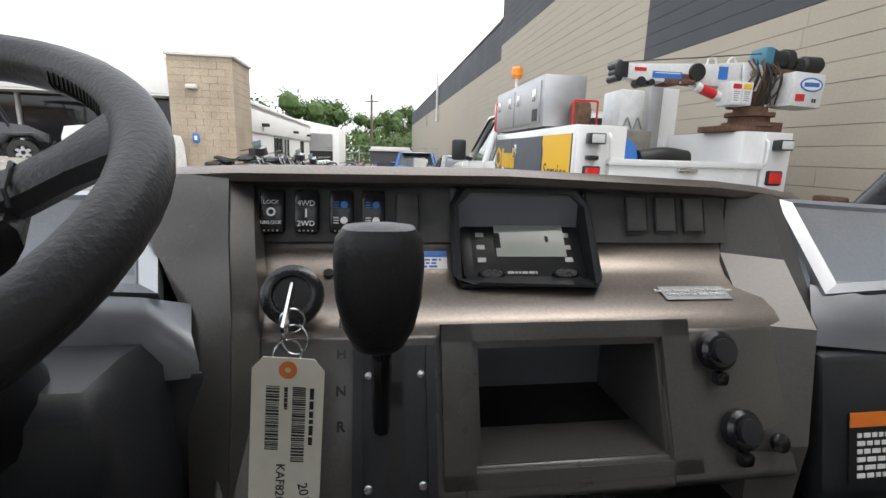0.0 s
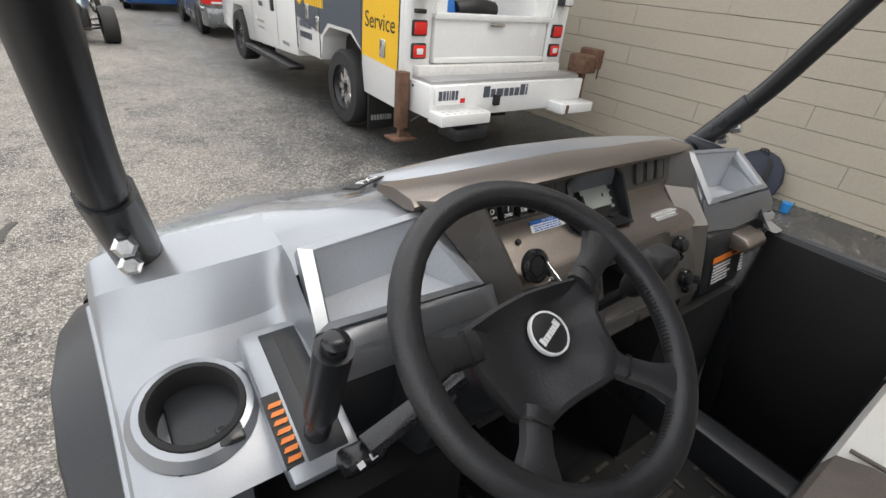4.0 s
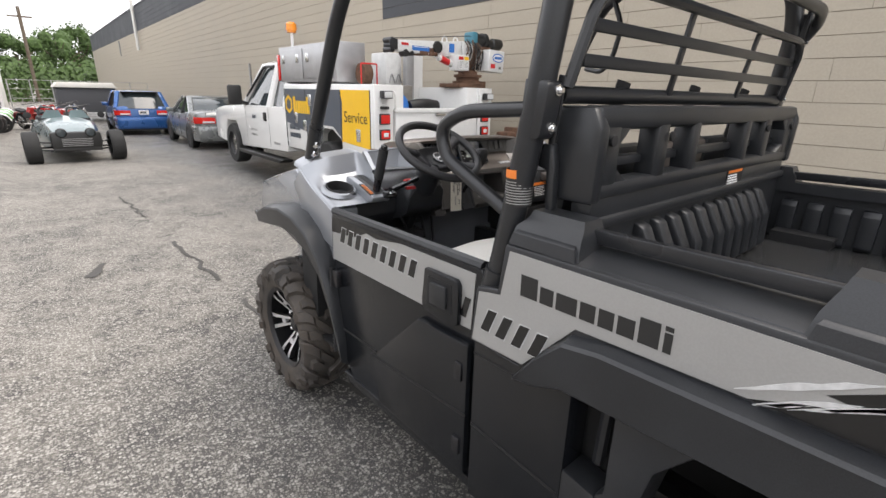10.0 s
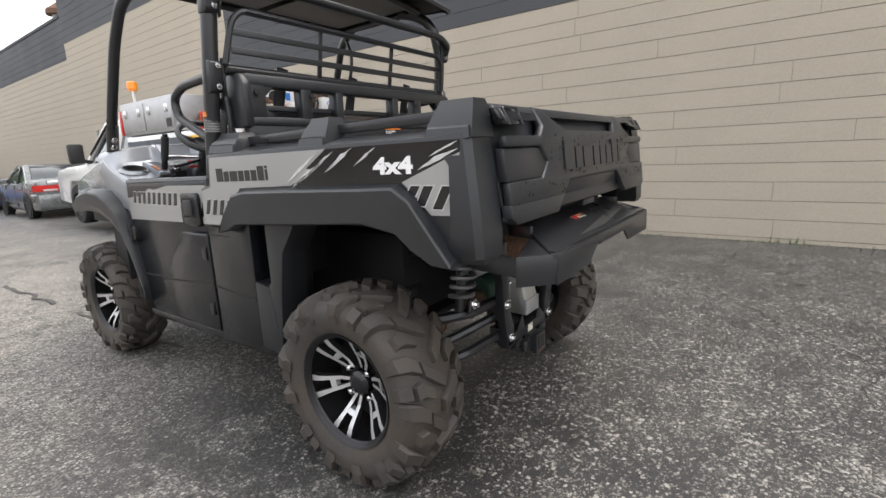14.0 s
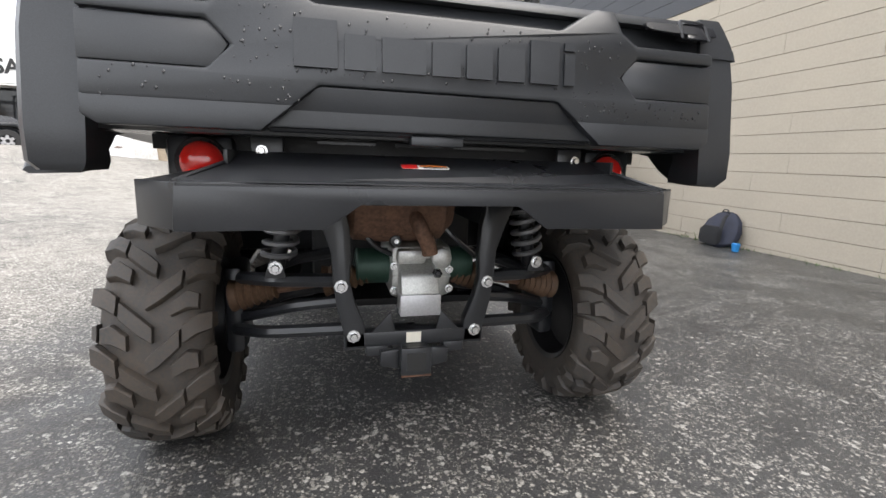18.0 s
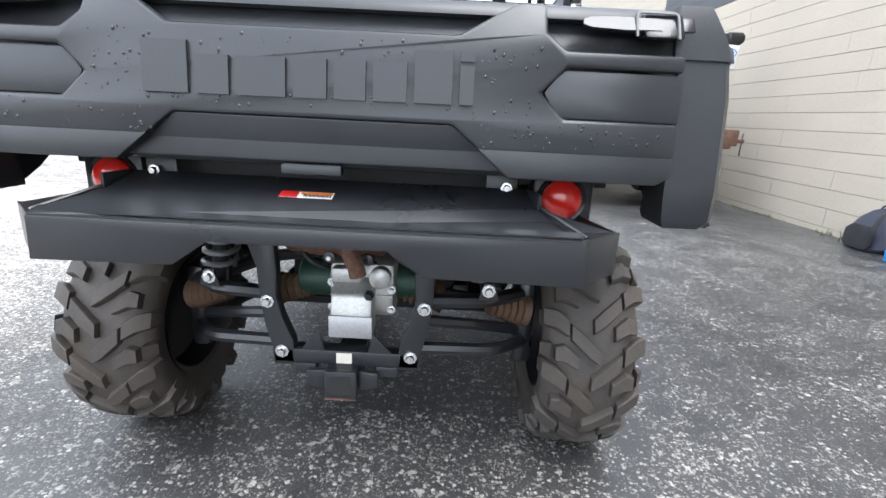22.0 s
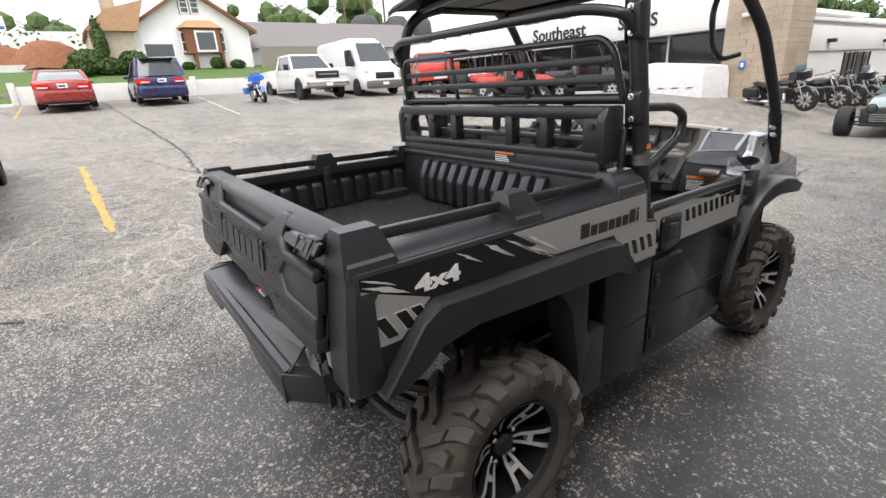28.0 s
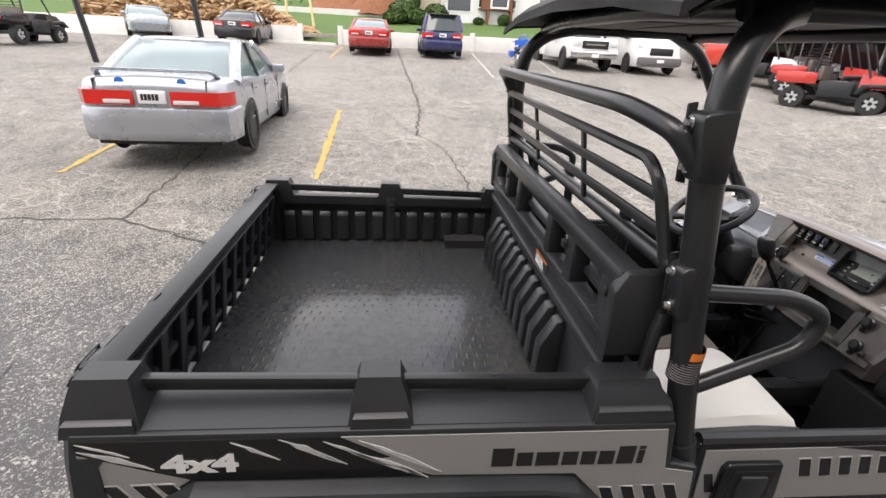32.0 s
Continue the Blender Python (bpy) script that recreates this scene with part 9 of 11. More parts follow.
    if spoiler:
        part("boot_spoiler", tube([(-hw * 0.78, -0.44 * L, deck + 0.0), (-hw * 0.74, -0.465 * L, deck + 0.075), (hw * 0.74, -0.465 * L, deck + 0.075), (hw * 0.78, -0.44 * L, deck + 0.0)], 0.022, 8, 0.06, flatten=(1.8, 0.7)), coat, c)
        for s in (-1, 1):
            part("boot_badge", lathe([(0.055, 0), (0.055, 0.006), (0, 0.006)], matrix=Matrix.Translation((s * 0.34, -0.493 * L, deck - 0.055)) @ Matrix.Rotation(radians(90), 4, "X"), seg=16), BLUE_P, c)
    if hatch:
        part("roof_spoiler", box(-rw * 0.9, rw * 0.9, r0 - 0.22, r0, H - 0.07, H - 0.03, 0.015), INK, c)
    c.matrix_basis = pose(at[0], at[1], z0, 0, 0, heading)
    return c


silver_c, red_c, blue_c, navy_c, grey_c, black_c, pont_c = paint("silver car paint", (0.40, 0.42, 0.455), 0.5), paint("red car paint", (0.30, 0.035, 0.03)), paint("bright blue car paint", (0.02, 0.095, 0.30)), paint("navy car paint", (0.025, 0.03, 0.10)), paint("grey car paint", (0.19, 0.20, 0.20), 0.5), paint("black car paint", (0.015, 0.015, 0.018)), paint("light grey car paint", (0.30, 0.33, 0.35), 0.5)
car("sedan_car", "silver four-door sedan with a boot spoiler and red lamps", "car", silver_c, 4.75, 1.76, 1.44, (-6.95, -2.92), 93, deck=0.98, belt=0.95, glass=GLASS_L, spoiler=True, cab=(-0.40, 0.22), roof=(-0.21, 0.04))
car("sedan_car", "dark red sedan parked against the low wall", "car", red_c, 4.9, 1.80, 1.42, (-23.2, -1.15), 90, deck=1.0, belt=0.95, glass=GLASS_L, cab=(-0.36, 0.22), roof=(-0.2, 0.03))
car("family_suv", "dark blue sport utility car parked by the low wall", "car", navy_c, 4.6, 1.86, 1.72, (-23.3, 2.07), 90, deck=1.05, belt=1.06, hood=1.05, hatch=True, cab=(-0.485, 0.22), roof=(-0.43, 0.05), wheel=0.36)
car("sedan_car", "black sedan parked before the firewood", "car", black_c, 4.6, 1.80, 1.42, (-25.2, -7.45), 90, deck=1.0, belt=0.95, cab=(-0.37, 0.22), roof=(-0.2, 0.03))
car("sedan_car", "pale grey sedan seen from its front", "car", pont_c, 4.9, 1.84, 1.42, (-26.0, -12.6), -62, deck=0.98, belt=0.95, glass=GLASS_L)
car("hatchback_car", "bright blue hatchback with a black roof spoiler", "car", blue_c, 4.4, 1.75, 1.54, (1.62, 22.3), -2, deck=1.02, belt=0.98, hood=1.0, hatch=True, cab=(-0.485, 0.23), roof=(-0.40, 0.05), wheel=0.34)
car("sedan_car", "grey sedan parked behind the service truck", "car", grey_c, 4.5, 1.80, 1.42, (2.68, 16.2), -1, deck=1.02, belt=0.94, cab=(-0.36, 0.22), roof=(-0.2, 0.03))


def service_truck():
    """White service truck: cab, utility body with a dark and yellow wrap, toolbox and crane."""
    z = ground_z(2.5, 7)
    X0, X1 = 1.58, 3.58
    t = thing("service_truck", "white service truck with slate and yellow side wrap and a crane", "truck", (2.55, 7.8, z))
    xm = (X0 + X1) / 2
    # utility body
    body = part("utility_body", prism([(5.02, 0.46), (5.02, 1.57), (7.62, 1.57), (7.62, 0.60), (6.85, 0.60), (6.78, 0.86), (6.58, 0.98), (6.05, 0.98), (5.82, 0.86), (5.74, 0.48)], "x", X0, X0 + 0.46, 0.012), W_PAINT, t)
    part("utility_body_side", prism([(5.02, 0.46), (5.02, 1.57), (7.62, 1.57), (7.62, 0.60), (6.85, 0.60), (6.78, 0.86), (6.58, 0.98), (6.05, 0.98), (5.82, 0.86), (5.74, 0.48)], "x", X1 - 0.46, X1, 0.012), W_PAINT, t)
    part("load_floor", box(X0 + 0.4, X1 - 0.4, 5.0, 7.6, 0.74, 0.86), W_PAINT, t)
    part("bulkhead", box(X0 + 0.05, X1 - 0.05, 7.56, 7.64, 0.8, 1.6, 0.01), W_PAINT, t)
    sx = X0 - 0.004
    part("slate_wrap", prism([(7.58, 1.50), (5.80, 1.50), (5.78, 1.42), (5.75, 1.34), (5.78, 0.86), (5.83, 0.90), (6.02, 1.02), (6.62, 1.02), (6.80, 0.88), (7.58, 1.0)], "x", sx, X0 + 0.001), N_PAINT, body)
    part("yellow_wrap", prism([(5.80, 1.50), (5.07, 1.50), (5.07, 0.80), (5.78, 0.84), (5.75, 1.34), (5.78, 1.42)], "x", sx, X0 + 0.001), Y_PAINT, body)
    for y in (5.07, 5.79, 6.85, 7.6):
        part("body_gap", box(sx - 0.002, X0 + 0.002, y - 0.006, y + 0.006, 0.62, 1.50), INK, body)
    m = facing((sx - 0.002, 5.42, 1.16), (0, -1, 0), (0, 0, 1))
    words("lettering", "Service", 0.20, INK, body, m)
    m = facing((sx - 0.002, 7.0, 1.27), (0, -1, 0), (0, 0, 1))
    maker_mark(m, 0.56, 0.24, Y_PAINT, body)
    part("maker_badge", lathe([(0.09, 0), (0.14, 0), (0.14, 0.003), (0.09, 0.003)], matrix=Matrix.Translation((sx, 7.45, 1.27)) @ Matrix.Rotation(radians(-90), 4, "Y"), seg=6, cap=False), Y_PAINT, body)
    bars("side_print", facing((sx - 0.001, 7.28, 0.87), (0, -1, 0), (0, 0, 1)), 0.4, 2, 0.12, N_PAINT, body, 3, 0.6)
    for y, zz in ((6.7, 1.35), (5.35, 0.95), (6.9, 0.98), (7.2, 1.08)):
        lt = part("paddle_latch", box(sx - 0.012, X0, y - 0.05, y + 0.05, zz - 0.08, zz + 0.08, 0.01), CHROME, body)
    part("fuel_flap", prism([(6.86, 0.95), (6.98, 0.96), (6.98, 1.06), (6.86, 1.05)], "x", sx - 0.006, X0), INK, body)
    # tail
    tail = part("tailgate", box(X0 + 0.30, X1 - 0.30, 4.97, 5.03, 0.88, 1.29, 0.01), W_PAINT, t, "white drop tailgate")
    part("tailgate_rib", box(X0 + 0.28, X1 - 0.28, 4.945, 4.98, 1.245, 1.30, 0.008), W_PAINT, tail)
    part("tailgate_rib", box(X0 + 0.30, X1 - 0.30, 4.955, 4.98, 0.88, 0.93, 0.008), W_PAINT, tail)
    part("tailgate_handle", box(xm - 0.09, xm + 0.09, 4.93, 4.96, 1.20, 1.235, 0.01), CHROME, tail)
    for s, xa in ((-1, X0), (1, X1)):
        part("rear_panel", box(xa - s * 0.005, xa - s * 0.27, 4.98, 5.03, 0.72, 1.565, 0.008), W_PAINT, t)
        for zz in (1.17, 0.985):
            lp = part("tail_lamp", box(xa - s * 0.065, xa - s * 0.22, 4.955, 4.985, zz - 0.065, zz + 0.065, 0.02), INK, t)
            lens = part("lens", box(xa - s * 0.08, xa - s * 0.205, 4.945, 4.957, zz - 0.05, zz + 0.05, 0.015), LAMP_R, lp, "red lamp lens")
            if zz < 1.1:
                part("reverse_lens", box(xa - s * 0.11, xa - s * 0.175, 4.94, 4.946, zz - 0.025, zz + 0.025, 0.005), LAMP_W, lp)
        wl_ = part("work_lamp", box(xa - s * 0.07, xa - s * 0.21, 4.88, 4.97, 1.41, 1.50, 0.012), STEEL_B, t)
        part("lens", box(xa - s * 0.085, xa - s * 0.195, 4.87, 4.882, 1.42, 1.49, 0.005), LAMP_W, wl_)
        part("grab_handle", tube([(xa - s * 0.275, 4.97, 1.50), (xa - s * 0.275, 4.93, 1.47), (xa - s * 0.275, 4.93, 1.30), (xa - s * 0.275, 4.97, 1.27)], 0.012, 8, 0.02), W_PAINT, t)
    part("hand_knob", box(X0 + 0.08, X0 + 0.18, 4.92, 4.98, 1.285, 1.32, 0.01), INK, t)
    bp = part("rear_bumper", box(X0 + 0.06, X1 + 0.02, 4.62, 5.0, 0.48, 0.76, 0.012), W_PAINT, t, "white step bumper with treads")
    part("bumper_tread", box(X0 + 0.1, X1 - 0.02, 4.66, 4.98, 0.76, 0.79, 0.003), ALU, bp)
    part("bumper_chute", box(X0 + 0.10, X1 - 0.1, 4.88, 4.97, 0.78, 0.87, 0.004), CONC, bp)
    for xa, xb in ((X0 + 0.06, X0 + 0.60), (X1 - 0.46, X1 + 0.02)):
        stp = part("bumper_step", box(xa, xb, 4.42, 4.64, 0.46, 0.56, 0.012), W_PAINT, bp)
        for i in range(6):
            for j in range(3):
                part("step_hole", lathe([(0.016, 0), (0.016, 0.002), (0, 0.002)], (xa + 0.08 + i * (xb - xa - 0.16) / 5, 4.455 + j * 0.065, 0.5598), "z", 8), POLE, stp)
    m = facing((xm - 0.07, 4.618, 0.685), (1, 0, 0), (0, 0, 1))
    maker_mark(m, 0.56, 0.10, N_PAINT, bp)
    pl = part("number_plate", box(X0 + 0.10, X0 + 0.44, 4.595, 4.615, 0.60, 0.76, 0.006), WHITE, bp)
    bars("plate_print", facing((X0 + 0.27, 4.594, 0.68), (1, 0, 0), (0, 0, 1)), 0.28, 1, 0.10, N_PAINT, bp, 6, 0.8)
    part("plate_sticker", box(X0 + 0.37, X0 + 0.42, 4.592, 4.5955, 0.61, 0.65), RED_P, bp)
    part("tow_socket", box(xm - 0.23, xm - 0.16, 4.58, 4.62, 0.56, 0.66, 0.01), INK, bp)
    part("bumper_rust", box(X1 - 0.40, X1 - 0.36, 4.415, 4.42, 0.465, 0.55), RUST, bp)
    part("hitch_hook", box(X0 + 0.25, X0 + 0.62, 4.45, 4.75, 0.30, 0.42, 0.03), STEEL_B, t)
    # outrigger leg and vice
    leg = part("outrigger", box(X0 - 0.06, X0 + 0.04, 4.92, 5.02, 0.32, 0.82, 0.008), RUST, t, "rusty outrigger leg with a foot plate")
    part("foot_plate", box(X0 - 0.13, X0 + 0.12, 4.88, 5.06, 0.215, 0.24, 0.004), RUST, leg)
    part("foot_stem", box(X0 - 0.035, X0 + 0.015, 4.945, 4.995, 0.235, 0.34), RUST, leg)
    part("leg_handle", tube([(X0 + 0.05, 4.90, 0.72), (X0 + 0.13, 4.86, 0.66), (X0 + 0.13, 4.86, 0.45), (X0 + 0.06, 4.90, 0.40)], 0.01, 6, 0.03), STEEL_B, leg)
    vx = X1 + 0.14
    vice = part("bench_vice", box(vx - 0.16, vx + 0.06, 4.62, 4.84, 0.80, 0.98, 0.02), RUST, t, "rusty bench vice on the bumper end")
    part("vice_jaw", box(vx + 0.02, vx + 0.12, 4.60, 4.86, 0.84, 1.04, 0.02), RUST, vice)
    part("vice_screw", tube([(vx + 0.1, 4.73, 0.90), (vx + 0.26, 4.73, 0.90)], 0.025, 8, 0), RUST, vice)
    part("vice_handle", tube([(vx + 0.24, 4.73, 0.72), (vx + 0.24, 4.73, 1.0)], 0.008, 6, 0), STEEL_B, vice)
    part("vice_post", box(vx - 0.07, vx - 0.02, 4.68, 4.76, 0.52, 0.82, 0.005), RUST, vice)
    # cab and bonnet
    cw0, cw1 = X0 + 0.02, X1 - 0.02
    part("cab_lower", prism([(7.68, 0.50), (7.68, 1.22), (9.55, 1.20), (10.9, 1.14), (11.42, 1.08), (11.55, 0.95), (11.58, 0.45), (11.0, 0.40), (10.95, 0.62), (10.78, 0.86), (10.2, 0.86), (10.02, 0.62), (9.95, 0.40)], "x", cw0, cw1, 0.03), W_PAINT, t)
    low = [Vector(p) for p in ((cw0 + 0.02, 7.70, 1.19), (cw1 - 0.02, 7.70, 1.19), (cw1 - 0.02, 9.62, 1.18), (cw0 + 0.02, 9.62, 1.18))]
    top = [Vector(p) for p in ((cw0 + 0.2, 7.78, 1.88), (cw1 - 0.2, 7.78, 1.88), (cw1 - 0.22, 8.95, 1.88), (cw0 + 0.22, 8.95, 1.88))]
    part("cab_glass", loft([low, top]), GLASS, t, "dark cab windows")
    part("cab_roof", loft([[Vector((x, y, 1.86 + k)) for x, y in ((cw0 + 0.19 + i, 7.72 + i), (cw1 - 0.19 - i, 7.72 + i), (cw1 - 0.2 - i, 9.0 - i), (cw0 + 0.2 + i, 9.0 - i))] for k, i in ((0, 0), (0.06, 0.02), (0.10, 0.14))]), W_PAINT, t)
    for a, c in zip(low, top):
        part("cab_pillar", tube([a, c], 0.055, 8, 0), W_PAINT, t)
    for f in (0.30, 0.36):
        pa, pb = low[0].lerp(low[3], f), top[0].lerp(top[3], f * 1.2)
        part("cab_pillar", tube([pa - Vector((0.012, 0, 0)), pb - Vector((0.012, 0, 0))], 0.05, 8, 0), W_PAINT, t)
    part("window_visor", tube([low[3].lerp(top[3], 0.25) - Vector((0.05, 0, 0)), top[3] - Vector((0.06, 0.1, 0.02)), top[0].lerp(top[3], 0.5) - Vector((0.06, 0, 0.02))], 0.022, 6, 0.1), INK, t)
    for y in (8.42, 9.58):
        part("door_gap", box(cw0 - 0.003, cw0 + 0.002, y - 0.005, y + 0.005, 0.52, 1.19), POLE, t)
    part("door_handle", box(cw0 - 0.03, cw0 + 0.005, 8.52, 8.62, 0.95, 1.10, 0.015), INK, t)
    bars("door_print", facing((cw0 - 0.002, 9.1, 1.0), (0, -1, 0), (0, 0, 1)), 0.26, 1, 0.09, N_PAINT, t, 2, 0.7)
    bars("door_print", facing((cw0 - 0.002, 9.2, 0.72), (0, -1, 0), (0, 0, 1)), 0.34, 2, 0.09, POLE, t, 4, 0.4)
    bars("door_print", facing((cw0 - 0.002, 8.1, 0.60), (0, -1, 0), (0, 0, 1)), 0.3, 1, 0.09, POLE, t, 7, 0.5)
    mir = part("door_mirror", box(cw0 - 0.36, cw0 - 0.12, 9.28, 9.40, 1.20, 1.55, 0.04), INK, t, "large black door mirror")
    part("mirror_arm", tube([(cw0, 9.42, 1.22), (cw0 - 0.2, 9.36, 1.27)], 0.035, 8, 0), INK, mir)
    part("running_board", prism([(7.75, 0.36), (9.9, 0.36), (9.8, 0.30), (7.85, 0.30)], "x", cw0 - 0.10, cw0 + 0.12, 0.01), INK, t)
    for y in (6.30, 10.5):
        for s, xa in ((-1, X0), (1, X1)):
            road_wheel(t, xa - s * 0.14, y, 0.40, 0.27, s, CHROME, 8, 0.6)
            part("arch_liner", box(xa - s * 0.30, xa - s * 0.45, y - 0.5, y + 0.5, 0.2, 0.95), INK, t)
    part("chassis_frame", box(X0 + 0.5, X1 - 0.5, 5.1, 11.2, 0.45, 0.72), INK, t)
    fl = part("mud_flap", box(X0 + 0.02, X0 + 0.34, 5.68, 5.70, 0.10, 0.62, 0.004), INK, t, "black mud flap with pale print")
    bars("flap_print", facing((X0 + 0.18, 5.679, 0.22), (1, 0, 0), (0, 0, 1)), 0.26, 1, 0.07, POLE, fl, 3, 0.8)
    part("mud_flap", box(X1 - 0.34, X1 - 0.02, 5.68, 5.70, 0.10, 0.62, 0.004), INK, t)
    # tread-plate toolbox
    tb = part("toolbox", box(X0 + 0.02, X0 + 0.46, 5.90, 7.75, 1.60, 2.10, 0.01), ALU, t, "aluminium tread-plate toolbox with latches")
    for ya, yb in ((5.98, 6.85), (6.89, 7.68)):
        dr = part("toolbox_door", box(X0 + 0.002, X0 + 0.02, ya, yb, 1.64, 2.05, 0.006), ALU, tb)
        for y in (ya + 0.15, yb - 0.15):
            part("toolbox_latch", box(X0 - 0.012, X0 + 0.003, y - 0.045, y + 0.045, 1.86, 1.98, 0.01), CHROME, dr)
    part("toolbox_sticker", box(X0 - 0.002, X0 + 0.001, 6.02, 6.18, 1.66, 1.78), INK, tb)
    bc = part("beacon_post", tube([(X0 + 0.30, 7.85, 1.9), (X0 + 0.30, 7.85, 2.35)], 0.022, 8, 0), WHITE, t)
    part("beacon", lathe([(0.07, 0), (0.07, 0.03), (0.085, 0.035), (0.08, 0.13), (0.05, 0.155), (0, 0.155)], (X0 + 0.30, 7.85, 2.35), "z", 14), LAMP_O, bc, "orange beacon lens")
    rk = part("red_rack", tube([(X0 + 0.22, 5.62, 1.58), (X0 + 0.22, 5.62, 1.83), (X0 + 0.46, 5.62, 1.83), (X0 + 0.46, 5.62, 1.58)], 0.010, 6, 0.02), RED_P, t)
    part("rack_reel", lathe([(0.11, -0.06), (0.13, -0.06), (0.13, 0.06), (0.11, 0.06)], (X0 + 0.33, 5.72, 1.71), "x", 16), RUST, t)
    part("marker_lamp", box(X0 + 0.0, X0 + 0.08, 7.72, 7.80, 1.62, 2.0, 0.01), LAMP_R, t)
    # crane
    cx, cy = 3.40, 5.32
    cr = part("crane_base", box(3.05, 3.52, cy - 0.20, cy + 0.22, 1.57, 1.625, 0.006), RUST, t, "rusty crane turntable on the body side")
    part("base_beam", box(3.48, 3.62, cy - 0.16, cy + 0.20, 1.575, 1.665, 0.006), RUST, cr)
    part("turntable", lathe([(0.22, 1.625), (0.22, 1.66), (0.17, 1.665), (0.17, 1.71), (0.205, 1.715), (0.205, 1.75), (0.14, 1.755), (0.14, 1.80)], (cx, cy, 0), "z", 22), RUST, cr)
    tow = part("crane_tower", prism([(3.24, 1.79), (3.50, 1.79), (3.54, 2.10), (3.46, 2.16), (3.26, 2.16), (3.22, 2.0)], "y", cy - 0.05, cy + 0.13, 0.01), RUST, t, "rusty crane column hung with hoses")
    for yy in (cy - 0.10, cy + 0.16):
        part("tower_cheek", prism([(3.20, 1.96), (3.34, 1.93), (3.40, 2.06), (3.36, 2.15), (3.30, 2.18), (3.18, 2.17)], "y", yy - 0.012, yy + 0.012, 0.004), CRANE_W, tow)
    part("tower_pin", lathe([(0.035, -0.02), (0.035, 0.02)], (3.28, cy - 0.115, 2.08), "y", 14), POLE, tow)
    box_m = Matrix.Translation((3.71, cy - 0.14, 1.94)) @ Matrix.Rotation(radians(3), 4, "Y")
    ctl = part("control_box", box(-0.155, 0.155, -0.13, 0.13, -0.145, 0.145, 0.012), CRANE_W, tow, "white control box with an oval badge")
    ctl.data.transform(box_m)
    part("box_emblem", lathe([(0.075, 0), (0.075, 0.003), (0, 0.003)], matrix=box_m @ Matrix.Translation((0.02, -0.131, 0.045)) @ Matrix.Rotation(radians(90), 4, "X") @ Matrix.Diagonal((1.5, 0.8, 1, 1)), seg=20), BLUE_P, ctl)
    part("emblem_face", lathe([(0.075, 0), (0.075, 0.003), (0, 0.003)], matrix=box_m @ Matrix.Translation((0.02, -0.1325, 0.045)) @ Matrix.Rotation(radians(90), 4, "X") @ Matrix.Diagonal((1.3, 0.62, 1, 1)), seg=20), WHITE, ctl)
    part("emblem_bar", slab(facing(box_m @ Vector((0.02, -0.136, 0.045)), (1, 0, 0), (0, 0, 1)), -0.075, 0.075, -0.018, 0.018, 0.001), BLUE_P, ctl)
    part("warning_plate", slab(facing(box_m @ Vector((-0.07, -0.131, -0.07)), (1, 0, 0), (0, 0, 1)), -0.045, 0.045, -0.03, 0.03, 0.002), RED_P, ctl)
    for x in (0.06, 0.085):
        part("box_latch", slab(facing(box_m @ Vector((x, -0.131, -0.085)), (1, 0, 0), (0, 0, 1)), -0.008, 0.008, -0.016, 0.016, 0.003), INK, ctl)
    vb = part("valve_box", box(2.99, 3.20, cy - 0.24, cy - 0.06, 1.79, 1.985, 0.008), CRANE_W, tow, "white valve box with printed plates")
    for xa, mt in ((3.005, RED_P), (3.105, Y_PAINT)):
        part("valve_plate", box(xa, xa + 0.08, cy - 0.243, cy - 0.24, 1.925, 1.965), mt, vb)
        part("valve_sheet", box(xa, xa + 0.08, cy - 0.242, cy - 0.24, 1.81, 1.92), WHITE, vb)
        bars("sheet_print", facing((xa + 0.04, cy - 0.2425, 1.865), (1, 0, 0), (0, 0, 1)), 0.06, 5, 0.018, POLE, vb, 3)
    boom = part("crane_boom", prism([(2.05, 1.985), (2.05, 2.108), (2.90, 2.150), (3.22, 2.180), (3.33, 2.165), (3.36, 2.06), (3.24, 1.965), (2.90, 1.962)], "y", cy - 0.075, cy + 0.075, 0.010), CRANE_W, t, "white crane boom with coloured stickers")
    for xa, xb, za, zb, mm in ((2.17, 2.28, 2.055, 2.085, RED_P), (2.34, 2.62, 2.005, 2.06, BLUE_P), (2.97, 3.06, 2.02, 2.13, BLUE_P), (2.36, 2.60, 2.045, 2.052, WHITE)):
        part("boom_sticker", box(xa, xb, cy - 0.079 - (0.001 if mm is WHITE else 0), cy - 0.0745, za, zb), mm, boom)
    part("boom_streak", box(2.58, 2.70, cy - 0.0765, cy - 0.074, 1.985, 2.05), RUST, boom)
    part("extension", box(2.46, 2.60, cy - 0.085, cy + 0.085, 1.955, 2.005, 0.006), RUST, boom)
    for dz in (-0.055, 0.0, 0.055):
        part("boom_head", lathe([(0.022, -0.09), (0.034, -0.085), (0.034, 0.085), (0.022, 0.09)], (2.025 - 0.25 * abs(dz) + 0.015, cy, 2.047 + dz), "y", 12), STEEL_B, boom)
    part("head_cheek", prism([(1.985, 2.0), (2.10, 1.99), (2.10, 2.115), (2.0, 2.12), (1.975, 2.08)], "y", cy - 0.10, cy - 0.088, 0.004), STEEL_B, boom)
    for x, r in ((2.24, 0.045), (2.34, 0.030)):
        part("sheave", lathe([(r, -0.05), (r, 0.05)], (x, cy - 0.03, 1.965), "y", 14), STEEL_B, boom)
    part("hoist_line", tube([(2.06, cy - 0.05, 2.125), (2.80, cy - 0.05, 2.20), (3.45, cy - 0.05, 2.27)], 0.005, 5, 0), STEEL_B, boom)
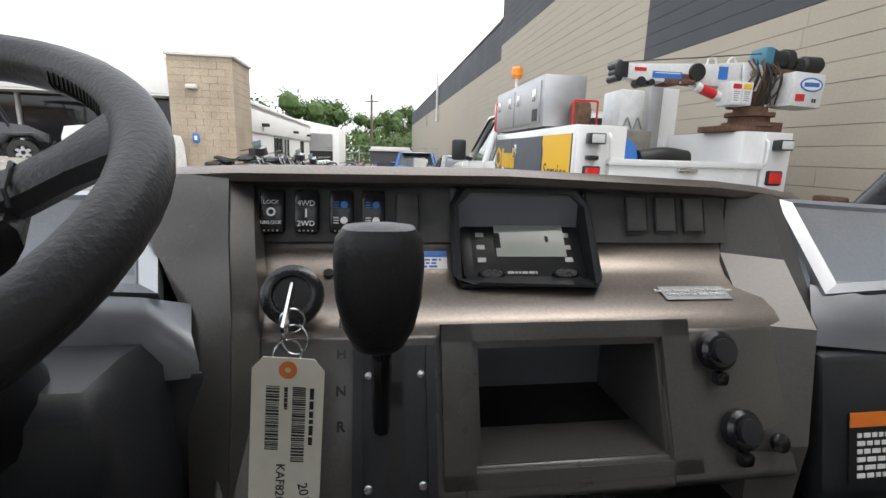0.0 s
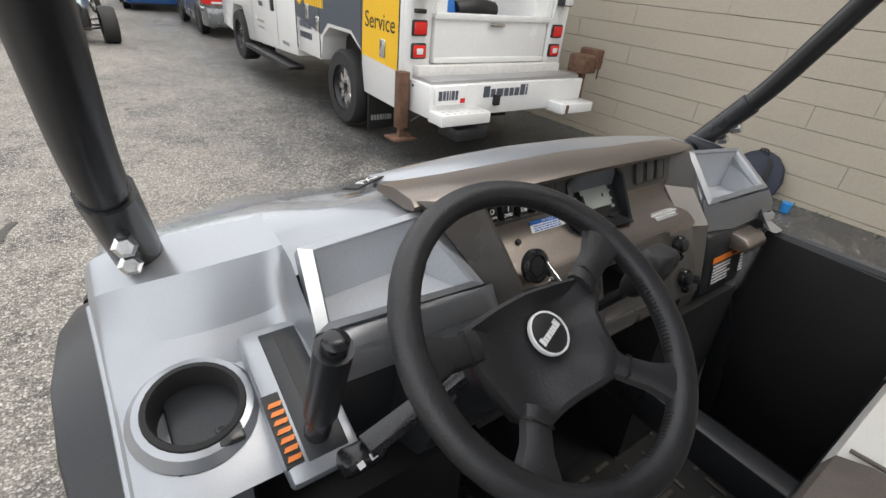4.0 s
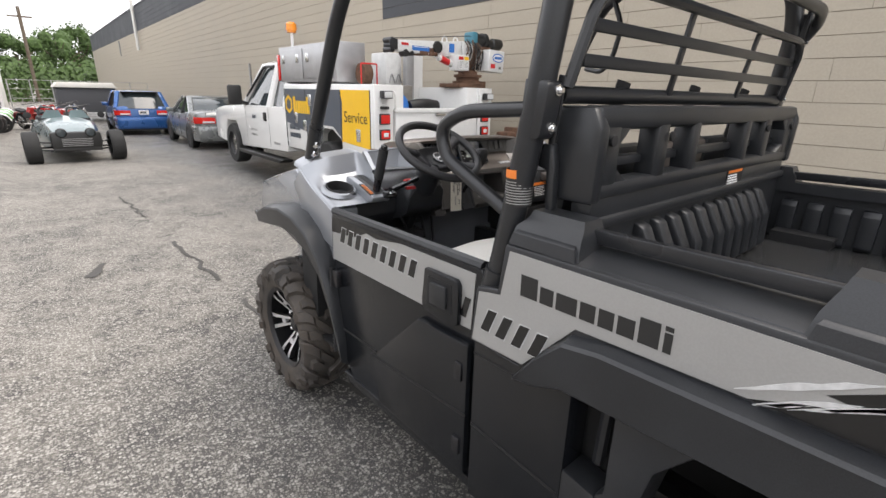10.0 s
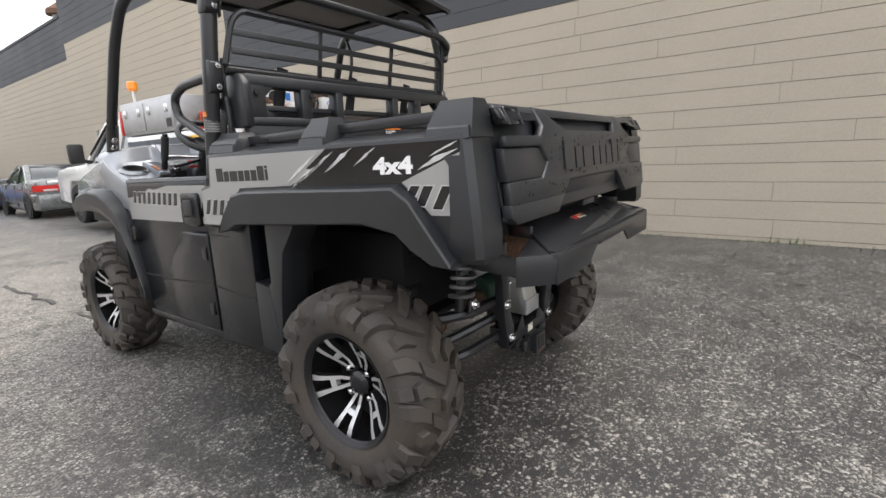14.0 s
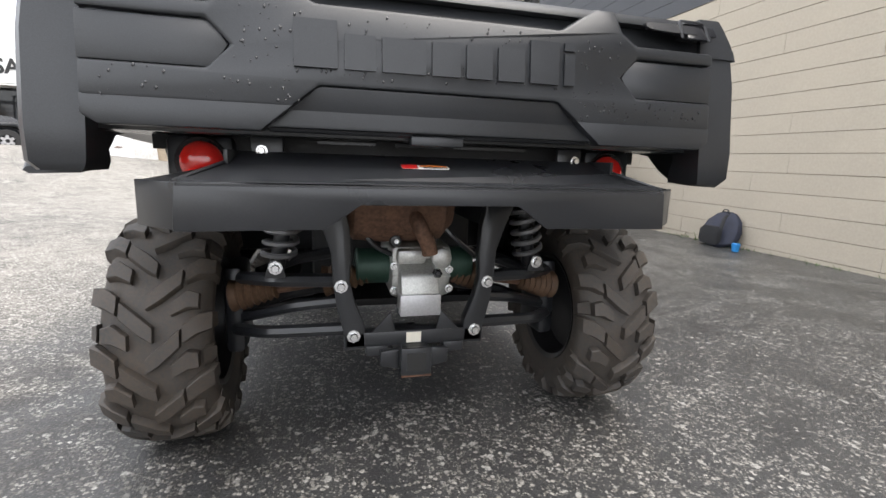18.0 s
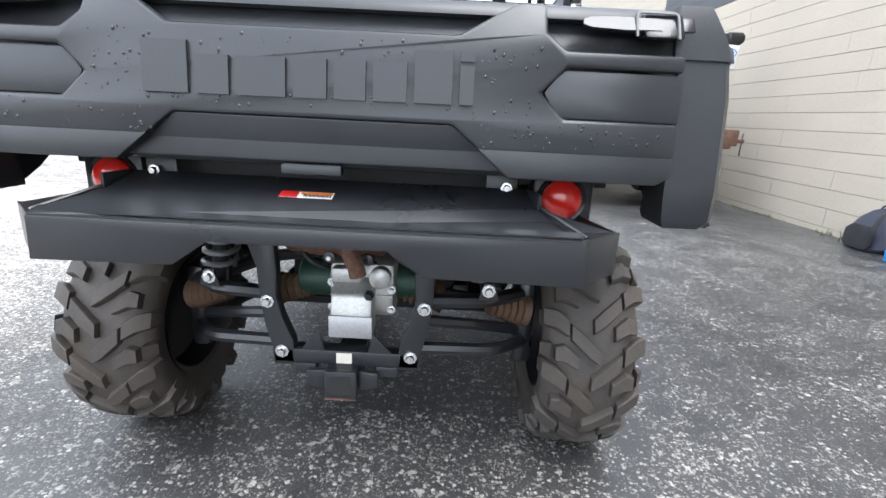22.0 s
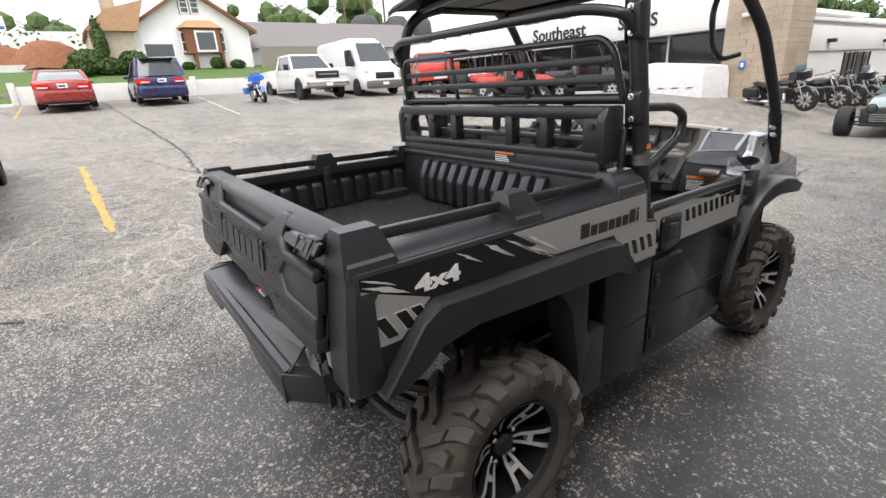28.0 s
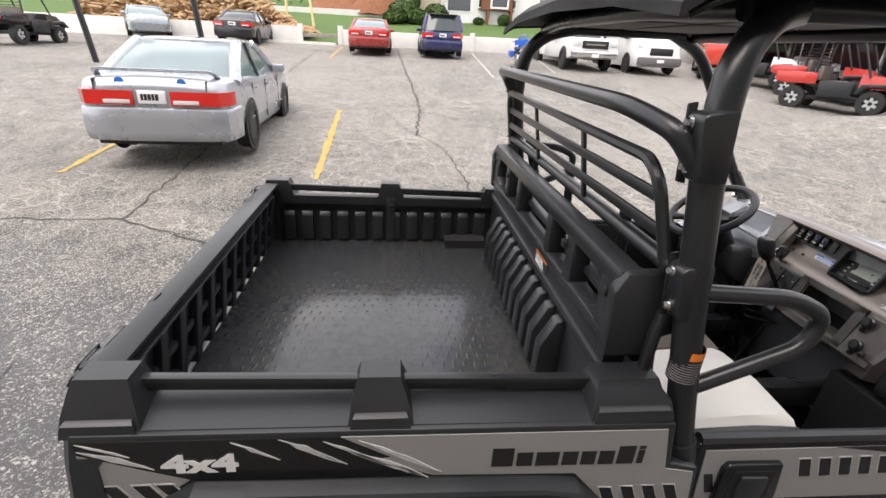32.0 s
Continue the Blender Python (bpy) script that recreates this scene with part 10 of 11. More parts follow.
    part("boom_drum", lathe([(0.0, -0.105), (0.072, -0.10), (0.078, -0.09), (0.078, -0.07)], (2.757, cy, 2.068), "y", 20), INK, boom)
    for x in (2.90, 3.10):
        part("boom_loop", tube([(x, cy, 2.15), (x + 0.01, cy, 2.21), (x + 0.045, cy, 2.225), (x + 0.085, cy, 2.205), (x + 0.09, cy, 2.16)], 0.010, 6, 0.03), CRANE_W, boom)
    part("ram_clevis", box(2.62, 2.73, cy - 0.12, cy - 0.03, 1.955, 2.0, 0.01), RUST, boom)
    part("boom_ram", tube([(2.68, cy - 0.09, 1.97), (2.78, cy - 0.09, 1.94)], 0.022, 10, 0), CHROME, boom)
    part("ram_barrel", tube([(2.76, cy - 0.09, 1.947), (3.12, cy - 0.09, 1.83)], 0.042, 10, 0), CRANE_W, boom)
    part("ram_sticker", tube([(2.80, cy - 0.091, 1.934), (2.94, cy - 0.091, 1.888)], 0.0435, 10, 0), RED_P, boom)
    wn_ = part("winch", lathe([(0.075, -0.15), (0.10, -0.14), (0.10, -0.09), (0.085, -0.085), (0.085, 0.02), (0.10, 0.025), (0.10, 0.09), (0.075, 0.10)], (3.62, cy, 2.225), "x", 20), INK, t, "black winch motor on the crane")
    part("winch_motor", lathe([(0.0, 0.40), (0.055, 0.39), (0.078, 0.36), (0.078, 0.20), (0.06, 0.18), (0.06, 0.10)], (3.62, cy - 0.04, 2.19), "x", 16), INK, wn_)
    part("winch_cover", box(3.39, 3.49, cy - 0.10, cy + 0.10, 2.15, 2.32, 0.025), material("teal housing", (0.05, 0.20, 0.27), 0.5), wn_)
    part("winch_mount", box(3.42, 3.76, cy - 0.08, cy + 0.10, 2.10, 2.14, 0.006), RUST, wn_)
    rnd = random.Random(12)
    for k in range(11):
        x = 3.22 + 0.03 * k
        part("crane_hose", tube([(x + rnd.uniform(-0.03, 0.03), cy - 0.11, 2.17 + rnd.uniform(-0.03, 0.04)), (x + rnd.uniform(-0.02, 0.06), cy - 0.17 - rnd.uniform(0, 0.05), 2.08), (x + rnd.uniform(-0.05, 0.05), cy - 0.18, 1.96), (x + rnd.uniform(-0.05, 0.05), cy - 0.12, 1.82)], rnd.uniform(0.006, 0.011), 6, 0.06), INK if k % 4 else BOOT, tow)
    part("hose_loop", tube([(3.86, cy - 0.12, 2.05), (3.915, cy - 0.12, 1.99), (3.90, cy - 0.12, 1.86), (3.87, cy - 0.12, 1.82)], 0.014, 6, 0.05), INK, tow)
    # boom rest and load
    rest = part("boom_rest", box(2.80, 2.94, 6.0, 6.1, 0.86, 2.08, 0.01), POLE, t)
    part("rest_shield", box(2.97, 3.20, 6.12, 6.16, 0.86, 2.06, 0.008), W_PAINT, rest)
    part("gas_cage", box(2.57, 2.86, 6.2, 6.6, 0.86, 2.04, 0.02), CRANE_W, t)
    for k in range(3):
        part("cage_ring", tube([(2.62 + 0.12 * k, 6.18, 1.62), (2.66 + 0.12 * k, 6.18, 1.76), (2.72 + 0.12 * k, 6.18, 1.62)], 0.01, 6, 0.04), POLE, t)
    part("brown_crate", box(2.25, 2.62, 5.60, 6.0, 0.86, 1.58, 0.02), WOODG, t)
    part("blue_lid", lathe([(0.0, 0.03), (0.17, 0.03), (0.19, 0.0), (0.19, -0.02)], matrix=Matrix.Translation((2.12, 5.28, 1.33)) @ Matrix.Rotation(radians(70), 4, "X"), seg=20), BLUE_P, t)
    part("black_bag", tube([(2.3, 5.25, 1.30), (2.5, 5.22, 1.34), (2.75, 5.25, 1.31)], 0.085, 10, 0.1), INK, t)


service_truck()


def roadster():
    """Small open three-wheeler with exposed front wheels."""
    pa = paint("pale green grey paint", (0.22, 0.27, 0.28), 0.3)
    zz = ground_z(-0.9, 13.5)
    r = thing("roadster", "pale grey open three-wheel roadster with exposed front wheels", "roadster", (0, 0, 0))
    sec = []
    for y, hw, zb, zt in ((0.12, 0.30, 0.36, 0.50), (0.0, 0.40, 0.30, 0.62), (-0.3, 0.46, 0.24, 0.80), (-0.9, 0.50, 0.22, 0.90), (-1.5, 0.62, 0.20, 0.92), (-2.4, 0.60, 0.2, 0.82), (-3.2, 0.30, 0.3, 0.66)):
        sec.append([Vector((hw * c, y, zb + (zt - zb) * k)) for c, k in ((-0.7, 0), (-0.95, 0.2), (-1, 0.55), (-0.85, 0.85), (-0.45, 0.98), (0, 1), (0.45, 0.98), (0.85, 0.85), (1, 0.55), (0.95, 0.2), (0.7, 0))])
    part("body", loft(sec), pa, r)
    gr = part("grille", box(-0.44, 0.44, 0.0, 0.15, 0.30, 0.66, 0.06), INK, r, "black slatted grille")
    for k in range(5):
        part("grille_slat", box(-0.26, 0.26, 0.155, 0.175, 0.37 + 0.035 * k, 0.38 + 0.035 * k), POLE, gr)
    part("front_lip", box(-0.42, 0.42, 0.02, 0.14, 0.26, 0.33, 0.02), INK, r)
    for s in (-1, 1):
        lp = part("headlamp", lathe([(0.09, 0), (0.10, 0.05), (0.075, 0.08), (0, 0.085)], matrix=Matrix.Translation((s * 0.25, 0.10, 0.64)) @ Matrix.Rotation(radians(-90), 4, "X"), seg=16), INK, r)
        part("lens", lathe([(0.075, 0.08), (0, 0.095)], matrix=Matrix.Translation((s * 0.25, 0.10, 0.64)) @ Matrix.Rotation(radians(-90), 4, "X"), seg=16, cap=False), GLASS, lp)
        road_wheel(r, s * 0.74, -0.22, 0.33, 0.26, s, RIM_D, 6)
        for z, y in ((0.26, -0.1), (0.42, -0.12), (0.30, -0.4)):
            part("suspension_arm", tube([(s * 0.4, y - 0.05, z), (s * 0.64, -0.22, z + 0.02)], 0.02, 6, 0), STEEL_B, r)
        part("wind_deflector", loft([[Vector((s * x, y, z)) for x, z in ((0.05, 0.88), (0.10, 1.05), (0.32, 1.06), (0.44, 0.88))] for y in (-1.0, -1.012)]), GLASS_L, r)
        part("wing_mirror", lathe([(0.0, -0.04), (0.06, -0.03), (0.07, 0.03), (0, 0.04)], (s * 0.66, -1.0, 0.95), "y", 12), INK, r)
        part("roll_hoop", tube([(s * 0.12, -1.95, 0.86), (s * 0.14, -2.0, 1.08), (s * 0.38, -2.0, 1.08), (s * 0.42, -1.95, 0.86)], 0.022, 8, 0.08), STEEL_B, r)
    part("seats", box(-0.48, 0.48, -2.0, -1.2, 0.6, 0.9, 0.05), CLOTH, r)
    road_wheel(r, 0, -2.75, 0.32, 0.24, 1, RIM_D, 6)
    r.matrix_basis = pose(-0.90, 12.85, zz, 0, 0, 183)
    return r


roadster()


def motorbike(name, coat, label, kind="cruiser"):
    """A parked motorcycle: wheels, forks, tank, seat, engine, bars."""
    b = thing(name, label, "motorcycle", (0, 0, 0), group="motorcycles in a row")
    rw = 0.31
    for y in (-0.75, 0.75):
        road_wheel(b, 0, y, rw, 0.13 if kind != "dirt" else 0.09, 1, CHROME, 9, 0.72)
    part("fork", tube([(-0.09, 0.75, rw), (-0.09, 0.50, 0.95)], 0.025, 8, 0), CHROME, b)
    part("fork", tube([(0.09, 0.75, rw), (0.09, 0.50, 0.95)], 0.025, 8, 0), CHROME, b)
    part("swing_arm", tube([(0.1, -0.75, rw), (0.1, -0.1, 0.36), (-0.1, -0.1, 0.36), (-0.1, -0.75, rw)], 0.025, 8, 0.05), STEEL_B, b)
    hi = 0.12 if kind == "dirt" else 0
    tk = [[Vector((w * c, y, z + hi + d * k)) for c, k in ((-1, 0), (-0.8, 0.8), (0, 1.1), (0.8, 0.8), (1, 0), (0.6, -0.5), (-0.6, -0.5))] for y, w, z, d in ((0.45, 0.07, 0.78, 0.08), (0.30, 0.15, 0.76, 0.13), (0.0, 0.15, 0.74, 0.11), (-0.12, 0.08, 0.72, 0.06))]
    part("fuel_tank", loft(tk), coat, b)
    part("seat", loft([[Vector((w * c, y, z + hi + 0.06 * k)) for c, k in ((-1, 0), (-0.8, 1), (0.8, 1), (1, 0))] for y, w, z in ((-0.08, 0.12, 0.70), (-0.40, 0.16, 0.66), (-0.80, 0.11, 0.74))]), CLOTH, b)
    en = part("engine", box(-0.16, 0.16, -0.22, 0.28, 0.22, 0.60, 0.04), STEEL_B, b)
    part("crankcase", lathe([(0.0, -0.2), (0.14, -0.19), (0.14, 0.19), (0, 0.2)], (0, -0.08, 0.36), "x", 16), CHROME, en)
    part("exhaust_pipe", tube([(0.16, 0.25, 0.5), (0.2, 0.3, 0.26), (0.22, -0.9, 0.3)], 0.045, 8, 0.1), CHROME, b)
    part("handlebar", tube([(-0.38, 0.25, 1.02 + hi), (-0.2, 0.46, 1.04 + hi), (0.2, 0.46, 1.04 + hi), (0.38, 0.25, 1.02 + hi)], 0.014, 6, 0.05), STEEL_B, b)
    part("headlamp", lathe([(0.0, -0.06), (0.07, -0.04), (0.09, 0.05), (0, 0.06)], (0, 0.62, 0.86), "y", 14), CHROME, b)
    part("front_mudguard", tube([(0, 1.05, 0.42), (0, 0.95, 0.60), (0, 0.75, 0.66), (0, 0.50, 0.58)], 0.07, 8, 0.1, flatten=(1, 0.3)), coat, b)
    part("rear_mudguard", tube([(0, -1.12, 0.45), (0, -1.0, 0.62), (0, -0.75, 0.68), (0, -0.5, 0.62)], 0.09, 8, 0.1, flatten=(1, 0.3)), coat, b)
    if kind == "tourer":
        part("fairing", loft([[Vector((w * c, y, z + 0.1 * k)) for c, k in ((-1, -1), (-0.9, 1), (0.9, 1), (1, -1))] for y, w, z in ((0.48, 0.34, 0.98), (0.66, 0.30, 0.98), (0.74, 0.15, 0.95))]), coat, b)
        part("windscreen", box(-0.2, 0.2, 0.52, 0.55, 1.05, 1.25, 0.01), GLASS_L, b)
        for s in (-1, 1):
            part("pannier", box(s * 0.18, s * 0.36, -0.95, -0.45, 0.40, 0.68, 0.06), coat, b)
    if kind == "sport":
        part("fairing", loft([[Vector((w * c, y, 0.66 + 0.22 * k)) for c, k in ((-0.8, -1), (-1, 0.2), (-0.5, 1), (0.5, 1), (1, 0.2), (0.8, -1))] for y, w in ((0.0, 0.2), (0.45, 0.24), (0.75, 0.08))]), coat, b)
    return b


bk = paint("black bike paint", (0.015, 0.015, 0.017))
rd = paint("red bike paint", (0.5, 0.02, 0.02))
wt = paint("white bike paint", (0.7, 0.7, 0.7), 0)
gn = paint("green bike paint", (0.08, 0.35, 0.05), 0)
bl = paint("blue bike paint", (0.02, 0.12, 0.55), 0)
tour = motorbike("motorcycle", bk, "black and chrome touring motorcycle", "tourer")
cruis = motorbike("motorcycle", bk, "black cruiser motorcycle with chrome engine")
whit = motorbike("motorcycle", wt, "white off-road motorcycle with knobbly tyres", "dirt")
gren = motorbike("motorcycle", gn, "green and white off-road motorcycle in a row", "dirt")
reds = motorbike("motorcycle", rd, "red sports motorcycle with a fairing", "sport")
blut = motorbike("motorcycle", bl, "blue and white touring motorcycle", "tourer")


def stand(b, x, y, h, lean=8, first=False):
    m = pose(x, y, ground_z(x, y), 0, lean, h)
    if first:
        b.matrix_basis = m
    else:
        copy_thing(b, m)


stand(tour, -3.75, 15.3, 250, first=True)
stand(cruis, -3.5, 17.0, 255, first=True)
for i in range(4):
    stand(tour if i % 2 else cruis, -3.45 + 0.08 * i, 18.3 + 1.15 * i, 255 + 4 * (i % 3))
stand(whit, -3.1, 22.4, 262, first=True)
stand(gren, -3.2, 23.4, 258, first=True)
for i in range(6):
    stand(whit if i % 2 else gren, -3.1, 24.3 + 0.95 * i, 260 + 3 * (i % 3))
stand(reds, -0.6, 21.5, 200, first=True)
for i, (x, y, h) in enumerate(((-0.9, 23.0, 205), (-0.3, 19.8, 195), (-1.4, 24.5, 210), (-0.2, 26.0, 200), (-1.0, 28.0, 210))):
    stand((reds, bk and cruis)[i % 2], x, y, h)
for i in range(4):
    stand(cruis, -4.4 + 0.45 * i, 34.4, 180)
stand(blut, -19.6, 5.35, 268, first=True)


def small_utv(name, coat, label, at, heading, first=None):
    """A utility side-by-side at the back of the lot."""
    u = thing(name, label, "utility vehicle", (0, 0, 0), group="utility vehicles for sale")
    for s in (-1, 1):
        for y in (-0.95, 0.95):
            w = road_wheel(u, s * 0.60, y, 0.33, 0.24, s, RIM_L, 6, 0.55)
        part("fender", prism([(0.5, 0.55), (0.62, 0.82), (1.2, 0.86), (1.45, 0.62), (1.3, 0.62), (1.15, 0.76), (0.75, 0.74), (0.62, 0.55)], "x", s * 0.45, s * 0.74, 0.02), BLACK, u)
        part("cage_post", tube([(s * 0.62, -0.55, 0.9), (s * 0.6, -0.5, 1.9), (s * 0.58, 0.35, 1.92), (s * 0.62, 0.75, 1.0)], 0.028, 8, 0.1), STEEL_B, u)
        part("door_panel", prism([(0.45, 0.42), (0.45, 0.85), (-0.35, 0.85), (-0.35, 0.42)], "x", s * 0.66, s * 0.70, 0.01), BLACK, u)
        part("bed_panel", prism([(-0.45, 0.75), (-0.45, 1.05), (-1.5, 1.05), (-1.5, 0.80), (-1.25, 0.74)], "x", s * 0.66, s * 0.71, 0.01), coat, u)
    part("hood", loft([[Vector((x * hw, y, z)) for x, z in ((-1, zb), (-0.9, zt), (0.9, zt), (1, zb))] for y, hw, zb, zt in ((0.55, 0.62, 0.7, 1.08), (1.1, 0.60, 0.7, 1.02), (1.5, 0.5, 0.6, 0.82))]), coat, u)
    part("bed", prism([(-0.5, 0.74), (-0.5, 1.0), (-1.5, 1.0), (-1.5, 0.78)], "x", -0.65, 0.65, 0.01), BLACK, u)
    part("floor_pan", box(-0.55, 0.55, -1.2, 1.3, 0.32, 0.42), DARK, u)
    part("seat", box(-0.55, 0.55, -0.4, 0.1, 0.65, 0.85, 0.04), SEAT_D, u)
    part("seat_back", box(-0.55, 0.55, -0.5, -0.38, 0.85, 1.25, 0.04), SEAT_D, u)
    for k in range(5):
        part("screen_bar", tube([(-0.6, -0.52, 1.3 + 0.1 * k), (0.6, -0.52, 1.3 + 0.1 * k)], 0.014, 6, 0), STEEL_B, u)
    part("roof", box(-0.64, 0.64, -0.55, 0.45, 1.9, 1.95, 0.02), CLOTH, u)
    part("grille", box(-0.35, 0.35, 1.42, 1.5, 0.62, 0.8, 0.02), INK, u)
    part("bumper", tube([(-0.4, 1.5, 0.45), (-0.4, 1.6, 0.62), (0.4, 1.6, 0.62), (0.4, 1.5, 0.45)], 0.025, 8, 0.05), STEEL_B, u)
    for s in (-1, 1):
        part("tail_lamp", box(s * 0.5, s * 0.62, -1.53, -1.5, 0.83, 0.93, 0.01), LAMP_R, u)
    u.matrix_basis = pose(at[0], at[1], ground_z(*at), 0, 0, heading)
    return u


redp = paint("red plastic bodywork", (0.5, 0.035, 0.025), 0)
ru = small_utv("utility_vehicle", redp, "red and black side-by-side utility vehicle", (-12.1, 13.2), -55)
bu = small_utv("utility_vehicle", paint("black bodywork", (0.02, 0.02, 0.022), 0), "black side-by-side utility vehicle with a roof", (-10.2, 15.0), -60)
wu = small_utv("utility_vehicle", wt, "white and black side-by-side utility vehicle", (-17.0, 14.2), -52)
for b, x, y, h in ((ru, -14.3, 14.7, -55), (bu, -15.7, 15.3, -118), (bu, -19.6, -14.2, 84)):
    copy_thing(b, pose(x, y, ground_z(x, y), 0, 0, h))


def van_and_pickups():
    v = thing("delivery_van", "tall white delivery van facing the lot", "van", (0, 0, 0))
    L, W = 5.9, 2.0
    sec = []
    for y, hw, zb, zt, tp in ((-L / 2, 0.95, 0.3, 2.55, 0.84), (-L / 2 + 0.1, 1.0, 0.25, 2.6, 0.86), (0.9, 1.0, 0.25, 2.6, 0.86), (1.5, 1.0, 0.25, 2.35, 0.80), (2.15, 1.0, 0.25, 1.45, 0.86), (2.75, 0.96, 0.25, 1.20, 0.86), (2.95, 0.84, 0.35, 0.95, 0.8)):
        sec.append([Vector((hw * W / 2 * c, y, zb + (zt - zb) * k)) for c, k in ((-0.95, 0), (-1, 0.12), (-1, 0.45), (-tp, 0.95), (-tp * 0.8, 1), (tp * 0.8, 1), (tp, 0.95), (1, 0.45), (1, 0.12), (0.95, 0))])
    part("body", loft(sec), W_PAINT, v)
    part("windscreen", loft([[Vector(p) for p in ((-0.80, 2.12, 1.50), (0.80, 2.12, 1.50), (0.68, 1.52, 2.30), (-0.68, 1.52, 2.30))], [Vector(p) for p in ((-0.80, 2.16, 1.53), (0.80, 2.16, 1.53), (0.68, 1.56, 2.33), (-0.68, 1.56, 2.33))]]), GLASS, v)
    for s in (-1, 1):
        part("side_window", prism([(0.9, 1.35), (1.85, 1.35), (1.5, 2.05), (0.9, 2.05)], "x", s * 0.93, s * 1.005), GLASS, v)
        part("headlamp", box(s * 0.55, s * 0.9, 2.6, 2.86, 0.95, 1.12, 0.04), LAMP_W, v)
        part("door_mirror", box(s * 1.0, s * 1.2, 1.75, 1.88, 1.3, 1.62, 0.03), INK, v)
        for y in (-1.75, 1.9):
            part("wheel_arch", lathe([(0, 0), (0.42, 0), (0.42, 0.01), (0, 0.01)], matrix=Matrix.Translation((s * 0.995, y, 0.36)) @ Matrix.Rotation(radians(90 * s), 4, "Y"), seg=24), INK, v)
            road_wheel(v, s * 0.9, y, 0.36, 0.22, s, POLE, 6)
    part("grille", box(-0.5, 0.5, 2.84, 2.97, 0.68, 0.98, 0.05), INK, v, "black front grille")
    part("front_bumper", box(-0.92, 0.92, 2.72, 3.0, 0.3, 0.62, 0.06), material("grey bumper plastic", (0.12, 0.12, 0.12), 0.6), v)
    part("number_plate", box(-0.15, 0.15, 3.0, 3.01, 0.42, 0.54), WHITE, v)
    v.matrix_basis = pose(-21.4, 11.0, ground_z(-20, 11), 0, 0, -92)
    p = thing("pickup_truck", "white pickup truck facing the lot", "pickup truck", (0, 0, 0))
    L, W = 5.9, 2.0
    part("cargo_box", prism([(-2.95, 0.55), (-2.95, 1.32), (-0.7, 1.34), (-0.7, 0.5)], "x", -0.98, 0.98, 0.03), W_PAINT, p)
    part("cab_lower", prism([(-0.68, 0.45), (-0.68, 1.30), (1.3, 1.28), (2.75, 1.22), (2.9, 1.1), (2.92, 0.5), (2.4, 0.42)], "x", -0.99, 0.99, 0.05), W_PAINT, p)
    low = [Vector(q) for q in ((-0.93, -0.65, 1.27), (0.93, -0.65, 1.27), (0.93, 1.35, 1.26), (-0.93, 1.35, 1.26))]
    top = [Vector(q) for q in ((-0.74, -0.52, 1.88), (0.74, -0.52, 1.88), (0.74, 0.70, 1.88), (-0.74, 0.70, 1.88))]
    part("cab_glass", loft([low, top]), GLASS, p)
    part("cab_roof", loft([[Vector((x * (0.78 - i), y, 1.86 + k)) for x, y in ((-1, -0.56 + i), (1, -0.56 + i), (1, 0.74 - i), (-1, 0.74 - i))] for k, i in ((0, 0), (0.05, 0.02), (0.08, 0.12))]), W_PAINT, p)
    for a, c in zip(low, top):
        part("cab_pillar", tube([a, c], 0.05, 8, 0), W_PAINT, p)
    gr = part("grille", box(-0.55, 0.55, 2.86, 2.96, 0.82, 1.12, 0.03), INK, p, "black grille with a bright maker's bar")
    part("grille_bar", box(-0.42, 0.42, 2.96, 2.97, 0.95, 1.0), CHROME, gr)
    part("front_bumper", box(-0.98, 0.98, 2.75, 3.05, 0.48, 0.76, 0.06), CHROME, p)
    part("number_plate", box(-0.15, 0.15, 3.05, 3.06, 0.5, 0.62), WHITE, p)
    for s in (-1, 1):
        part("headlamp", box(s * 0.60, s * 0.96, 2.72, 2.94, 0.90, 1.12, 0.04), LAMP_W, p)
        part("door_mirror", box(s * 0.98, s * 1.2, 1.0, 1.12, 1.25, 1.5, 0.03), INK, p)
        part("side_step", box(s * 0.9, s * 1.05, -0.6, 1.3, 0.36, 0.42, 0.01), INK, p)
        for y in (-1.9, 1.95):
            part("wheel_arch", lathe([(0, 0), (0.48, 0), (0.48, 0.01), (0, 0.01)], matrix=Matrix.Translation((s * 0.985, y, 0.42)) @ Matrix.Rotation(radians(90 * s), 4, "Y"), seg=24), INK, p)
            road_wheel(p, s * 0.9, y, 0.41, 0.26, s, CHROME, 8)
    p.matrix_basis = pose(-21.5, 8.05, ground_z(-20, 8), 0, 0, -89)
    r = copy_thing(p, pose(-19.9, 14.6, ground_z(-19, 14), 0, 0, 62))
    tagged(r, "red pickup truck with a loaded bed")
    rp = paint("red pickup paint", (0.55, 0.05, 0.03), 0)
    for o in r.children_recursive:
        if o.data.materials[0] is W_PAINT:
            o.data = o.data.copy()
            o.data.materials[0] = rp


van_and_pickups()


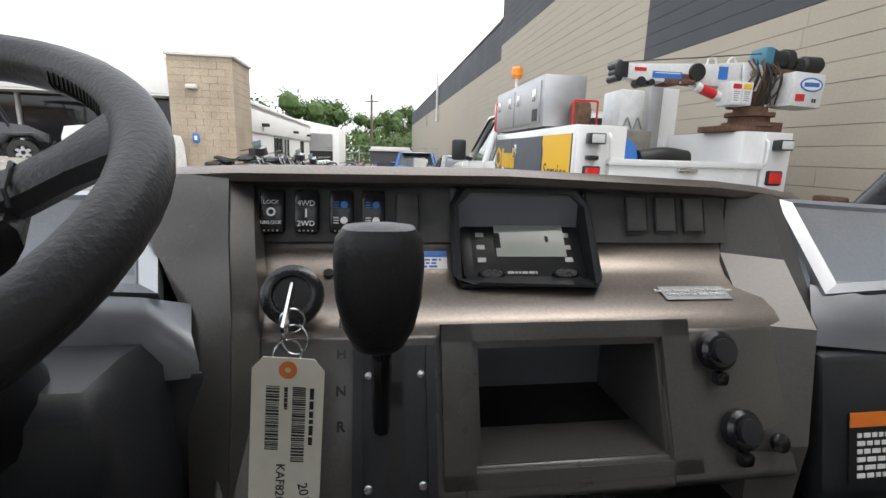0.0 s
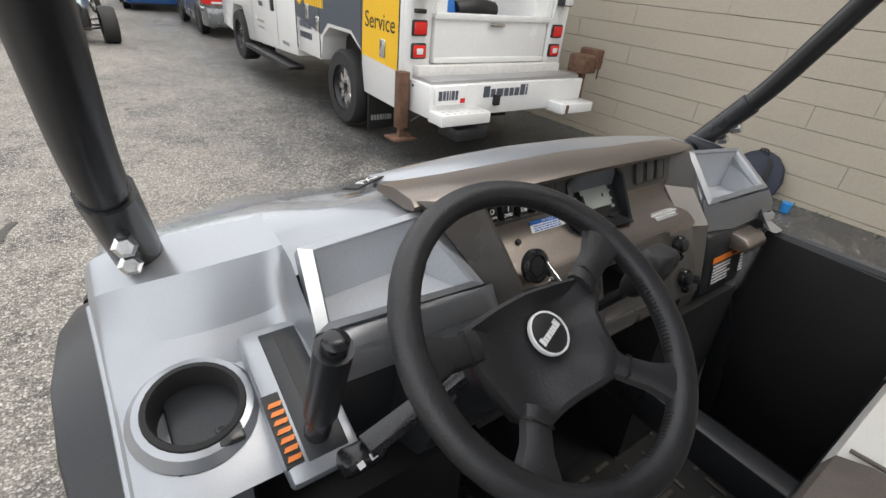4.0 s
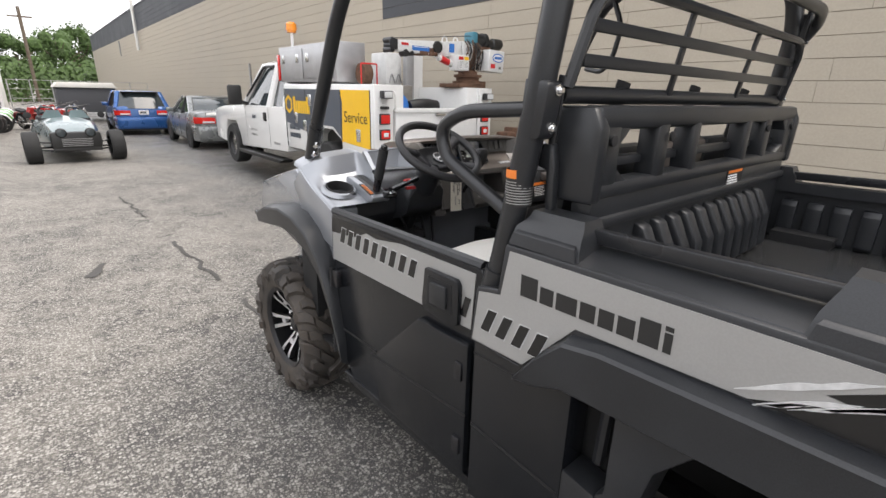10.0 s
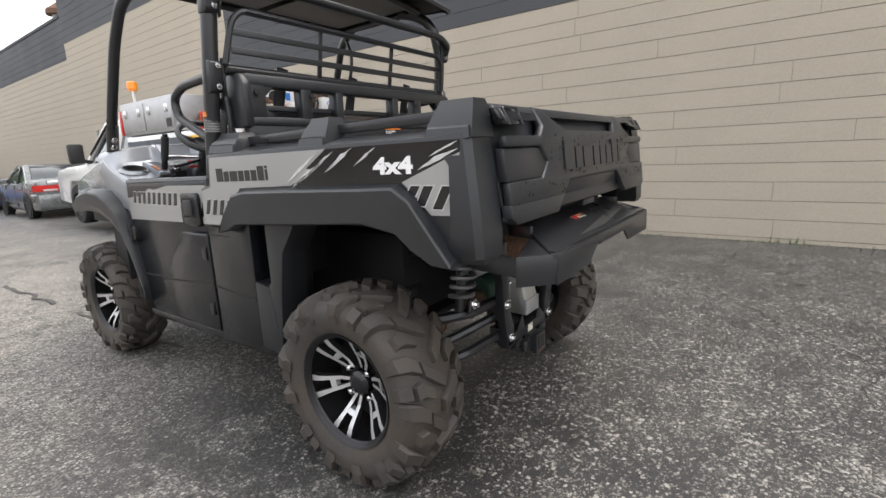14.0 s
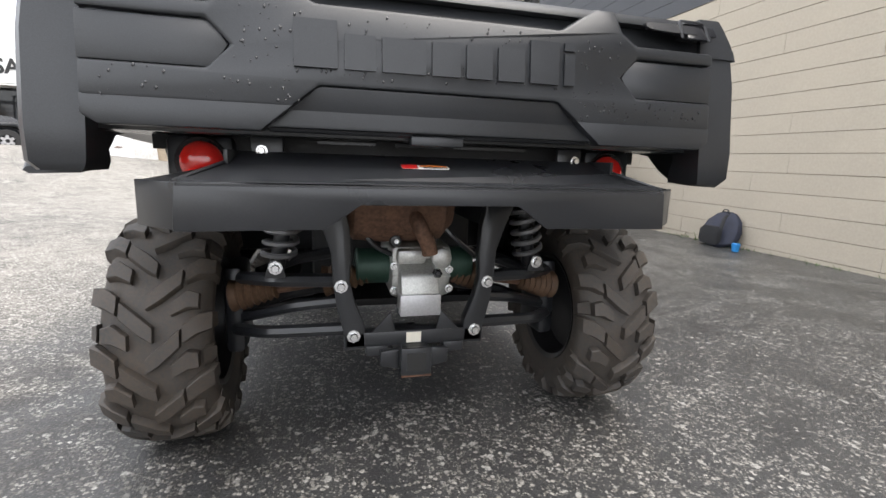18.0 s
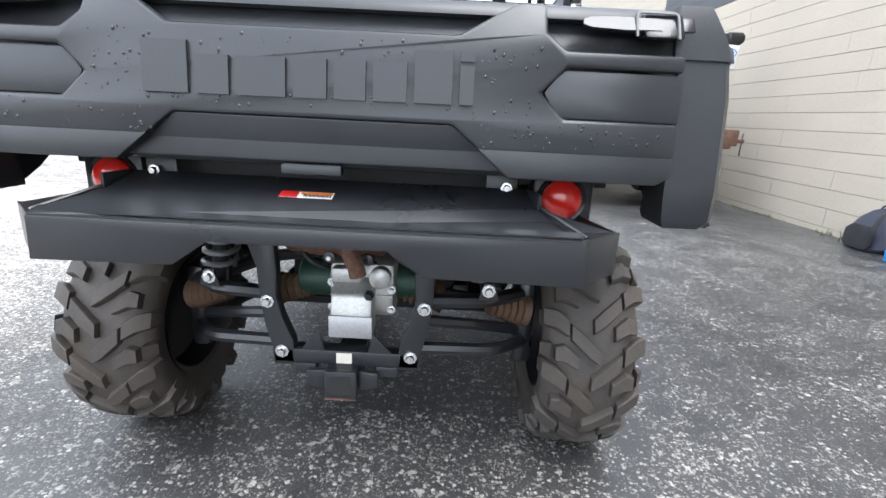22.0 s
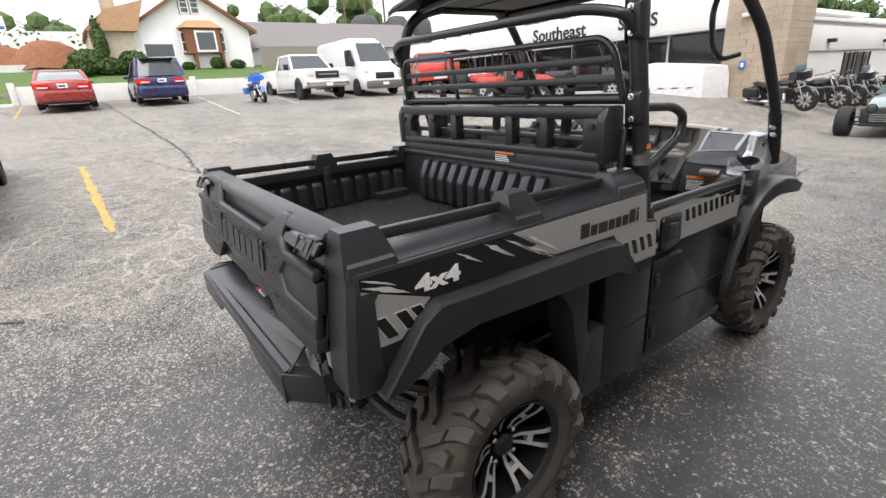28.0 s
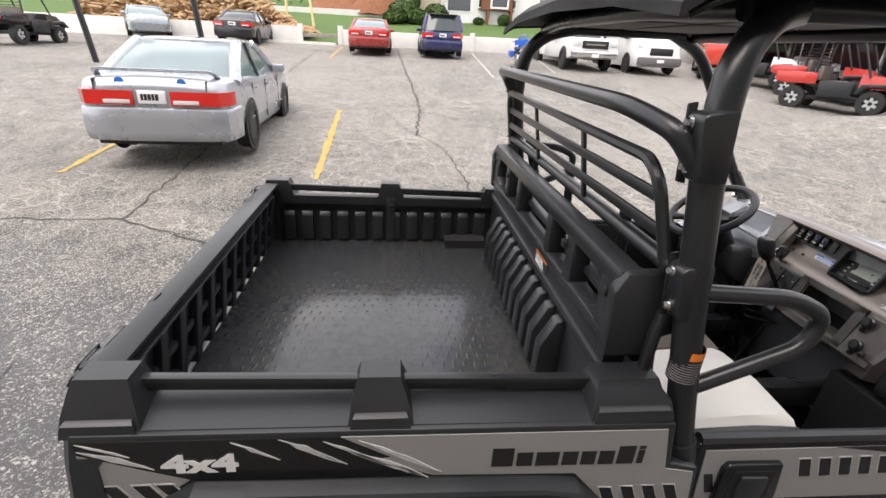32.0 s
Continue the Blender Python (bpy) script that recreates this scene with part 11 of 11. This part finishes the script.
def yard_clutter():
    bx = thing("wrapped_crate", "large crate wrapped in creased white plastic sheet", "crate", (-7.1, 15.7, 0.5))
    part("wrap", loft([[Vector((x, y, z + dz)) for x, y, dz in ((-8.35 + i, 15.2 + i, 0.15), (-7.1, 15.18 + i, 0.0), (-5.95 - i, 15.2 + i, 0.0), (-5.55 - i, 16.15 - i, 0.0), (-8.2 + i, 16.15 - i, 0.15))] for z, i in ((0.42, 0.0), (0.85, 0.02), (1.3, 0.04), (1.58, 0.1), (1.64, 0.4))]), WRAP, bx)
    for k in range(4):
        part("printed_mark", slab(facing((-7.9 + 0.5 * k, 15.19, 0.95), (1, 0, 0), (0, 0, 1)), -0.10, 0.10, -0.02, 0.02, 0.004, slant=0.1), RUST, bx)
    dmp = thing("box_trailer", "dark open trailer with a pale canvas top", "trailer", (0.6, 31, -0.3))
    part("body", box(-0.4, 2.0, 30, 32.5, 0.2, 1.35, 0.03), SLATE, dmp)
    part("canvas", prism([(-0.5, 1.35), (2.1, 1.35), (1.9, 1.6), (-0.3, 1.6)], "y", 29.9, 32.6, 0.03), CONC, dmp)
    for x in (-0.2, 1.8):
        part("wheel", lathe([(0.3, -0.1), (0.3, 0.1)], (x, 30.3, 0.0), "x", 16), RUBBER_C, dmp)
    fc = thing("mesh_fence", "chain-link fence closing the yard", "fence", (1, 36, -0.3))
    for k in range(8):
        part("post", tube([(-2.2 + k * 0.95, 36, -0.4), (-2.2 + k * 0.95, 36, 1.7)], 0.03, 6, 0), POLE, fc)
    for z in (0.2, 0.7, 1.2, 1.68):
        part("rail", tube([(-2.2, 36, z), (4.4, 36, z)], 0.012, 5, 0), POLE, fc)
    bg = thing("backpack", "dark blue and black backpack leaning against the wall", "backpack", (4.27, 2.95, 0))
    rings = []
    for z, w, d in ((0.0, 0.20, 0.12), (0.04, 0.25, 0.16), (0.16, 0.26, 0.17), (0.28, 0.22, 0.13), (0.36, 0.13, 0.08), (0.385, 0.05, 0.03)):
        rings.append([Vector((4.30 + 0.12 * z / 0.385 + d * math.cos(a) * 0.9, 2.95 + w * math.sin(a), z + 0.002 + 0.012 * math.sin(3 * a))) for a in [2 * math.pi * k / 14 for k in range(14)]])
    navy = material("navy nylon fabric", (0.02, 0.023, 0.04), 0.7, var=0.35, scale=14, fine=220, bump=0.5, dist=0.004)
    part("body", loft(rings), navy, bg)
    part("front_pocket", loft([[Vector((4.22 + 0.06 * z - 0.07 * c, 2.95 + 0.16 * math.sin(a) * k, z)) for a, c in [(2 * math.pi * j / 10, 0.5 + 0.5 * math.cos(2 * math.pi * j / 10)) for j in range(10)]] for z, k in ((0.02, 0.8), (0.06, 1), (0.18, 1), (0.23, 0.6))]), CLOTH, bg)
    part("shoulder_strap", tube([(4.30, 2.85, 0.36), (4.22, 2.80, 0.34), (4.16, 2.78, 0.2), (4.18, 2.80, 0.06)], 0.022, 6, 0.06, flatten=(1, 0.4)), CLOTH, bg)
    part("carry_handle", tube([(4.38, 2.90, 0.37), (4.38, 2.92, 0.42), (4.38, 2.98, 0.42), (4.38, 3.0, 0.37)], 0.008, 6, 0.02), CLOTH, bg)
    cp = thing("blue_cup", "bright blue lidded cup on the asphalt", "cup", (4.14, 2.52, 0))
    part("cup_body", lathe([(0.035, 0.0), (0.045, 0.085), (0.04, 0.09), (0, 0.09)], (4.14, 2.52, 0.001), "z", 16), material("blue plastic", (0.02, 0.2, 0.5), 0.35), cp)


yard_clutter()
